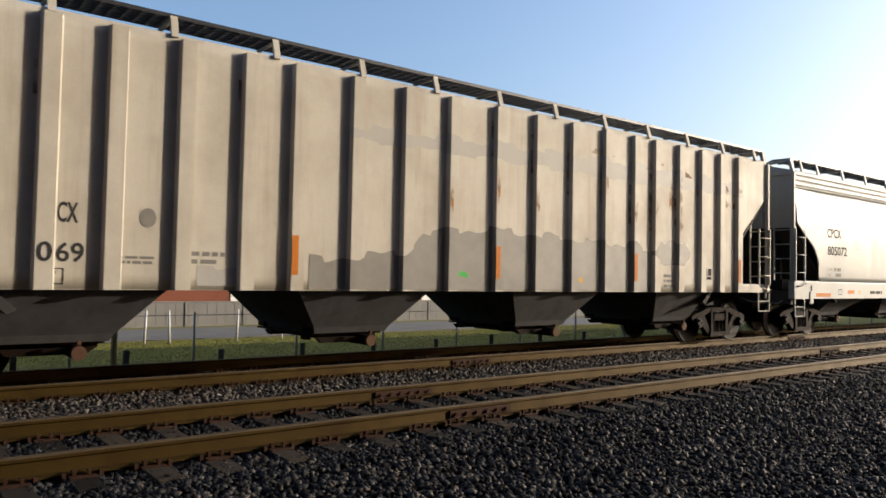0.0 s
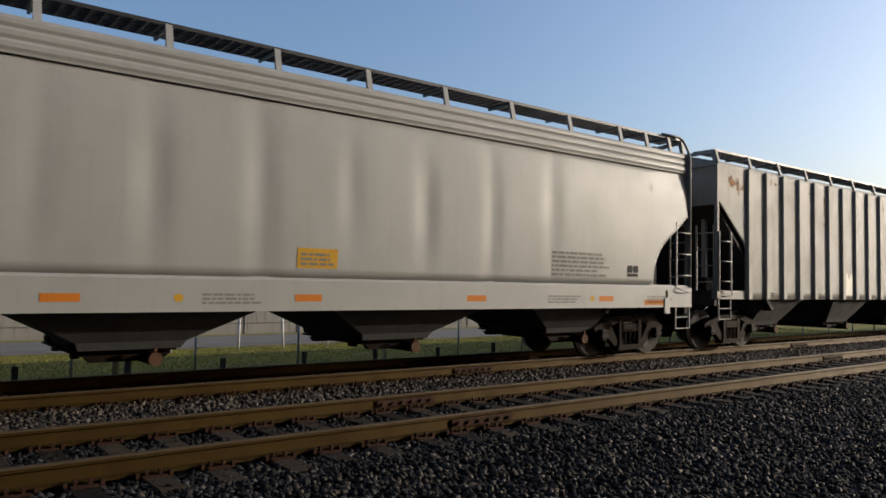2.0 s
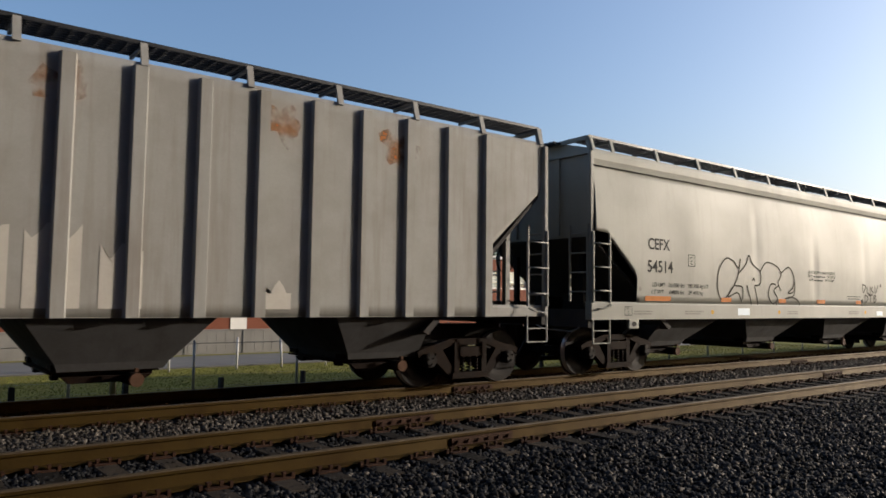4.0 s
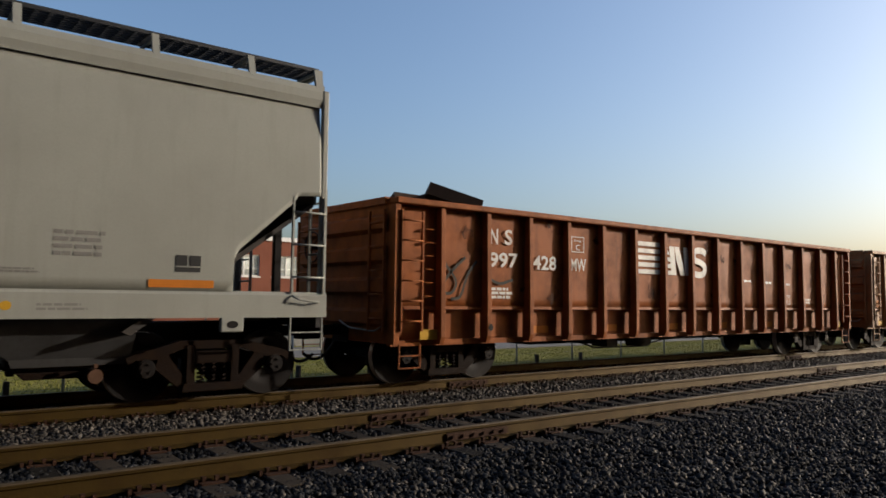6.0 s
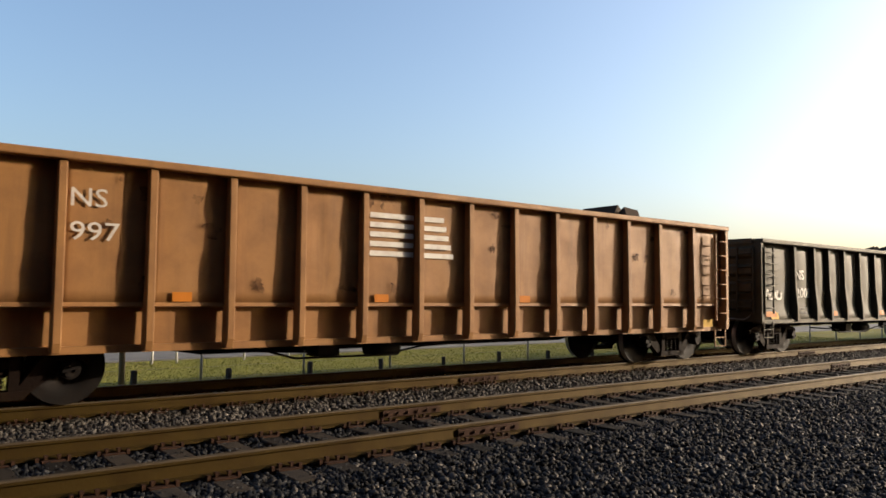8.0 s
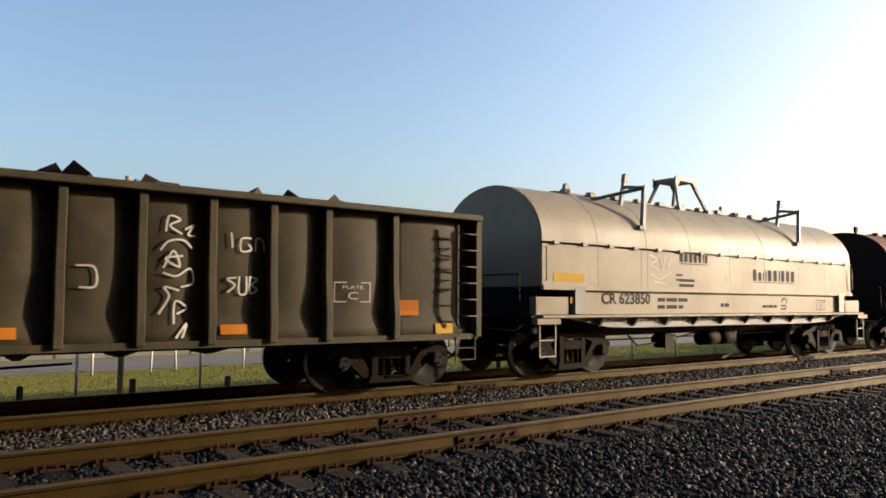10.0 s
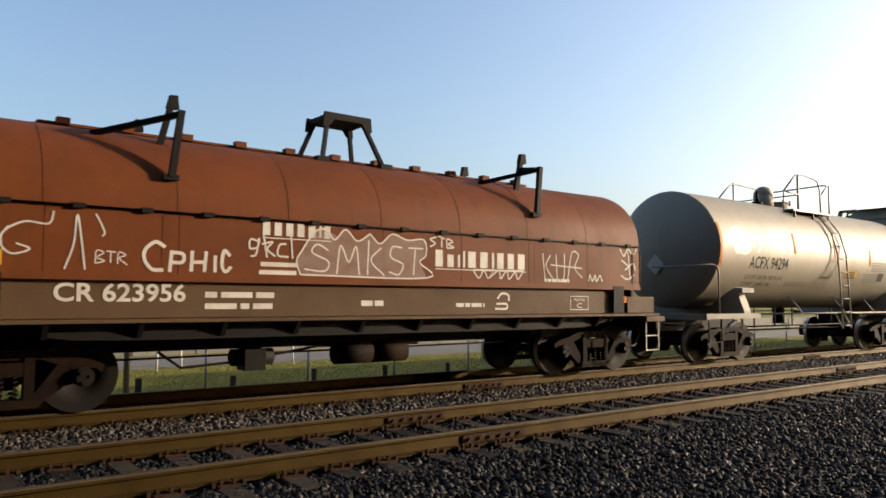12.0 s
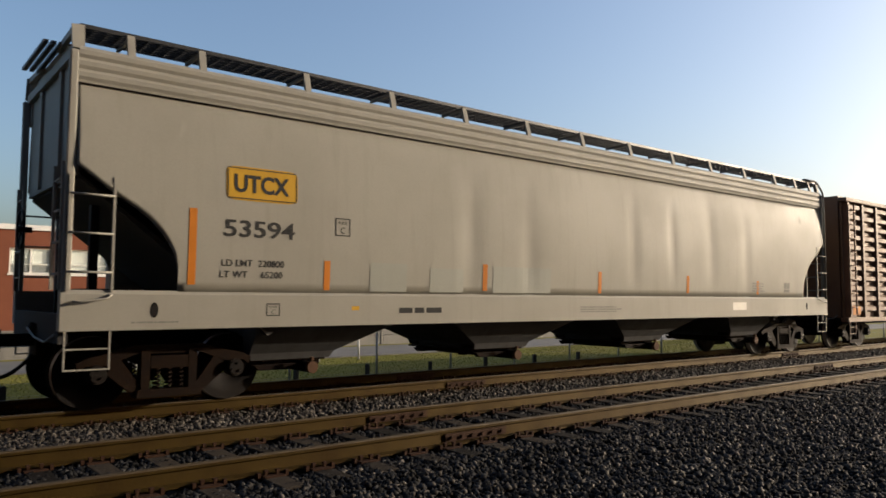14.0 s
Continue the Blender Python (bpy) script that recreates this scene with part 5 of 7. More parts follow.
for line in ([(10.42, 2.26), (10.46, 2.46), (10.60, 2.42), (10.47, 2.34), (10.62, 2.24)], [(10.66, 2.30), (10.78, 2.36), (10.70, 2.24), (10.80, 2.22)], [(10.36, 2.02), (10.46, 2.14), (10.64, 2.16), (10.76, 2.06)], [(10.40, 1.80), (10.52, 2.02), (10.60, 1.82), (10.42, 1.92), (10.64, 1.96)], [(10.40, 1.74), (10.56, 1.70), (10.74, 1.80), (10.78, 1.62), (10.62, 1.56)], [(10.36, 1.22), (10.48, 1.44), (10.42, 1.56), (10.60, 1.52)], [(10.54, 1.10), (10.56, 1.38), (10.70, 1.30), (10.58, 1.22)], [(10.56, 0.92), (10.70, 1.10), (10.64, 0.92)], [(11.28, 2.3), (11.30, 2.1)], [(11.56, 2.24), (11.42, 2.22), (11.42, 2.06), (11.56, 2.08), (11.52, 2.16)], [(11.62, 2.06), (11.64, 2.24), (11.74, 2.2), (11.76, 2.06)], [(9.40, 1.80), (9.6, 1.78), (9.62, 1.56), (9.44, 1.54)], [(11.36, 1.70), (11.24, 1.68), (11.34, 1.60), (11.24, 1.50)], [(11.40, 1.72), (11.40, 1.50), (11.50, 1.50), (11.50, 1.72)], [(11.55, 1.72), (11.56, 1.50), (11.66, 1.54), (11.58, 1.61), (11.66, 1.68), (11.55, 1.72)]):
    stroke(bm, line, 0.026, -1.52)
part("graffiti", bm, M_spraywhite, g7, "white graffiti tags")
stencil_box(g7, 12.85, 1.38, 0.6, 0.3, Y, M_wletter)
bm = bmesh.new()
for line in ([(0.3, 1.62), (0.42, 1.4), (0.5, 1.6), (0.6, 1.38)], [(0.65, 1.6), (0.62, 1.4), (0.8, 1.42), (0.85, 1.6)], [(0.95, 1.6), (0.9, 1.42), (1.1, 1.4), (1.12, 1.55)]):
    stroke(bm, line, 0.06, -1.52)
part("graffiti", bm, M_spraywhite, g7, "white graffiti tag")
lay_on(g7, -1.52, 0.034)


def scrap(name, label, u, x, y, z, size, seed, n=14):
    """A heap of bent plates and beams that lies in a gondola."""
    rnd = random.Random(seed)
    bm = bmesh.new()
    for k in range(n):
        cx, cy, cz = (rnd.uniform(-1, 1) * size[0], rnd.uniform(-1, 1) * size[1], rnd.uniform(0, 1) * size[2])
        w, d, h = rnd.uniform(0.15, 0.5), rnd.uniform(0.1, 0.35), rnd.uniform(0.03, 0.18)
        b2 = bmesh.new()
        bx(b2, -w, w, -d, d, -h, h)
        bmesh.ops.transform(b2, matrix=pose(cx, cy, cz, rnd.uniform(-40, 40), rnd.uniform(-30, 30), rnd.uniform(0, 180)), verts=b2.verts)
        me = bpy.data.meshes.new("tmp")
        b2.to_mesh(me)
        b2.free()
        bm.from_mesh(me)
        bpy.data.meshes.remove(me)
    bx(bm, -size[0], size[0], -size[1], size[1], -z + 0.80, 0.1)
    ob = new(name, mesh_of(name, bm, M_load))
    tagged(ob, label, "scrap load", kind="stuff")
    TRAIN.append((ob, u + x, y, z))


scrap("scrap_heap", "dark rusty scrap metal heap in the orange gondola", 77.83, 1.45, -0.3, 2.75, (0.55, 0.9, 0.36), 3, 9)
scrap("scrap_heap", "dark rusty scrap metal heap in the brown gondola", 95.17, 12.0, 0.0, 2.8, (1.6, 0.9, 0.3), 5, 20)
scrap("scrap_heap", "dark scrap metal heap in the black gondola", 112.4, 11.6, 0.2, 2.66, (2.6, 0.8, 0.26), 7, 30)


# ---- coil cars ----
def coil_car(name, label, u, hood_mat, body_mat, letter_mat, frame_mat, tags, seed):
    L = 13.2
    root = thing(name, label, "freight car", "cars of the freight train")
    # underframe
    for sg in (-1, 1):
        bm = bmesh.new()
        ya, yb = sorted((sg * 1.36, sg * 1.42))
        bx(bm, 1.45, L - 1.45, ya, yb, 1.17, 1.64)
        bevelled(part("side_plate", bm, body_mat, root), 0.01)
        bm = bmesh.new()
        prism(bm, [(sg * 1.30, 1.165), (sg * 1.60, 1.165), (sg * 1.60, 1.12), (sg * 1.30, 1.12)], "x", 0.2, L - 0.2)
        part("side_flange", bm, body_mat, root)
        bm = bmesh.new()
        prism(bm, [(0.9, 1.115), (L - 0.9, 1.115), (L - 2.2, 0.92), (L - 3.0, 0.90), (3.0, 0.90), (2.2, 0.92)], "y", min(sg * 1.36, sg * 1.42), max(sg * 1.36, sg * 1.42))
        part("side_sill", bm, frame_mat, root)
        for k in range(10):
            x = 1.9 + k * (L - 3.8) / 9
            bm = bmesh.new()
            prism(bm, [(sg * 1.40, 1.118), (sg * 1.58, 1.118), (sg * 1.43, 0.93), (sg * 1.40, 0.93)], "x", x - 0.03, x + 0.03)
            part("gusset", bm, frame_mat, root)
        for m in (0, 1):
            def fx(x):
                return L - x if m else x
            a, b = sorted((fx(0.15), fx(1.0)))
            bm = bmesh.new()
            bx(bm, a, b, min(sg * 1.30, sg * 1.46), max(sg * 1.30, sg * 1.46), 1.17, 1.50)
            bevelled(part("end_box", bm, body_mat, root), 0.015)
            a, b = sorted((fx(0.02), fx(0.62)))
            bm = bmesh.new()
            bx(bm, a, b, min(sg * 1.35, sg * 1.63), max(sg * 1.35, sg * 1.63), 1.00, 1.105)
            bevelled(part("step_board", bm, body_mat, root), 0.012)
            a, b = sorted((fx(0.15), fx(0.55)))
            stirrup(root, a, b, sg * 1.56, 0.42, 1.0, M_galv)
            a, b = sorted((fx(1.15), fx(1.45)))
            bm = bmesh.new()
            bx(bm, a, b, min(sg * 1.34, sg * 1.50), max(sg * 1.34, sg * 1.50), 1.18, 1.70)
            part("hood_guide", bm, frame_mat, root)
            decal("reflective_tape", quad(*sorted((fx(1.03), fx(1.14))), 1.38, 1.50), sg * 1.475, M_amber, root)
    for m in (0, 1):
        def fx(x):
            return L - x if m else x
        bm = bmesh.new()
        a, b = sorted((fx(0.0), fx(0.14)))
        bx(bm, a, b, -1.5, 1.5, 0.85, 1.16)
        bx(bm, min(fx(-0.45), fx(0.0)), max(fx(-0.45), fx(0.0)), -0.9, 0.9, 1.10, 1.15)
        part("end_sill", bm, M_under, root)
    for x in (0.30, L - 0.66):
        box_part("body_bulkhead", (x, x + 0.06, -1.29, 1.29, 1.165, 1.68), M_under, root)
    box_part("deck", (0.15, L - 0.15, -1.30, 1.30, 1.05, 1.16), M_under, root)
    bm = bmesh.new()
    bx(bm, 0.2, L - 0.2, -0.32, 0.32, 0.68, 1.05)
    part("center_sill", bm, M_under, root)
    bm = bmesh.new()
    for xc in (5.9, 6.55):
        cyl(bm, (xc, -1.0, 0.60), (xc + 0.6, -1.0, 0.60), 0.17, 14)
    part("air_reservoir", bm, M_truck, root)
    bm = bmesh.new()
    bx(bm, 4.45, 4.75, -1.1, -0.8, 0.42, 0.72)
    cyl(bm, (4.3, -0.95, 0.6), (4.9, -0.95, 0.6), 0.12, 10)
    rod(bm, [(3.3, -1.0, 0.72), (3.6, -1.0, 0.5), (4.4, -1.0, 0.55), (5.6, -1.0, 0.72), (7.5, -0.9, 0.7)], 0.02)
    rod(bm, [(2.6, -0.8, 0.62), (9.5, -0.8, 0.66)], 0.015)
    part("brake_gear", bm, M_under, root)
    # hood: arched shell, lower walls, end plates, ribs
    HX0, HX1, HB, HS = 0.32, L - 0.62, 1.69, 2.52
    def arch(r_y=1.45, rise=1.17, n=26, grow=0.0):
        return [((r_y + grow) * math.cos(math.pi * k / n), HS + (rise + grow) * max(math.sin(math.pi * k / n), 0.0) ** 0.92) for k in range(n + 1)]
    outer = arch()
    bm = bmesh.new()
    inner = arch(grow=-0.03)
    def loop(x, pts):
        return [bm.verts.new((x, p, q)) for p, q in pts]
    oa, ob_, ia, ib = loop(HX0, outer), loop(HX1, outer), loop(HX0, inner), loop(HX1, inner)
    n = len(outer)
    for k in range(n - 1):
        for f in ((oa[k], oa[k + 1], ob_[k + 1], ob_[k]), (ia[k], ib[k], ib[k + 1], ia[k + 1])):
            bm.faces.new(f).smooth = True
    for xr in (HX0, HX1):
        ro, ri = loop(xr, outer), loop(xr, inner)
        for k in range(n - 1):
            bm.faces.new((ro[k], ri[k], ri[k + 1], ro[k + 1]))
    part("hood_shell", bm, hood_mat, root)
    for sg in (-1, 1):
        seams_x = [HX0 + k * (HX1 - HX0) / 8 for k in range(9)]
        for a, b in zip(seams_x, seams_x[1:]):
            bm = bmesh.new()
            bx(bm, a + 0.004, b - 0.004, min(sg * 1.42, sg * 1.45), max(sg * 1.42, sg * 1.45), HB, HS - 0.004)
            part("hood_wall_panel", bm, hood_mat, root)
        bm = bmesh.new()
        bx(bm, HX0, HX1, min(sg * 1.40, sg * 1.49), max(sg * 1.40, sg * 1.49), HB - 0.06, HB + 0.03)
        part("hood_bottom_rail", bm, hood_mat, root)
        bm = bmesh.new()
        rod(bm, [(HX0, sg * 1.47, HS - 0.02), (HX1, sg * 1.47, HS - 0.02)], 0.014, 6)
        for k in range(16):
            x = HX0 + 0.35 + k * (HX1 - HX0 - 0.7) / 15
            bx(bm, x - 0.07, x + 0.07, min(sg * 1.455, sg * 1.50), max(sg * 1.455, sg * 1.50), HS - 0.045, HS + 0.015)
        part("hood_clip_rail", bm, M_under if hood_mat is M_oxide else M_coilgrey, root)
        for x in (3.25, 9.72):
            bm = bmesh.new()
            bx(bm, x - 0.07, x + 0.07, min(sg * 1.445, sg * 1.4535), max(sg * 1.445, sg * 1.4535), HB, HS - 0.05)
            part("hood_strap", bm, hood_mat, root)
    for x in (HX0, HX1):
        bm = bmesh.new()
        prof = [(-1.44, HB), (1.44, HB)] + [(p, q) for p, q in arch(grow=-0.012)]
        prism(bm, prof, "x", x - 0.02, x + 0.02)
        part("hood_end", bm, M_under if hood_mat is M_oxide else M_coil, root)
    for k in range(1, 8):
        x = HX0 + k * (HX1 - HX0) / 8
        bm = bmesh.new()
        pa, pb = arch(grow=0.004), arch(grow=-0.002)
        va = [[bm.verts.new((xx, p, q)) for p, q in pts] for xx, pts in ((x - 0.025, pb), (x - 0.025, pa), (x + 0.025, pa), (x + 0.025, pb))]
        for i in range(3):
            for j in range(len(pa) - 1):
                bm.faces.new((va[i][j], va[i][j + 1], va[i + 1][j + 1], va[i + 1][j]))
        part("hood_seam", bm, hood_mat, root)
    bm = bmesh.new()
    bx(bm, 1.9, HX1 - 2.0, -0.28, 0.28, HS + 1.165, HS + 1.20)
    for k in range(11):
        x = 2.2 + k * (HX1 - 4.5) / 10
        bx(bm, x - 0.08, x + 0.08, -0.34, -0.20, HS + 1.17, HS + 1.26)
    part("ridge_strip", bm, hood_mat, root)
    dark = M_under if hood_mat is M_oxide else M_coilgrey
    # stacking guides and the lifting frame
    for x in (3.25, 9.72):
        for sg in (-1, 1):
            bm = bmesh.new()
            for pts, r in (([(x + 0.03, 1.42, 2.96), (x + 0.14, 1.39, 3.84)], 0.058), ([(x + 0.13, 1.42, 3.79), (x + 0.15, 0.80, 3.88)], 0.05), ([(x + 0.02, 0.85, 3.42), (x + 0.18, 0.86, 4.10)], 0.055), ([(x + 0.13, 1.38, 3.79), (x - 0.80, 0.76, 3.52)], 0.05)):
                rod(bm, [(q[0], sg * q[1], q[2]) for q in pts], r, 4)
            bx(bm, x - 0.08, x + 0.12, min(sg * 1.36, sg * 1.45), max(sg * 1.36, sg * 1.45), 2.92, 2.99)
            prism(bm, [(x + 0.10, 3.98), (x + 0.26, 3.98), (x + 0.24, 4.16), (x + 0.14, 4.16)], "y", sg * 0.86 - 0.05, sg * 0.86 + 0.05)
            part("stacking_guide", bm, dark, root)
    bm = bmesh.new()
    for xa, xb in ((5.88, 6.12), (7.06, 6.80)):
        for sg in (-1, 1):
            rod(bm, [(xa, sg * 0.52, HS + 1.06), (xb, sg * 0.24, 4.38)], 0.045, 4)
            bx(bm, xa - 0.11, xa + 0.11, sg * 0.52 - 0.08, sg * 0.52 + 0.08, HS + 1.03, HS + 1.16)
    bx(bm, 6.06, 6.86, -0.29, 0.29, 4.37, 4.45)
    for sg in (-1, 1):
        prism(bm, [(6.02, 4.48), (6.90, 4.48), (6.92, 4.24), (6.80, 4.26), (6.72, 4.37), (6.20, 4.37), (6.12, 4.26), (6.0, 4.24)], "y", sg * 0.315 - 0.02, sg * 0.315 + 0.02)
    part("lifting_frame", bm, dark, root)
    for x in (HX0 + 0.05, HX1 - 0.05):
        bm = bmesh.new()
        rod(bm, [(x, -1.47, 1.8), (x, -1.52, 1.8), (x, -1.52, 2.4), (x, -1.47, 2.4)], 0.012)
        part("grab_iron", bm, hood_mat, root)
    brake_wheel(root, -0.22, 0.85, 2.15)
    bm = bmesh.new()
    bx(bm, -0.2, -0.08, 0.8, 0.9, 1.15, 2.3)
    rod(bm, [(-0.1, 1.2, 1.15), (-0.1, 1.2, 2.75)], 0.03)
    rod(bm, [(-0.1, 0.4, 1.15), (-0.1, 0.4, 1.9), (-0.1, -1.3, 1.9), (-0.1, -1.3, 1.15)], 0.018)
    part("brake_stand", bm, M_under, root)
    truck(root, 1.52)
    truck(root, L - 1.52)
    ends(root, L)
    # writing
    Yp, Yh = -1.426, -1.456
    lettering("car_number", tags["number"], root, 1.98, 3.50, 1.37, 1.60, Yp, letter_mat, 0.02)
    bars("small_stencil", root, 3.75, 4.85, 1.28, 1.58, Yp, 2, letter_mat, seed, 0.5)
    bars("small_stencil", root, 6.1, 6.5, 1.32, 1.42, Yp, 1, letter_mat, seed + 1, 0.2)
    bars("small_stencil", root, 7.9, 8.6, 1.30, 1.38, Yp, 1, letter_mat, seed + 2, 0.2)
    bm = bmesh.new()
    stroke(bm, [(8.75, 1.27), (9.0, 1.27), (9.0, 1.35), (8.78, 1.35)], 0.035, Yp)
    stroke(bm, [(8.8, 1.44), (8.9, 1.53), (9.05, 1.5), (9.06, 1.4)], 0.035, Yp)
    part("logo", bm, letter_mat, root)
    stencil_box(root, 10.6, 1.24, 0.5, 0.26, Yp, letter_mat)
    # maker's and product names as plain block shapes
    def blocks(x0, x1, z0, z1, widths, small=0):
        total = sum(widths) + 0.28 * (len(widths) - 1)
        k, x = (x1 - x0) / total, x0
        panel = decal("name_panel", quad(x0, x1, z0 - 0.045, z0 - 0.03), Yh, letter_mat, root, "row of plain block shapes over a thin rule")
        for n, w in enumerate(widths):
            top = z1 - (z1 - z0) * (0.25 if 0 < n < small else 0)
            bm = bmesh.new()
            bm.faces.new([bm.verts.new((p, Yh, z)) for p, z in quad(x, x + w * k * 0.8, z0, top)])
            part("block_shape", bm, letter_mat, panel)
            x += (w + 0.28) * k
    blocks(4.51, 5.57, 2.29, 2.47, (1, 1, 1, 1, 1, 0.3, 0.9))
    blocks(7.45, 9.45, 1.95, 2.22, (0.9, 0.8, 0.25, 0.25, 1, 1, 0.3, 0.9, 0.9, 1), 3)
    for q in (0, 1):
        decal("name_rule", quad(4.47 + 0.02 * q, 5.02 + 0.02 * q, 1.75 + 0.11 * q, 1.81 + 0.11 * q), Yh, letter_mat, root)
    decal("yellow_plate", quad(0.62, 1.45, 1.78, 1.95), Yh, M_yellow, root, "yellow plate")
    return rolling(root, u), Yh


c8, Yh = coil_car("coil_car", "dirty cream coil steel car with an arched hood", 129.18, M_coil, M_coil, M_letter, M_coilgrey, {"number": "CR 623850"}, 100)
bm = bmesh.new()
for line in ([(3.45, 2.4), (3.7, 2.3), (3.5, 2.2), (3.75, 2.1)], [(3.8, 2.4), (3.9, 2.1), (4.0, 2.4), (4.1, 2.15), (4.2, 2.35)], [(3.5, 2.0), (3.8, 1.9), (4.2, 2.05)], [(3.6, 1.85), (4.0, 1.8)]):
    stroke(bm, line, 0.03, Yh)
part("graffiti", bm, M_spraygrey, c8, "grey graffiti scrawl")
decal("red_mark", blob(6.32, 1.98, 0.05, 0.09, 4, 16, 0.1), Yh, M_red, c8, "small red painted mark")
decal("dark_plate", quad(4.36, 4.6, 1.98, 2.02), Yh, M_letter, c8)
decal("dark_plate", quad(4.36, 4.6, 1.88, 1.92), Yh, M_letter, c8)
c9, Yh = coil_car("coil_car", "oxide red coil steel car with an arched hood and white graffiti", 144.2, M_oxide, M_oxidebody, M_wletter, M_under, {"number": "CR 623956"}, 120)


def tag_paint(parent, lines, w, material, label, y):
    bm = bmesh.new()
    for line in lines:
        stroke(bm, line, w, y, 5)
    part("graffiti", bm, material, parent, label)


tag_paint(c9, ([(1.95, 2.42), (1.90, 2.27), (1.66, 2.28), (1.46, 2.16), (1.44, 2.0), (1.55, 1.91), (1.72, 1.97), (1.58, 2.03)], [(1.50, 2.22), (1.42, 2.08), (1.46, 1.95)], [(2.08, 1.75), (2.17, 2.05), (2.20, 2.40), (2.26, 2.05), (2.30, 1.75)], [(2.40, 2.42), (2.50, 2.22), (2.48, 2.15)]), 0.022, M_spraywhite, "white looping graffiti scrawl", Yh)
tag_paint(c9, ([(2.41, 1.83), (2.42, 1.98), (2.50, 1.96), (2.43, 1.90), (2.51, 1.86), (2.41, 1.83)], [(2.53, 1.98), (2.64, 1.97)], [(2.58, 1.97), (2.58, 1.84)], [(2.66, 1.83), (2.67, 1.97), (2.75, 1.94), (2.68, 1.90), (2.77, 1.82)]), 0.016, M_spraywhite, "small white graffiti letters", Yh)
tag_paint(c9, ([(3.22, 2.06), (3.10, 2.12), (2.98, 2.02), (2.97, 1.90), (3.06, 1.78), (3.20, 1.77)], [(3.28, 1.75), (3.30, 2.02)], [(3.30, 2.0), (3.44, 1.98), (3.44, 1.88), (3.31, 1.87)], [(3.55, 1.76), (3.56, 2.03)], [(3.56, 1.88), (3.74, 1.89)], [(3.72, 1.76), (3.74, 2.03)], [(3.86, 1.76), (3.86, 1.98)], [(4.06, 1.98), (3.98, 2.05), (3.95, 1.86), (4.0, 1.77), (4.08, 1.84)]), 0.045, M_spraywhite, "bold white graffiti letters", Yh)
tag_paint(c9, ([(4.44, 2.20), (4.34, 2.22), (4.33, 2.10), (4.44, 2.12), (4.46, 2.24), (4.42, 2.02), (4.34, 1.99)], [(4.52, 2.32), (4.58, 1.98)], [(4.50, 2.16), (4.66, 2.20), (4.58, 2.10), (4.70, 2.0)], [(4.86, 2.18), (4.76, 2.16), (4.74, 2.02), (4.90, 2.0)], [(4.92, 2.40), (4.96, 1.98)]), 0.026, M_spraywhite, "white graffiti letters", Yh)
fill = [(5.08, 1.76), (5.02, 1.95), (5.10, 2.10), (5.30, 2.38), (5.48, 2.42), (5.62, 2.28), (5.80, 2.44), (6.0, 2.28), (6.22, 2.40), (6.40, 2.26), (6.62, 2.42), (6.90, 2.34), (7.22, 2.36), (7.26, 2.12), (7.14, 2.0), (7.28, 1.76)]
decal("graffiti", fill, Yh, M_sprayfill, c9, "grey filled bubble graffiti")
tag_paint(c9, (fill[:9], fill[8:] + fill[:1], [(5.52, 2.12), (5.34, 2.20), (5.26, 2.08), (5.52, 1.96), (5.46, 1.82), (5.14, 1.84)], [(5.66, 1.78), (5.72, 2.20), (5.86, 1.96), (5.98, 2.20), (6.04, 1.78)], [(6.18, 1.78), (6.20, 2.30)], [(6.42, 2.2), (6.24, 2.0), (6.48, 1.78)], [(6.80, 2.22), (6.62, 2.22), (6.60, 2.06), (6.82, 1.96), (6.74, 1.80), (6.56, 1.84)], [(6.92, 2.22), (7.2, 2.22)], [(7.05, 2.2), (7.02, 1.8)]), 0.024, M_spraywhite, "white outlined bubble graffiti", Yh - 0.003)
tag_paint(c9, ([(7.46, 2.42), (7.34, 2.38), (7.44, 2.32), (7.34, 2.26)], [(7.50, 2.44), (7.64, 2.40)], [(7.57, 2.42), (7.57, 2.26)], [(7.68, 2.25), (7.68, 2.40), (7.80, 2.36), (7.70, 2.32), (7.82, 2.27), (7.68, 2.25)], [(8.24, 1.90), (8.36, 1.78), (8.46, 1.92), (8.56, 1.78), (8.66, 1.90), (8.60, 1.80), (8.80, 1.92), (8.84, 1.78), (8.98, 1.92), (9.04, 1.78), (9.18, 1.90), (9.24, 1.78), (9.38, 1.92)], [(8.24, 1.92), (9.38, 1.93)]), 0.024, M_spraywhite, "small white graffiti tags", Yh - 0.003)
tag_paint(c9, ([(9.86, 2.26), (9.92, 1.76)], [(10.06, 2.24), (9.94, 2.04), (10.12, 1.80)], [(10.20, 2.26), (10.24, 1.80), (10.40, 1.84), (10.42, 2.28)], [(10.50, 1.78), (10.62, 2.30), (10.80, 2.26), (10.70, 2.02), (10.90, 1.84)], [(10.06, 2.06), (10.90, 2.02)]), 0.024, M_spraygrey, "faded grey graffiti letters", Yh)
tag_paint(c9, ([(11.08, 1.78), (11.12, 1.90), (11.18, 1.78), (11.26, 1.90), (11.30, 1.78), (11.40, 1.90), (11.46, 1.78)], [(12.0, 2.44), (12.12, 2.30), (12.24, 2.44), (12.40, 2.34), (12.50, 2.46)], [(12.04, 2.22), (12.24, 2.10), (12.14, 2.02), (12.40, 2.16), (12.46, 2.02)], [(12.02, 1.92), (12.22, 1.84), (12.44, 1.94)], [(12.24, 2.4), (12.30, 1.84)]), 0.026, M_spraywhite, "small white graffiti tags", Yh)
bars("small_stencil", c9, 9.9, 10.7, 1.75, 1.82, Yh, 1, M_wletter, 140, 0.2)


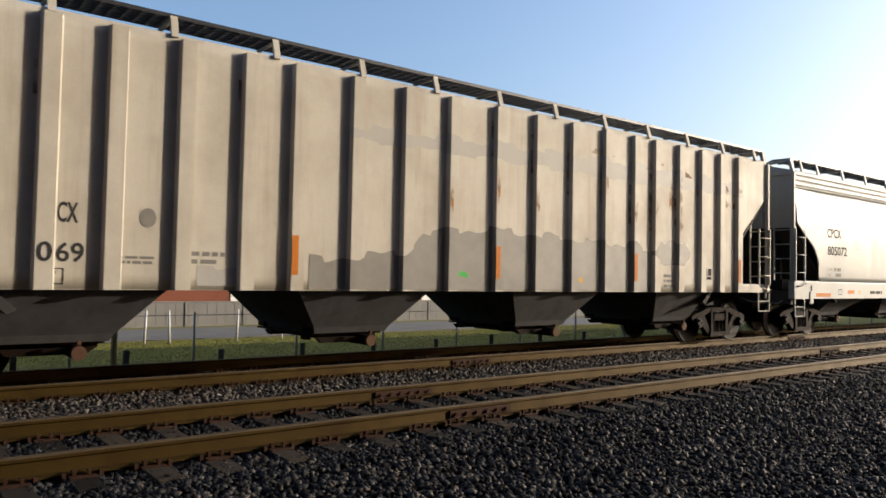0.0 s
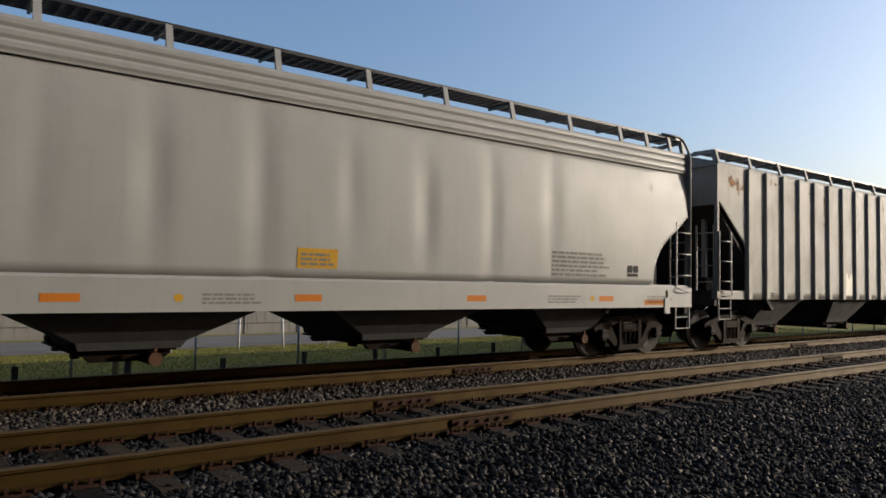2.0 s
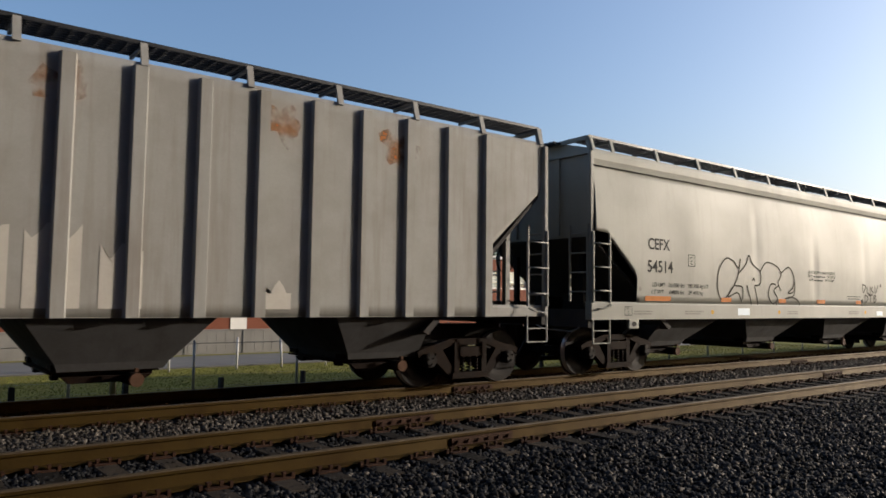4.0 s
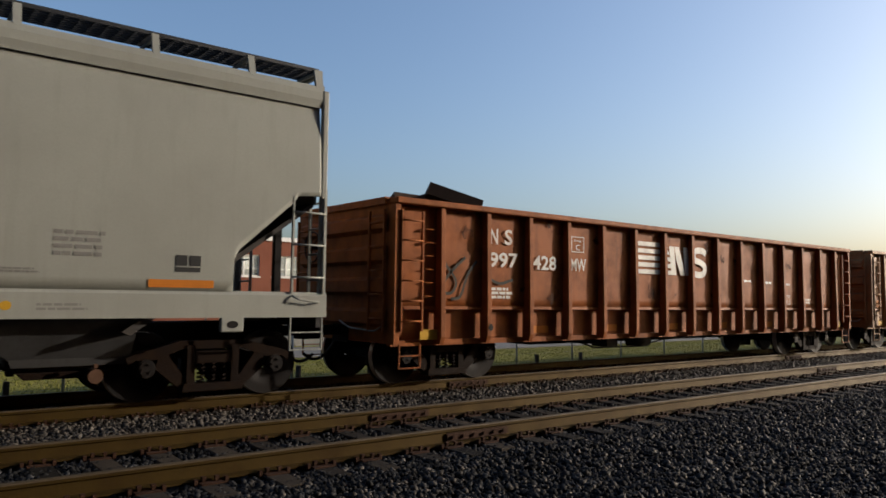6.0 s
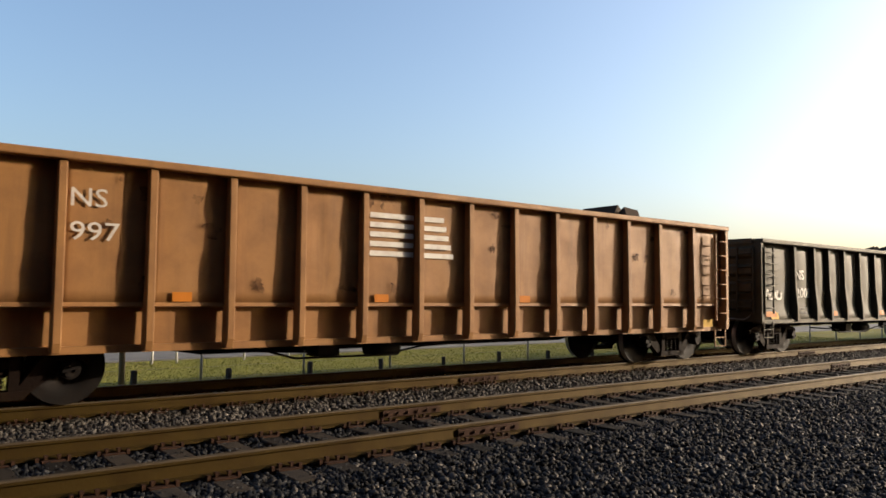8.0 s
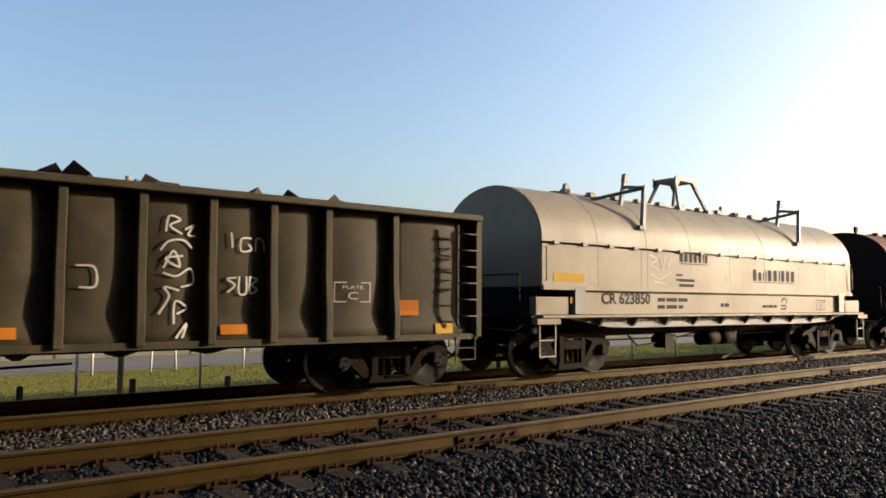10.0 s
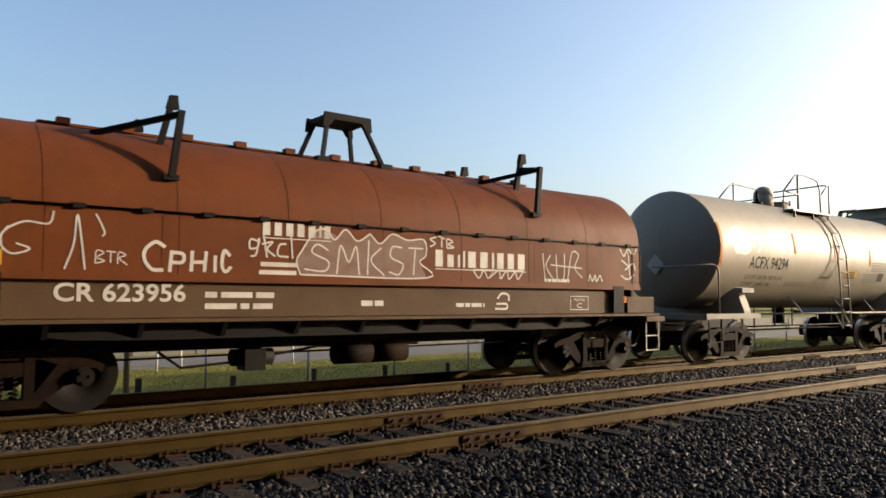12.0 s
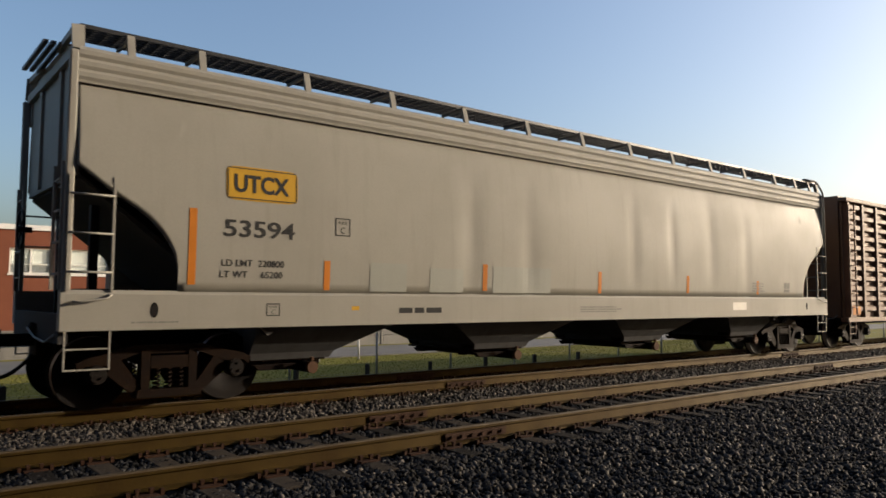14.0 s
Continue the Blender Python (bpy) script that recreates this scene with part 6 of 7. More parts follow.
# ---- tank car ----
def tank_car(u):
    L, R, ZC = 11.86, 1.42, 2.66
    root = thing("tank_car", "silver-grey tank car with ladder, platform and handrails", "freight car", "cars of the freight train")
    X0, X1 = 0.78, 11.25
    bm = bmesh.new()
    n = 64
    prof = [(X0 - 0.46, 0.02), (X0 - 0.44, 0.4), (X0 - 0.37, 0.8), (X0 - 0.24, 1.15), (X0 - 0.08, 1.36), (X0, R)]
    xs = [(x, r) for x, r in prof] + [(X0 + (X1 - X0) * k / 12, R) for k in range(1, 12)] + [(X0 + X1 - x, r) for x, r in prof[::-1]]
    rings = [[bm.verts.new((x, r * math.cos(k * math.tau / n), ZC + r * math.sin(k * math.tau / n))) for k in range(n)] for x, r in xs]
    rim0 = [bm.verts.new(v.co) for v in rings[5]]
    rim1 = [bm.verts.new(v.co) for v in rings[-6]]
    pairs = list(zip(rings, rings[1:]))
    for i, (a, b) in enumerate(pairs):
        if i == 5:
            a = rim0
        if i == len(pairs) - 6:
            b = rim1
        for k in range(n):
            bm.faces.new((a[k], a[(k + 1) % n], b[(k + 1) % n], b[k])).smooth = True
    bm.faces.new(rings[0])
    bm.faces.new(rings[-1])
    part("tank_shell", bm, M_tank, root)

    def on(x, a, grow=0.0):
        return (x, -(R + grow) * math.cos(a), ZC + (R + grow) * math.sin(a))

    def band(name, x0, x1, a0, a1, grow, material, label="", steps=14):
        bm = bmesh.new()
        va = [[bm.verts.new(on(x, a0 + (a1 - a0) * k / steps, grow)) for k in range(steps + 1)] for x in (x0, x1)]
        for k in range(steps):
            bm.faces.new((va[0][k], va[0][k + 1], va[1][k + 1], va[1][k])).smooth = True
        return part(name, bm, material, root, label)

    for x in (2.85, 6.15, 7.5, 9.0):
        band("weld_seam", x - 0.009, x + 0.009, -1.2, 1.45, 0.009, M_patch, "", 40)
    for x, a0, a1 in ((X0 + 0.02, -0.35, 0.42), (4.12, -0.02, 0.36), (6.28, -0.06, 0.3), (8.42, -0.15, 0.2), (X1 - 0.12, -0.45, 0.30)):
        band("reflective_tape", x, x + 0.09, a0, a1, 0.010, M_amber, "orange reflective tape", 12)
    # writing wrapped on the shell
    def wrap(ob):
        me = ob.data
        c = np.empty(len(me.vertices) * 3)
        me.vertices.foreach_get("co", c)
        c = c.reshape(-1, 3)
        a = (c[:, 2] - ZC) / R
        out = np.stack([c[:, 0], -(R + 0.006) * np.cos(a), ZC + (R + 0.006) * np.sin(a)], 1)
        me.vertices.foreach_set("co", out.ravel())
        me.update()
        return ob
    wrap(lettering("car_number", "ACFX 94294", root, 2.08, 3.86, 2.20, 2.50, 0, M_letter, 0.01))
    wrap(lettering("lettering", "LD LMT  201400  LBS", root, 2.05, 3.3, 1.93, 2.03, 0, M_letter))
    wrap(lettering("lettering", "LT WT    61600  LBS", root, 2.05, 3.3, 1.74, 1.84, 0, M_letter))
    wrap(bars("small_stencil", root, 3.35, 3.75, 1.93, 2.03, 0, 1, M_fade, 201, 0.1))
    wrap(bars("small_stencil", root, 2.05, 2.7, 1.60, 1.66, 0, 1, M_fade, 202, 0.1))
    wrap(bars("small_stencil", root, 4.0, 5.2, 1.76, 1.90, 0, 3, M_fade, 203))
    wrap(bars("small_stencil", root, 8.6, 10.1, 2.30, 2.60, 0, 4, M_fade, 204))
    wrap(bars("small_stencil", root, 8.2, 9.2, 1.95, 2.25, 0, 4, M_fade, 205))
    wrap(bars("small_stencil", root, 10.3, 11.1, 2.0, 2.35, 0, 5, M_patch, 206))
    wrap(decal("sign_plate", quad(9.85, 10.35, 2.55, 2.9), 0, M_patch2, root, "white painted sign with black words"))
    for k, w in enumerate(("SODIUM", "HYDROXIDE", "SOLUTION")):
        z = 2.80 - k * 0.115
        o = wrap(lettering("lettering", w, root, 9.87, 10.33, z - 0.02, z + 0.075, 0, M_letter, 0.02))
        o.location.y = -0.003
    wrap(decal("warning_sticker", quad(6.95, 7.75, 2.05, 2.30), 0, M_yellow, root, "yellow warning sticker"))
    bar = wrap(bars("small_stencil", root, 7.0, 7.7, 2.06, 2.28, 0, 3, M_letter, 207, 0.4))
    bar.location.y = -0.003
    wrap(decal("white_square", quad(9.1, 9.45, 2.0, 2.25), 0, M_letter, root))
    wrap(decal("pale_paint_patch", blob(1.6, 2.85, 0.5, 0.32, 5), 0, M_patch2, root, "pale patch of cover paint"))
    wrap(decal("pale_paint_patch", blob(8.0, 3.05, 0.45, 0.30, 8), 0, M_patch2, root, "pale patch of cover paint"))
    bm = bmesh.new()
    stroke(bm, [(2.0, 3.0), (2.3, 3.0), (2.5, 2.75), (2.4, 2.6)], 0.07, 0)
    wrap(part("paint_smear", bm, M_patch2, root))
    bm = bmesh.new()
    stroke(bm, [(8.5, 3.15), (8.8, 3.1), (8.95, 2.85), (8.85, 2.7)], 0.07, 0)
    wrap(part("paint_smear", bm, M_patch2, root))
    # stub frame, saddles, end decks
    for m in (0, 1):
        def fx(x):
            return L - x if m else x
        a, b = sorted((fx(-0.02), fx(3.0)))
        bm = bmesh.new()
        bx(bm, a, b, -0.32, 0.32, 0.72, 1.06)
        part("draft_sill", bm, M_under, root)
        a, b = sorted((fx(0.0), fx(2.2)))
        bm = bmesh.new()
        for sg in (-1, 1):
            bx(bm, a, b, min(sg * 1.50, sg * 1.56), max(sg * 1.50, sg * 1.56), 1.02, 1.14)
        prism(bm, [(fx(0.0), -1.55), (fx(0.15), -1.55), (fx(0.15), 1.55), (fx(0.0), 1.55)], "z", 1.0, 1.13)
        part("end_frame", bm, M_tan2, root)
        a, b = sorted((fx(0.16), fx(0.75)))
        box_part("end_deck", (a, b, -1.49, 1.49, 1.05, 1.10), M_grate, root)
        bm = bmesh.new()
        cx = fx(1.75)
        prism(bm, [(-1.49, 1.02), (-1.49, 1.20), (-1.28, 1.75), (-1.05, 1.62), (-0.6, 1.30), (0.6, 1.30), (1.05, 1.62), (1.28, 1.75), (1.49, 1.20), (1.49, 1.02)], "x", cx - 0.14, cx + 0.14)
        part("saddle", bm, M_tan2, root)
        for sg in (-1, 1):
            bm = bmesh.new()
            prism(bm, [(sg * 1.36, 1.60), (sg * 1.52, 1.62), (sg * 1.52, 1.72), (sg * 1.36, 1.74)], "x", cx - 0.25, cx + 0.25)
            part("saddle_pad", bm, M_tan2, root)
            bm = bmesh.new()
            arc_rod(bm, [(fx(0.55), sg * 1.52, 1.14), (fx(0.55), sg * 1.52, 2.25), (fx(-0.05), sg * 1.35, 2.2), (fx(-0.08), sg * 0.2, 2.2)], 0.022)
            part("end_handrail", bm, M_tan2, root)
            a, b = sorted((fx(0.12), fx(0.62)))
            stirrup(root, a, b, sg * 1.54, 0.5, 1.02, M_under)
    for sg in (-1, 1):
        bm = bmesh.new()
        rod(bm, [(1.9, sg * 1.53, 1.12), (L - 1.9, sg * 1.53, 1.12)], 0.022)
        for x in (4.0, 6.3, 8.1):
            rod(bm, [(x + 0.25, sg * 1.53, 1.12), (x, sg * 1.30, 1.55)], 0.02)
        part("side_handrail", bm, M_tan2, root)
        bm = bmesh.new()
        for dx in (0.0, 0.48):
            pts = [(6.25 + dx, sg * 1.60, 0.70), (6.25 + dx, sg * 1.56, 1.9), (6.25 + dx, sg * 1.52, 2.7), (6.25 + dx, sg * 1.36, 3.3), (6.25 + dx, sg * 1.02, 3.80)]
            rod(bm, pts, 0.022)
        for k in range(9):
            z = 0.78 + k * 0.36
            y = np.interp(z, (0.7, 1.9, 2.7, 3.3, 3.8), (1.60, 1.56, 1.52, 1.36, 1.02))
            rod(bm, [(6.25, sg * y, z), (6.73, sg * y, z)], 0.016)
        rod(bm, [(6.25, sg * 1.60, 0.70), (5.95, sg * 1.54, 1.10)], 0.02)
        rod(bm, [(6.73, sg * 1.60, 0.70), (6.45, sg * 1.54, 1.10)], 0.02)
        part("side_ladder", bm, M_tan2, root)
    # top platform with rails and fittings
    bm = bmesh.new()
    for sg in (-1, 1):
        bx(bm, 4.9, 7.0, sg * 0.75 - 0.28, sg * 0.75 + 0.28, 3.84, 3.89)
        for x in (5.0, 6.0, 6.9):
            rod(bm, [(x, sg * 1.0, 3.84), (x, sg * 0.98, 3.62)], 0.03)
    part("top_platform", bm, M_grate, root)
    bm = bmesh.new()
    ring = [(4.55, -0.95, 4.35), (5.2, -0.95, 4.85), (5.6, -0.95, 4.88), (6.5, -0.95, 4.80), (6.55, -0.95, 3.9)]
    arc_rod(bm, ring, 0.022)
    rod(bm, [(4.55, -0.95, 4.35), (4.55, -0.95, 3.75)], 0.018)
    rod(bm, [(5.3, -0.95, 4.86), (5.3, -0.95, 3.86)], 0.03)
    rod(bm, [(4.55, -0.95, 4.35), (5.3, -0.95, 4.30)], 0.018)
    arc_rod(bm, [(4.55, 0.95, 4.35), (5.2, 0.95, 4.85), (6.5, 0.95, 4.80), (7.1, 0.95, 4.72), (7.1, 0.95, 3.75)], 0.022)
    rod(bm, [(5.3, 0.95, 4.86), (5.3, 0.95, 3.86)], 0.025)
    rod(bm, [(5.3, -0.95, 4.30), (5.3, 0.95, 4.30)], 0.018)
    arc_rod(bm, [(6.55, -0.95, 4.4), (7.05, -0.95, 4.75), (7.1, 0.95, 4.72)], 0.022)
    rod(bm, [(7.05, -0.95, 4.72), (7.05, -0.95, 3.75)], 0.022)
    part("platform_handrail", bm, M_galv, root)
    bm = bmesh.new()
    cyl(bm, (5.05, -0.1, 3.95), (5.05, -0.1, 4.35), 0.26, 20)
    bmesh.ops.create_uvsphere(bm, u_segments=20, v_segments=10, radius=0.26, matrix=pose(5.05, -0.1, 4.35))
    part("valve_dome", bm, M_tank, root)
    bm = bmesh.new()
    cyl(bm, (4.55, -0.2, 4.0), (4.55, -0.2, 4.12), 0.14, 14)
    cyl(bm, (4.55, -0.2, 4.12), (4.55, -0.2, 4.42), 0.05, 10, 0.03)
    part("safety_valve", bm, M_under, root)
    bm = bmesh.new()
    cyl(bm, (5.9, 0, 3.98), (5.9, 0, 4.18), 0.32, 20)
    cyl(bm, (5.9, 0, 4.18), (5.9, 0, 4.22), 0.35, 20)
    for k in range(6):
        a = k * math.tau / 6
        cyl(bm, (5.9 + 0.36 * math.cos(a), 0.36 * math.sin(a), 4.12), (5.9 + 0.36 * math.cos(a), 0.36 * math.sin(a), 4.27), 0.03, 6)
    part("manway", bm, M_tan2, root)
    bm = bmesh.new()
    cyl(bm, (10.25, -1.30, 1.30), (11.15, -1.30, 1.30), 0.17, 16)
    for x in (10.5, 10.9):
        cyl(bm, (x, -1.30, 1.30), (x + 0.06, -1.30, 1.30), 0.18, 16)
    part("air_reservoir", bm, M_tan2, root)
    bm = bmesh.new()
    bx(bm, 11.2, 11.35, -1.0, -0.85, 1.1, 1.9)
    bx(bm, 11.15, 11.4, -1.15, -0.75, 1.6, 1.95)
    part("brake_stand", bm, M_under, root)
    brake_wheel(root, L - 0.15, -0.95, 1.95)
    bm = bmesh.new()
    for x in (3.4, 4.4, 5.3, 7.5, 8.3):
        rod(bm, [(x, -0.7, 1.25), (x, -0.7, 0.75)], 0.02)
    rod(bm, [(2.5, -0.7, 0.78), (9.5, -0.7, 0.78)], 0.02)
    rod(bm, [(2.5, -0.5, 0.68), (9.5, -0.5, 0.68)], 0.025)
    part("brake_gear", bm, M_under, root)
    bm = bmesh.new()
    cyl(bm, (5.9, 0, 1.3), (5.9, 0, 0.8), 0.16, 12)
    part("bottom_outlet", bm, M_under, root)
    decal_mesh = bmesh.new()
    z0 = 2.28
    decal_mesh.faces.new([decal_mesh.verts.new((X0 - 0.47, y, z)) for y, z in ((-0.25, z0), (0, z0 - 0.25), (0.25, z0), (0, z0 + 0.25))])
    part("placard", decal_mesh, M_patch2, root, "white diamond placard")
    truck(root, 1.63)
    truck(root, L - 1.63)
    ends(root, L)
    return rolling(root, u)


t10 = tank_car(158.96)


# ---- last car: brown boxcar with pressed posts ----
def ribbed_car(u):
    L, z0, z1 = 17.2, 0.92, 4.42
    root = thing("boxcar", "brown ribbed freight car with pressed side panels", "freight car", "cars of the freight train")
    ribs = {}
    for sg in (-1, 1):
        bm = bmesh.new()
        prism(bm, [(sg * 1.452, 0), (sg * 1.54, 0.05), (sg * 1.54, 0.16), (sg * 1.452, 0.21)], "x", 0, 0.74)
        ribs[sg] = mesh_of("pressed_rib", bm, M_boxcar)
    for sg in (-1, 1):
        box_part("side_wall", (0.05, L - 0.05, *sorted((sg * 1.40, sg * 1.45)), z0, z1), M_boxcar, root)
        for k in range(18):
            x = 0.25 + k * 0.98
            bm = bmesh.new()
            prism(bm, [(x - 0.1, sg * 1.44), (x - 0.06, sg * 1.58), (x + 0.06, sg * 1.58), (x + 0.1, sg * 1.44)], "z", z0, z1 - 0.05)
            part("side_post", bm, M_boxcar, root)
            if k < 17:
                for q in range(11):
                    o = part("pressed_rib", ribs[sg], None, root)
                    o.location = (x + 0.12, 0, z0 + 0.15 + q * 0.30)
        box_part("top_chord", (0, L, *sorted((sg * 1.38, sg * 1.62)), z1 - 0.12, z1), M_boxcar, root, bev=0.02)
        box_part("side_sill", (0, L, *sorted((sg * 1.38, sg * 1.60)), z0 - 0.12, z0), M_boxcar, root)
        decal("reflective_tape", quad(0.42, 0.95, 1.0, 1.25), sg * 1.545, M_amber, root)
        ladder(root, 0.1, 0.5, sg * 1.63, z0 + 0.1, z1 - 0.2, 8, M_boxcar)
        stirrup(root, 0.1, 0.5, sg * 1.58, 0.45, z0 - 0.1, M_boxcar)
    for x in (0.0, L - 0.06):
        box_part("end_wall", (x, x + 0.06, -1.38, 1.38, z0, z1), M_boxcar, root)
    box_part("roof", (0.05, L - 0.05, -1.37, 1.37, z1 - 0.06, z1 + 0.06), M_boxcar, root)
    box_part("floor", (0.1, L - 0.1, -1.36, 1.36, z0 - 0.05, z0 + 0.05), M_under, root)
    box_part("center_sill", (0.3, L - 0.3, -0.3, 0.3, 0.65, z0 - 0.051), M_under, root)
    truck(root, 1.6)
    truck(root, L - 1.6)
    ends(root, L)
    return rolling(root, u)


c12 = ribbed_car(192.4)


# ---- ground ----
NEAR_Y = TRACK_Y - 0.7525 - 2.30 - 0.7525     # centre of the near track
TRACKS = (NEAR_Y, TRACK_Y)
GROUND = -0.75


def bed_height(y):
    """Height of the bed across the tracks."""
    pts = [(-600, -0.60), (-8, -0.45), (3.5, -0.36), (NEAR_Y - 2.2, -0.30), (NEAR_Y - 1.45, -0.245), (TRACK_Y + 1.6, -0.235), (TRACK_Y + 2.3, -0.30), (TRACK_Y + 3.5, GROUND), (1600, GROUND - 0.02)]
    return float(np.interp(y, [p[0] for p in pts], [p[1] for p in pts]))


def strip(ys, xs, dz=0.0):
    bm = bmesh.new()
    prev = None
    for x in xs:
        cur = [bm.verts.new((x, y, bed_height(y) + dz)) for y in ys]
        if prev:
            for k in range(len(ys) - 1):
                bm.faces.new((prev[k], cur[k], cur[k + 1], prev[k + 1]))
        prev = cur
    return bm


ground_ys = [-1500, -300, -60, -8, 0, 3.5, NEAR_Y - 2.2, NEAR_Y - 1.45, TRACK_Y + 1.6, TRACK_Y + 2.3, TRACK_Y + 3.5, 40, 120, 400, 1600]
ground = structure("ground", strip(ground_ys, [-1600, -300, -60, 0, 60, 300, 1600], -0.02), M_grass, "grassy ground that reaches the horizon")
ballast = structure("ballast_bed", strip([-7.9, 0, 3.5, NEAR_Y - 2.2, NEAR_Y - 1.45, TRACK_Y + 1.6, TRACK_Y + 2.3, TRACK_Y + 3.45], [-120, -20, 0, 20, 60, 150, 320], 0.0), M_ballast, "dark grey crushed stone ballast bed")

# road and verge behind
bm = bmesh.new()
bx(bm, -300, 420, 23.6, 28.0, GROUND - 0.1, GROUND + 0.02)
structure("road", bm, M_road, "pale asphalt road beyond the fence")


# ---- tracks ----
def rail_profile(y, z=0.0):
    return [(y + a, z + b) for a, b in ((-0.075, -0.178), (0.075, -0.178), (0.075, -0.166), (0.012, -0.146), (0.009, -0.05), (0.034, -0.038), (0.036, -0.012), (0.028, 0.0), (-0.028, 0.0), (-0.036, -0.012), (-0.034, -0.038), (-0.009, -0.05), (-0.012, -0.146), (-0.075, -0.166))]


rnd = random.Random(11)
tie_bm = bmesh.new()
bx(tie_bm, -0.11, 0.11, -1.28, 1.28, -0.36, -0.185)
bmesh.ops.bevel(tie_bm, geom=list(tie_bm.edges), offset=0.012, segments=1, affect="EDGES")
ME_TIE = mesh_of("tie", tie_bm, M_tie)


def plate_mesh():
    bm = bmesh.new()
    for s in (-1, 1):
        y = s * 0.7525
        bx(bm, -0.10, 0.10, y - 0.17, y + 0.17, -0.19, -0.176)
        for dx, dy in ((-0.06, -0.09), (0.06, 0.09), (0.05, -0.10), (-0.05, 0.10)):
            bx(bm, dx - 0.012, dx + 0.012, y + dy - 0.012, y + dy + 0.012, -0.18, -0.135)
            bx(bm, dx - 0.018, dx + 0.018, y + dy - 0.022, y + dy + 0.022, -0.15, -0.13)
        # rail anchors either side of the tie
        for dx in (-0.135, 0.135):
            bx(bm, dx - 0.012, dx + 0.012, y - 0.10, y + 0.10, -0.205, -0.16)
            bx(bm, dx - 0.015, dx + 0.015, y - 0.125, y - 0.085, -0.20, -0.145)
    return mesh_of("tie_plate", bm, M_plate)


ME_PLATE = plate_mesh()
for n, ty in enumerate(TRACKS):
    track = new("track")
    track.location = (0, ty, 0)
    tagged(track, "weathered railway track with rusty rails on timber ties", "railway track", kind="structure")
    for s in (-1, 1):
        bm = bmesh.new()
        prism(bm, rail_profile(s * 0.7525), "x", -150, 330)
        for f in bm.faces:
            if abs(f.calc_center_median().z) < 0.004 or (f.calc_center_median().z > -0.008):
                f.material_index = 1
        part("rail", mesh_of("rail", bm, [M_railside, M_railtop]), None, track, "rusty rail with a worn bright head")
    for k in range(150):
        x = -6 + k * 0.53 + rnd.uniform(-0.04, 0.04)
        t = part("tie", ME_TIE, None, track)
        t.location, t.rotation_euler = (x, rnd.uniform(-0.07, 0.07), rnd.uniform(-0.008, 0.0)), (0, 0, radians(rnd.uniform(-1.2, 1.2)))
        if x < 45:
            p = part("tie_plate", ME_PLATE, None, track)
            p.location = (x, 0, 0)
    bm = bmesh.new()
    for k in range(380):
        x = -6 + (150 + k) * 0.53
        bx(bm, x - 0.11, x + 0.11, -1.28, 1.28, -0.36, -0.185)
    far = part("distant_ties", bm, M_tie, track)
    far["kind"] = "stuff"
    for k in range(6):
        x0 = 5.55 + 11.9 * (k - 1) + 3.1 * n
        for s in (-1, 1):
            bm = bmesh.new()
            for side in (-1, 1):
                ya, yb = sorted((s * 0.7525 + side * 0.012, s * 0.7525 + side * 0.034))
                bx(bm, x0 - 0.45, x0 + 0.45, ya, yb, -0.14, -0.055)
                for q in range(6):
                    xq = x0 - 0.375 + q * 0.15
                    cyl(bm, (xq, s * 0.7525 + side * 0.034, -0.1), (xq, s * 0.7525 + side * 0.058, -0.1), 0.02, 6)
            part("joint_bar", bm, M_plate, track)


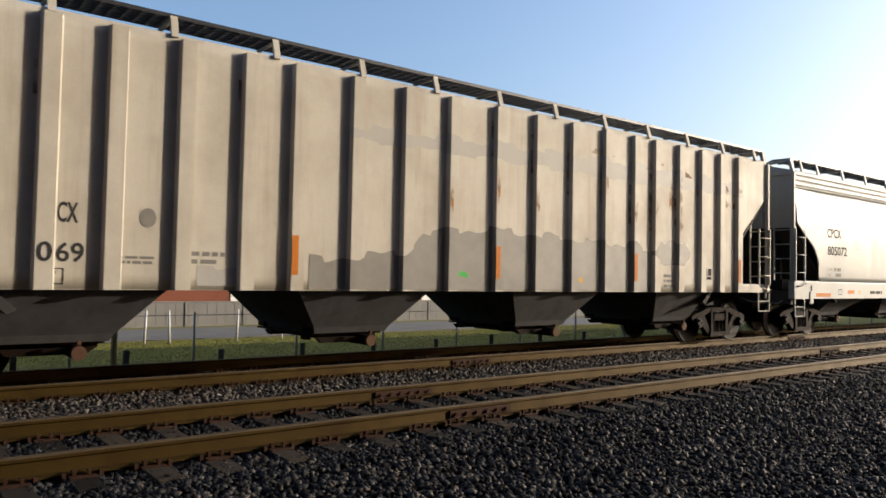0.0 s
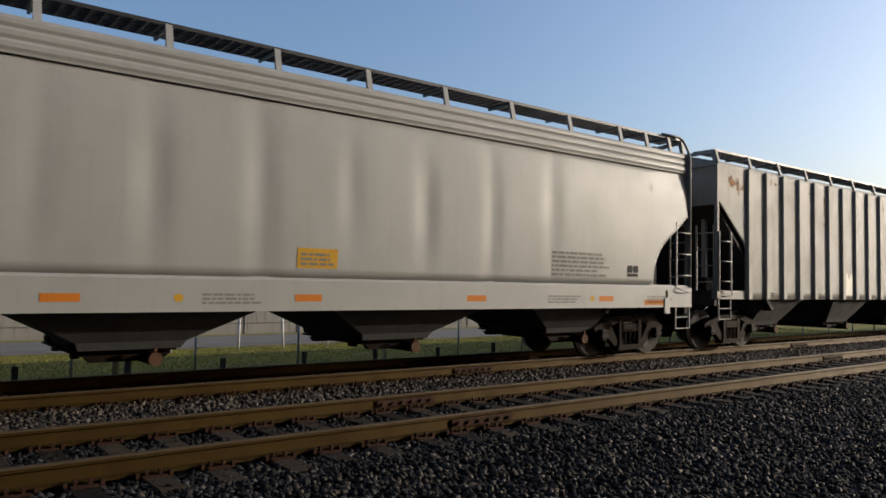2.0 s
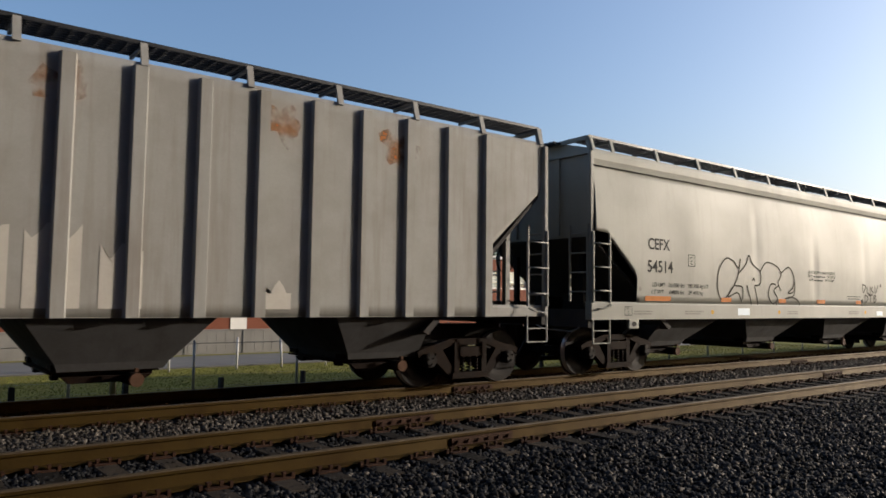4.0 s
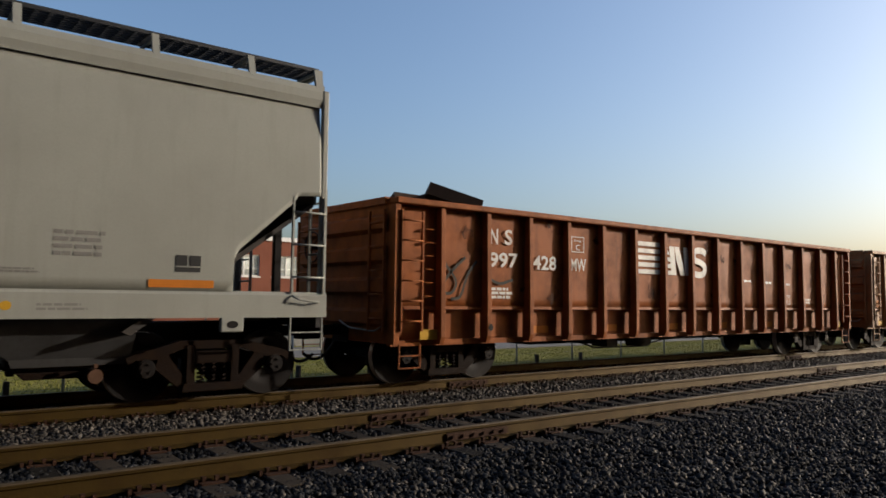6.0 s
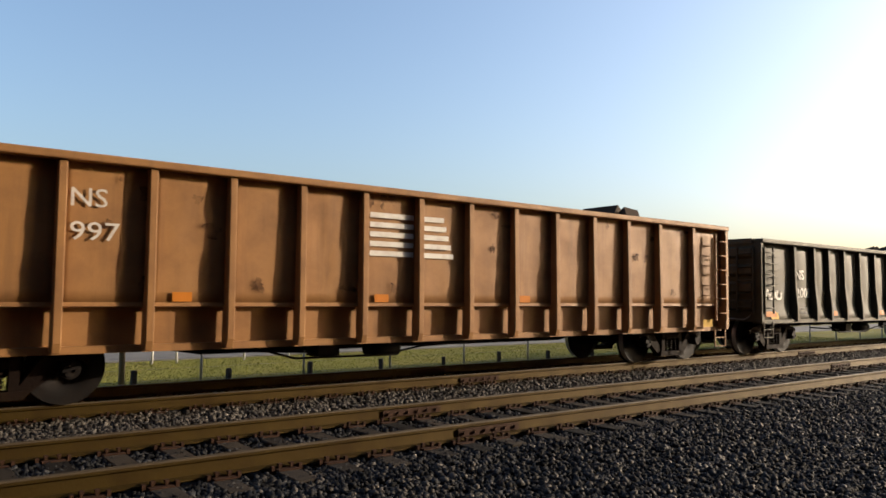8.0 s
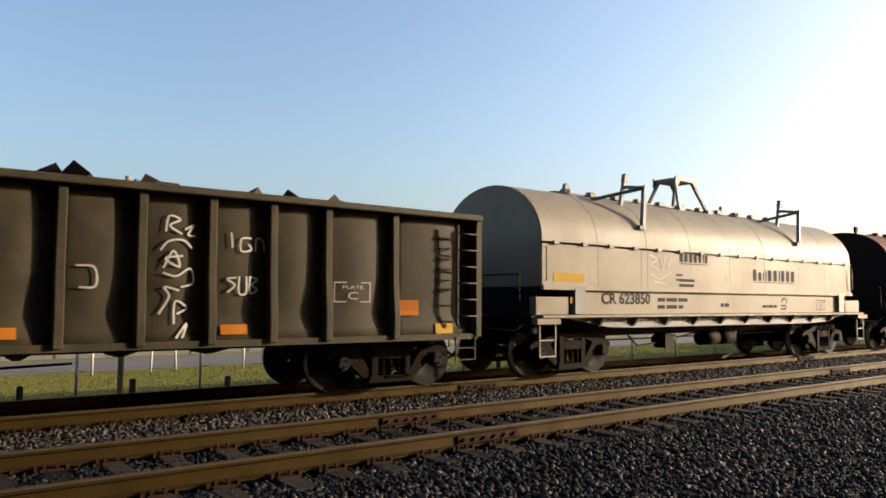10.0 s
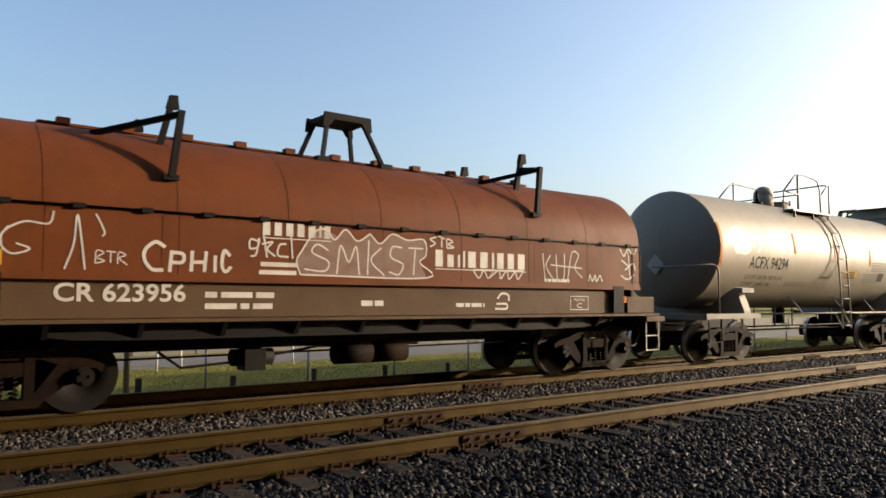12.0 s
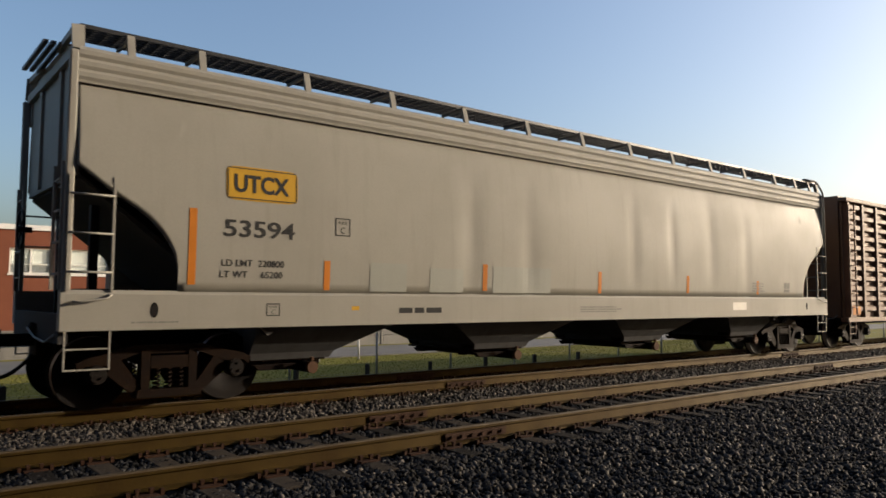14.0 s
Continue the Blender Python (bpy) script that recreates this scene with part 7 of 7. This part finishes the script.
# ---- loose stones ----
def stones(name, count, x_range, y_range, size, material, seed, label, power=1.0, lift=0.0):
    """Many small crushed stones in one mesh, each a bent octahedron."""
    rs = np.random.RandomState(seed)
    base = np.array([(1, 0, 0), (-1, 0, 0), (0, 1, 0), (0, -1, 0), (0, 0, 1), (0, 0, -1), (0.6, 0.6, 0.5), (-0.6, -0.6, 0.5)], float)
    tri = np.array([(0, 6, 4), (6, 2, 4), (2, 1, 4), (1, 7, 4), (7, 3, 4), (3, 0, 4), (2, 0, 5), (1, 2, 5), (3, 1, 5), (0, 3, 5), (0, 2, 6), (1, 3, 7)])
    x = x_range[0] + (x_range[1] - x_range[0]) * rs.rand(count) ** power
    y = y_range[0] + (y_range[1] - y_range[0]) * rs.rand(count)
    keep = np.ones(count, bool)
    for ty in TRACKS:
        for s in (-1, 1):
            keep &= np.abs(y - (ty + s * 0.7525)) > 0.10
    x, y = x[keep], y[keep]
    m = len(x)
    z = np.interp(y, *zip(*[(v, bed_height(v)) for v in np.linspace(y_range[0] - 1, y_range[1] + 1, 200)]))
    sc = size * (0.55 + 0.75 * rs.rand(m, 1)) * (0.65 + 0.6 * rs.rand(m, 3))
    v = base[None] * (0.75 + 0.5 * rs.rand(m, 8, 1)) * sc[:, None, :]
    q = rs.randn(m, 4)
    q /= np.linalg.norm(q, axis=1, keepdims=True)
    w, a, b, c = q.T
    rot = np.stack([1 - 2 * (b * b + c * c), 2 * (a * b - c * w), 2 * (a * c + b * w), 2 * (a * b + c * w), 1 - 2 * (a * a + c * c), 2 * (b * c - a * w), 2 * (a * c - b * w), 2 * (b * c + a * w), 1 - 2 * (a * a + b * b)], 1).reshape(m, 3, 3)
    v = np.einsum("mij,mkj->mki", rot, v)
    v += np.stack([x, y, z + lift + size * 0.35 * rs.rand(m)], 1)[:, None, :]
    verts = v.reshape(-1, 3)
    faces = (tri[None] + 8 * np.arange(m)[:, None, None]).reshape(-1, 3)
    me = bpy.data.meshes.new(name)
    me.vertices.add(len(verts))
    me.vertices.foreach_set("co", verts.ravel())
    me.loops.add(faces.size)
    me.loops.foreach_set("vertex_index", faces.ravel().astype(np.int32))
    me.polygons.add(len(faces))
    me.polygons.foreach_set("loop_start", np.arange(0, faces.size, 3, dtype=np.int32))
    me.update(calc_edges=True)
    me.validate()
    me.materials.append(material)
    return tagged(new(name, me), label, "ballast stones", kind="stuff")


stones("ballast_stones", 52000, (1.5, 30), (1.2, NEAR_Y - 0.9), 0.036, M_stone, 1, "grey crushed stones of the ballast", 1.5)
# sparse paler stones: sunlit facets of the ballast put into the colour
stones("ballast_stones", 7000, (1.5, 26), (1.2, NEAR_Y - 0.9), 0.036, M_stone2, 9, "pale crushed stones standing in for sunlit facets", 1.5, 0.015)
stones("ballast_stones", 16000, (1.0, 30), (NEAR_Y - 1.6, NEAR_Y + 0.7), 0.033, M_stone, 2, "grey crushed stones of the ballast", 1.5, 0.02)
stones("ballast_stones", 20000, (0.0, 34), (NEAR_Y + 0.8, TRACK_Y - 0.8), 0.038, M_stone2, 3, "pale grey-brown crushed stones between the tracks", 1.4, 0.03)
stones("ballast_stones", 26000, (24, 90), (1.5, TRACK_Y - 0.8), 0.06, M_stone, 4, "grey crushed stones of the ballast", 1.4)
stones("ballast_stones", 9000, (-2, 45), (TRACK_Y + 0.85, TRACK_Y + 2.9), 0.04, M_stone, 5, "grey crushed stones of the ballast", 1.2, 0.02)


# ---- grass ----
def grass(name, count, x_range, y_range, tall, seed):
    rs = np.random.RandomState(seed)
    x = x_range[0] + (x_range[1] - x_range[0]) * rs.rand(count)
    y = y_range[0] + (y_range[1] - y_range[0]) * rs.rand(count)
    z = np.interp(y, *zip(*[(v, bed_height(v)) for v in np.linspace(y_range[0], y_range[1], 100)])) - 0.03
    a = rs.rand(count) * 6.283
    h = tall * (0.4 + rs.rand(count))
    w = 0.012 + 0.012 * rs.rand(count)
    lean = rs.randn(count, 2) * 0.35
    p = np.stack([x, y, z], 1)
    side = np.stack([np.cos(a), np.sin(a), 0 * a], 1) * w[:, None]
    tip = p + np.stack([lean[:, 0] * h, lean[:, 1] * h, h], 1)
    verts = np.stack([p - side, p + side, tip], 1).reshape(-1, 3)
    me = bpy.data.meshes.new(name)
    me.vertices.add(len(verts))
    me.vertices.foreach_set("co", verts.ravel())
    me.loops.add(len(verts))
    me.loops.foreach_set("vertex_index", np.arange(len(verts), dtype=np.int32))
    me.polygons.add(count)
    me.polygons.foreach_set("loop_start", np.arange(0, len(verts), 3, dtype=np.int32))
    me.update(calc_edges=True)
    me.materials.append(M_blade)
    return tagged(new(name, me), "short dry green grass beside the railway", "grass", kind="stuff")


grass("grass", 90000, (0, 42), (TRACK_Y + 3.2, 23.5), 0.035, 7)


# ---- fence, stubs, lamp pole ----
fence = thing("fence", "low galvanised post and rail fence beside the railway", "fence")
for k in range(24):
    x = -4.3 + 2.55 * k
    bm = bmesh.new()
    cyl(bm, (x, 16.6, GROUND - 0.1), (x, 16.6, GROUND + 1.22), 0.03, 10)
    cyl(bm, (x, 16.6, GROUND + 1.22), (x, 16.6, GROUND + 1.26), 0.04, 10, 0.01)
    part("post", bm, M_galv, fence)
bm = bmesh.new()
rod(bm, [(-4.3, 16.6, GROUND + 1.18), (-4.3 + 2.55 * 23, 16.6, GROUND + 1.18)], 0.009, 6)
part("top_rail", bm, M_galv, fence)
for q in range(4):
    bm = bmesh.new()
    rod(bm, [(-4.3, 16.63, GROUND + 0.2 + 0.25 * q), (-4.3 + 2.55 * 23, 16.63, GROUND + 0.2 + 0.25 * q)], 0.003, 4)
    part("wire", bm, M_galv, fence)


def stub_post():
    bm = bmesh.new()
    bx(bm, -0.048, 0.048, -0.048, 0.048, -0.4, 0.62)
    bmesh.ops.bevel(bm, geom=list(bm.edges), offset=0.012, segments=2, affect="EDGES")
    ob = new("stub_post", mesh_of("stub_post", bm, M_stub))
    return tagged(ob, "short dark tarred timber post beside the ballast", "post", "row of stub posts")


stub = stub_post()
STUB_Y = 14.75
stub.location = (2.08, STUB_Y, GROUND)
for k in range(1, 9):
    copy_thing(stub, pose(2.08 + 1.86 * k, STUB_Y, GROUND + 0.03 * math.sin(k * 2.3), 0, 2 * math.sin(k), 10 * k))

bollard_bm = bmesh.new()
cyl(bollard_bm, (0, 0, -0.05), (0, 0, 0.95), 0.036, 12)
cyl(bollard_bm, (0, 0, 0.95), (0, 0, 0.99), 0.036, 12, 0.015)
bollard = tagged(new("bollard", mesh_of("bollard", bollard_bm, M_white)), "thin white painted bollard on the grass", "bollard", "row of bollards")
bollard.location = (4.95, 22.6, GROUND)
for x, lean in ((6.55, 2), (7.28, -2), (9.4, 1), (10.95, -3), (12.6, 2), (14.2, 0)):
    copy_thing(bollard, pose(x, 22.6, GROUND, 0, lean, 0))


def lamp_pole(x, y):
    root = thing("lamp_pole", "weathered timber pole with a floodlight on top", "lamp pole")
    root.location = (x, y, GROUND)
    bm = bmesh.new()
    cyl(bm, (0, 0, -0.3), (0, 0, 4.75), 0.065, 14, 0.055)
    part("pole", bm, M_pole, root)
    bm = bmesh.new()
    rod(bm, [(0, -0.05, 4.55), (0.16, -0.12, 4.55)], 0.02)
    prism(bm, [(0.10, 4.68), (0.32, 4.60), (0.36, 4.48), (0.20, 4.42), (0.12, 4.5)], "y", -0.25, -0.05)
    part("floodlight", bm, M_galv, root, "grey floodlight head")
    bm = bmesh.new()
    bx(bm, -0.1, 0.0, -0.13, -0.08, 4.40, 4.62)
    part("bracket", bm, M_galv, root)
    bm = bmesh.new()
    rod(bm, [(-0.02, 0, 4.5), (-0.25, 0.9, 3.6)], 0.006, 4)
    rod(bm, [(0.3, -0.1, 4.6), (0.75, 0.2, 4.5)], 0.006, 4)
    part("cable", bm, M_rubber, root)


lamp_pole(4.15, 16.4)


# ---- wall and brick building behind ----
wall = tagged(new("wall_road"), "low pale concrete panel wall along the road", kind="structure")
wall.location = (0, 29.2, GROUND)
pm = bmesh.new()
bx(pm, 0.02, 2.38, 0, 0.16, -0.1, 0.92)
for q in range(6):
    bx(pm, 0.12 + q * 0.38, 0.34 + q * 0.38, -0.008, 0.005, 0.05, 0.86)
ME_PANEL = mesh_of("panel", pm, M_concrete)
pm = bmesh.new()
bx(pm, -0.02, 0.02, -0.03, 0.19, -0.1, 0.97)
bx(pm, 0.03, 2.37, -0.03, 0.19, 0.922, 0.97)
ME_CAP = mesh_of("cap", pm, M_concrete)
for k in range(34):
    for nm, me in (("panel", ME_PANEL), ("cap", ME_CAP)):
        o = part(nm, me, None, wall)
        o.location = (-14 + 2.4 * k, 0, 0)

BY, BZ0, BZ1, BX0, BX1 = 42.0, GROUND, 4.75, -22.0, 44.0
building = thing("brick_building", "orange-red brick building with white cornice and white framed windows", "building")
building.location = (0, BY, 0)
WZ0, WZ1, WW, PITCH = 2.55, 3.85, 1.95, 2.78
win_x = [5.95 + PITCH * k for k in range(-9, 14)]
bm = bmesh.new()
bx(bm, BX0, BX1, 0, 0.35, BZ0 - 0.2, WZ0)
bx(bm, BX0, BX1, 0, 0.35, WZ1, BZ1)
edges = [BX0] + [v for x in win_x for v in (x, x + WW)] + [BX1]
for a, b in zip(edges[0::2], edges[1::2]):
    bx(bm, a, b, 0, 0.35, WZ0, WZ1)
part("wall", bm, M_brick, building)
bm = bmesh.new()
for a, b in ((BX0, BX0 + 0.35), (BX1 - 0.35, BX1)):
    bx(bm, a, b, 0.351, 16, BZ0 - 0.2, BZ1)
bx(bm, BX0 + 0.351, BX1 - 0.351, 15.65, 16, BZ0 - 0.2, BZ1)
part("side_wall", bm, M_brick, building)
bm = bmesh.new()
bx(bm, BX0 - 0.1, BX1 + 0.1, -0.1, 16.1, BZ1 + 0.001, BZ1 + 0.26)
part("roof", bm, M_cornice, building, "white metal cornice and flat roof")
bm = bmesh.new()
bx(bm, BX0 + 0.36, BX1 - 0.36, 0.36, 6.0, 0.9, 1.0)
bx(bm, BX0 + 0.36, BX1 - 0.36, 5.9, 6.0, 1.0, BZ1)
part("inner_room", bm, M_blind, building)
for n, x in enumerate(win_x):
    bm = bmesh.new()
    t = 0.07
    for q in ((x, x + WW, WZ0, WZ0 + t), (x, x + WW, WZ1 - t, WZ1), (x, x + t, WZ0 + t, WZ1 - t), (x + WW - t, x + WW, WZ0 + t, WZ1 - t), (x + WW / 2 - 0.05, x + WW / 2 + 0.05, WZ0 + t, WZ1 - t), (x + t, x + WW - t, WZ0 + 0.45, WZ0 + 0.50)):
        bx(bm, q[0], q[1], 0.08, 0.16, q[2], q[3])
    w = part("window", bm, M_frame, building, "white framed window with a pale blind")
    bm = bmesh.new()
    bx(bm, x + t, x + WW - t, 0.115, 0.122, WZ0 + t, WZ1 - t)
    p = part("pane", bm, M_glass, w)
    p.visible_shadow = False
    bm = bmesh.new()
    drop = (0.0, 0.3, 0.1, 0.55)[n % 4]
    bx(bm, x + t, x + WW - t, 0.20, 0.215, WZ0 + 0.08 + drop, WZ1 - 0.02)
    part("blind", bm, M_blind, w)
    bm = bmesh.new()
    bx(bm, x - 0.06, x + WW + 0.06, -0.06, 0.07, WZ0 - 0.08, WZ0)
    part("sill", bm, M_frame, w)
for n, x in enumerate((2.2, 17.0, 31.0)):
    bm = bmesh.new()
    bx(bm, x, x + 1.0, 0.02 - 0.06, -0.002, BZ0, BZ0 + 2.05)
    part("door", bm, M_frame, building, "plain pale steel door")


# unseen walls added behind and left of the camera to cut sky fill
bm = bmesh.new()
bx(bm, -110, 27, -7.4, -7.0, -0.6, 20.0)
bx(bm, -24.4, -24.0, -6.99, 4.0, -0.6, 20.0)
structure("wall_south", bm, M_brick, "unseen wall added to block sky light from the near side")


# ---- trees behind ----
def tree(x, y, tall, seed, wide=1.0):
    rs = np.random.RandomState(seed)
    root = thing("tree", "leafy deciduous tree far behind the building", "tree", "trees behind the building")
    root.location = (x, y, GROUND)
    bm = bmesh.new()
    cyl(bm, (0, 0, -0.2), (0, 0, tall * 0.45), 0.25, 8, 0.16)
    tips = []
    for k in range(9):
        a = k * 2.4
        e = (math.cos(a) * tall * 0.26 * wide, math.sin(a) * tall * 0.26 * wide, tall * (0.58 + 0.3 * rs.rand()))
        cyl(bm, (0, 0, tall * (0.28 + 0.02 * k)), e, 0.10, 6, 0.03)
        tips.append(e)
    part("trunk", bm, M_bark, root)
    n = 3200
    c = np.array(tips)[rs.randint(0, 9, n)] + rs.randn(n, 3) * tall * np.array((0.10 * wide, 0.10 * wide, 0.085))
    d1, d2 = rs.randn(n, 3), rs.randn(n, 3)
    d1 *= 0.20 / np.linalg.norm(d1, axis=1, keepdims=True)
    d2 *= 0.14 / np.linalg.norm(d2, axis=1, keepdims=True)
    verts = np.stack([c - d1, c + d2, c + d1, c - d2], 1).reshape(-1, 3)
    me = bpy.data.meshes.new("crown")
    me.from_pydata(verts.tolist(), [], np.arange(4 * n).reshape(-1, 4).tolist())
    me.materials.append(M_leaf)
    part("crown", me, None, root)


for k, (x, y, tall, w) in enumerate(((18.5, 75, 9.4, 0.9), (23, 80, 9.0, 1.0), (62, 66, 9.0, 1.1), (70, 75, 10.0, 1.2), (80, 70, 9.0, 1.2), (95, 80, 11.0, 1.2), (112, 75, 10.0, 1.3), (130, 85, 12.0, 1.3), (150, 80, 11.0, 1.4))):
    tree(x, y, tall, 40 + k, w)


# ---- the train rolls past ----
def motions():
    half = [0.5 * k for k in range(29)]
    for entry in TRAIN:
        ob, u = entry[0], entry[1]
        y, z = (entry[2], entry[3]) if len(entry) > 2 else (0, 0)
        walk(ob, [(t, pose(u - travelled(t), TRACK_Y + y, z)) for t in half])
    steps = [k / FPS for k in range(14 * FPS + 1)]
    spin = [(t, -math.degrees(travelled(t) / WHEEL_R)) for t in steps]
    for w, x in WHEELSETS:
        walk(w, [(t, pose(x, 0, WHEEL_R, 0, a, 0)) for t, a in spin])


motions()
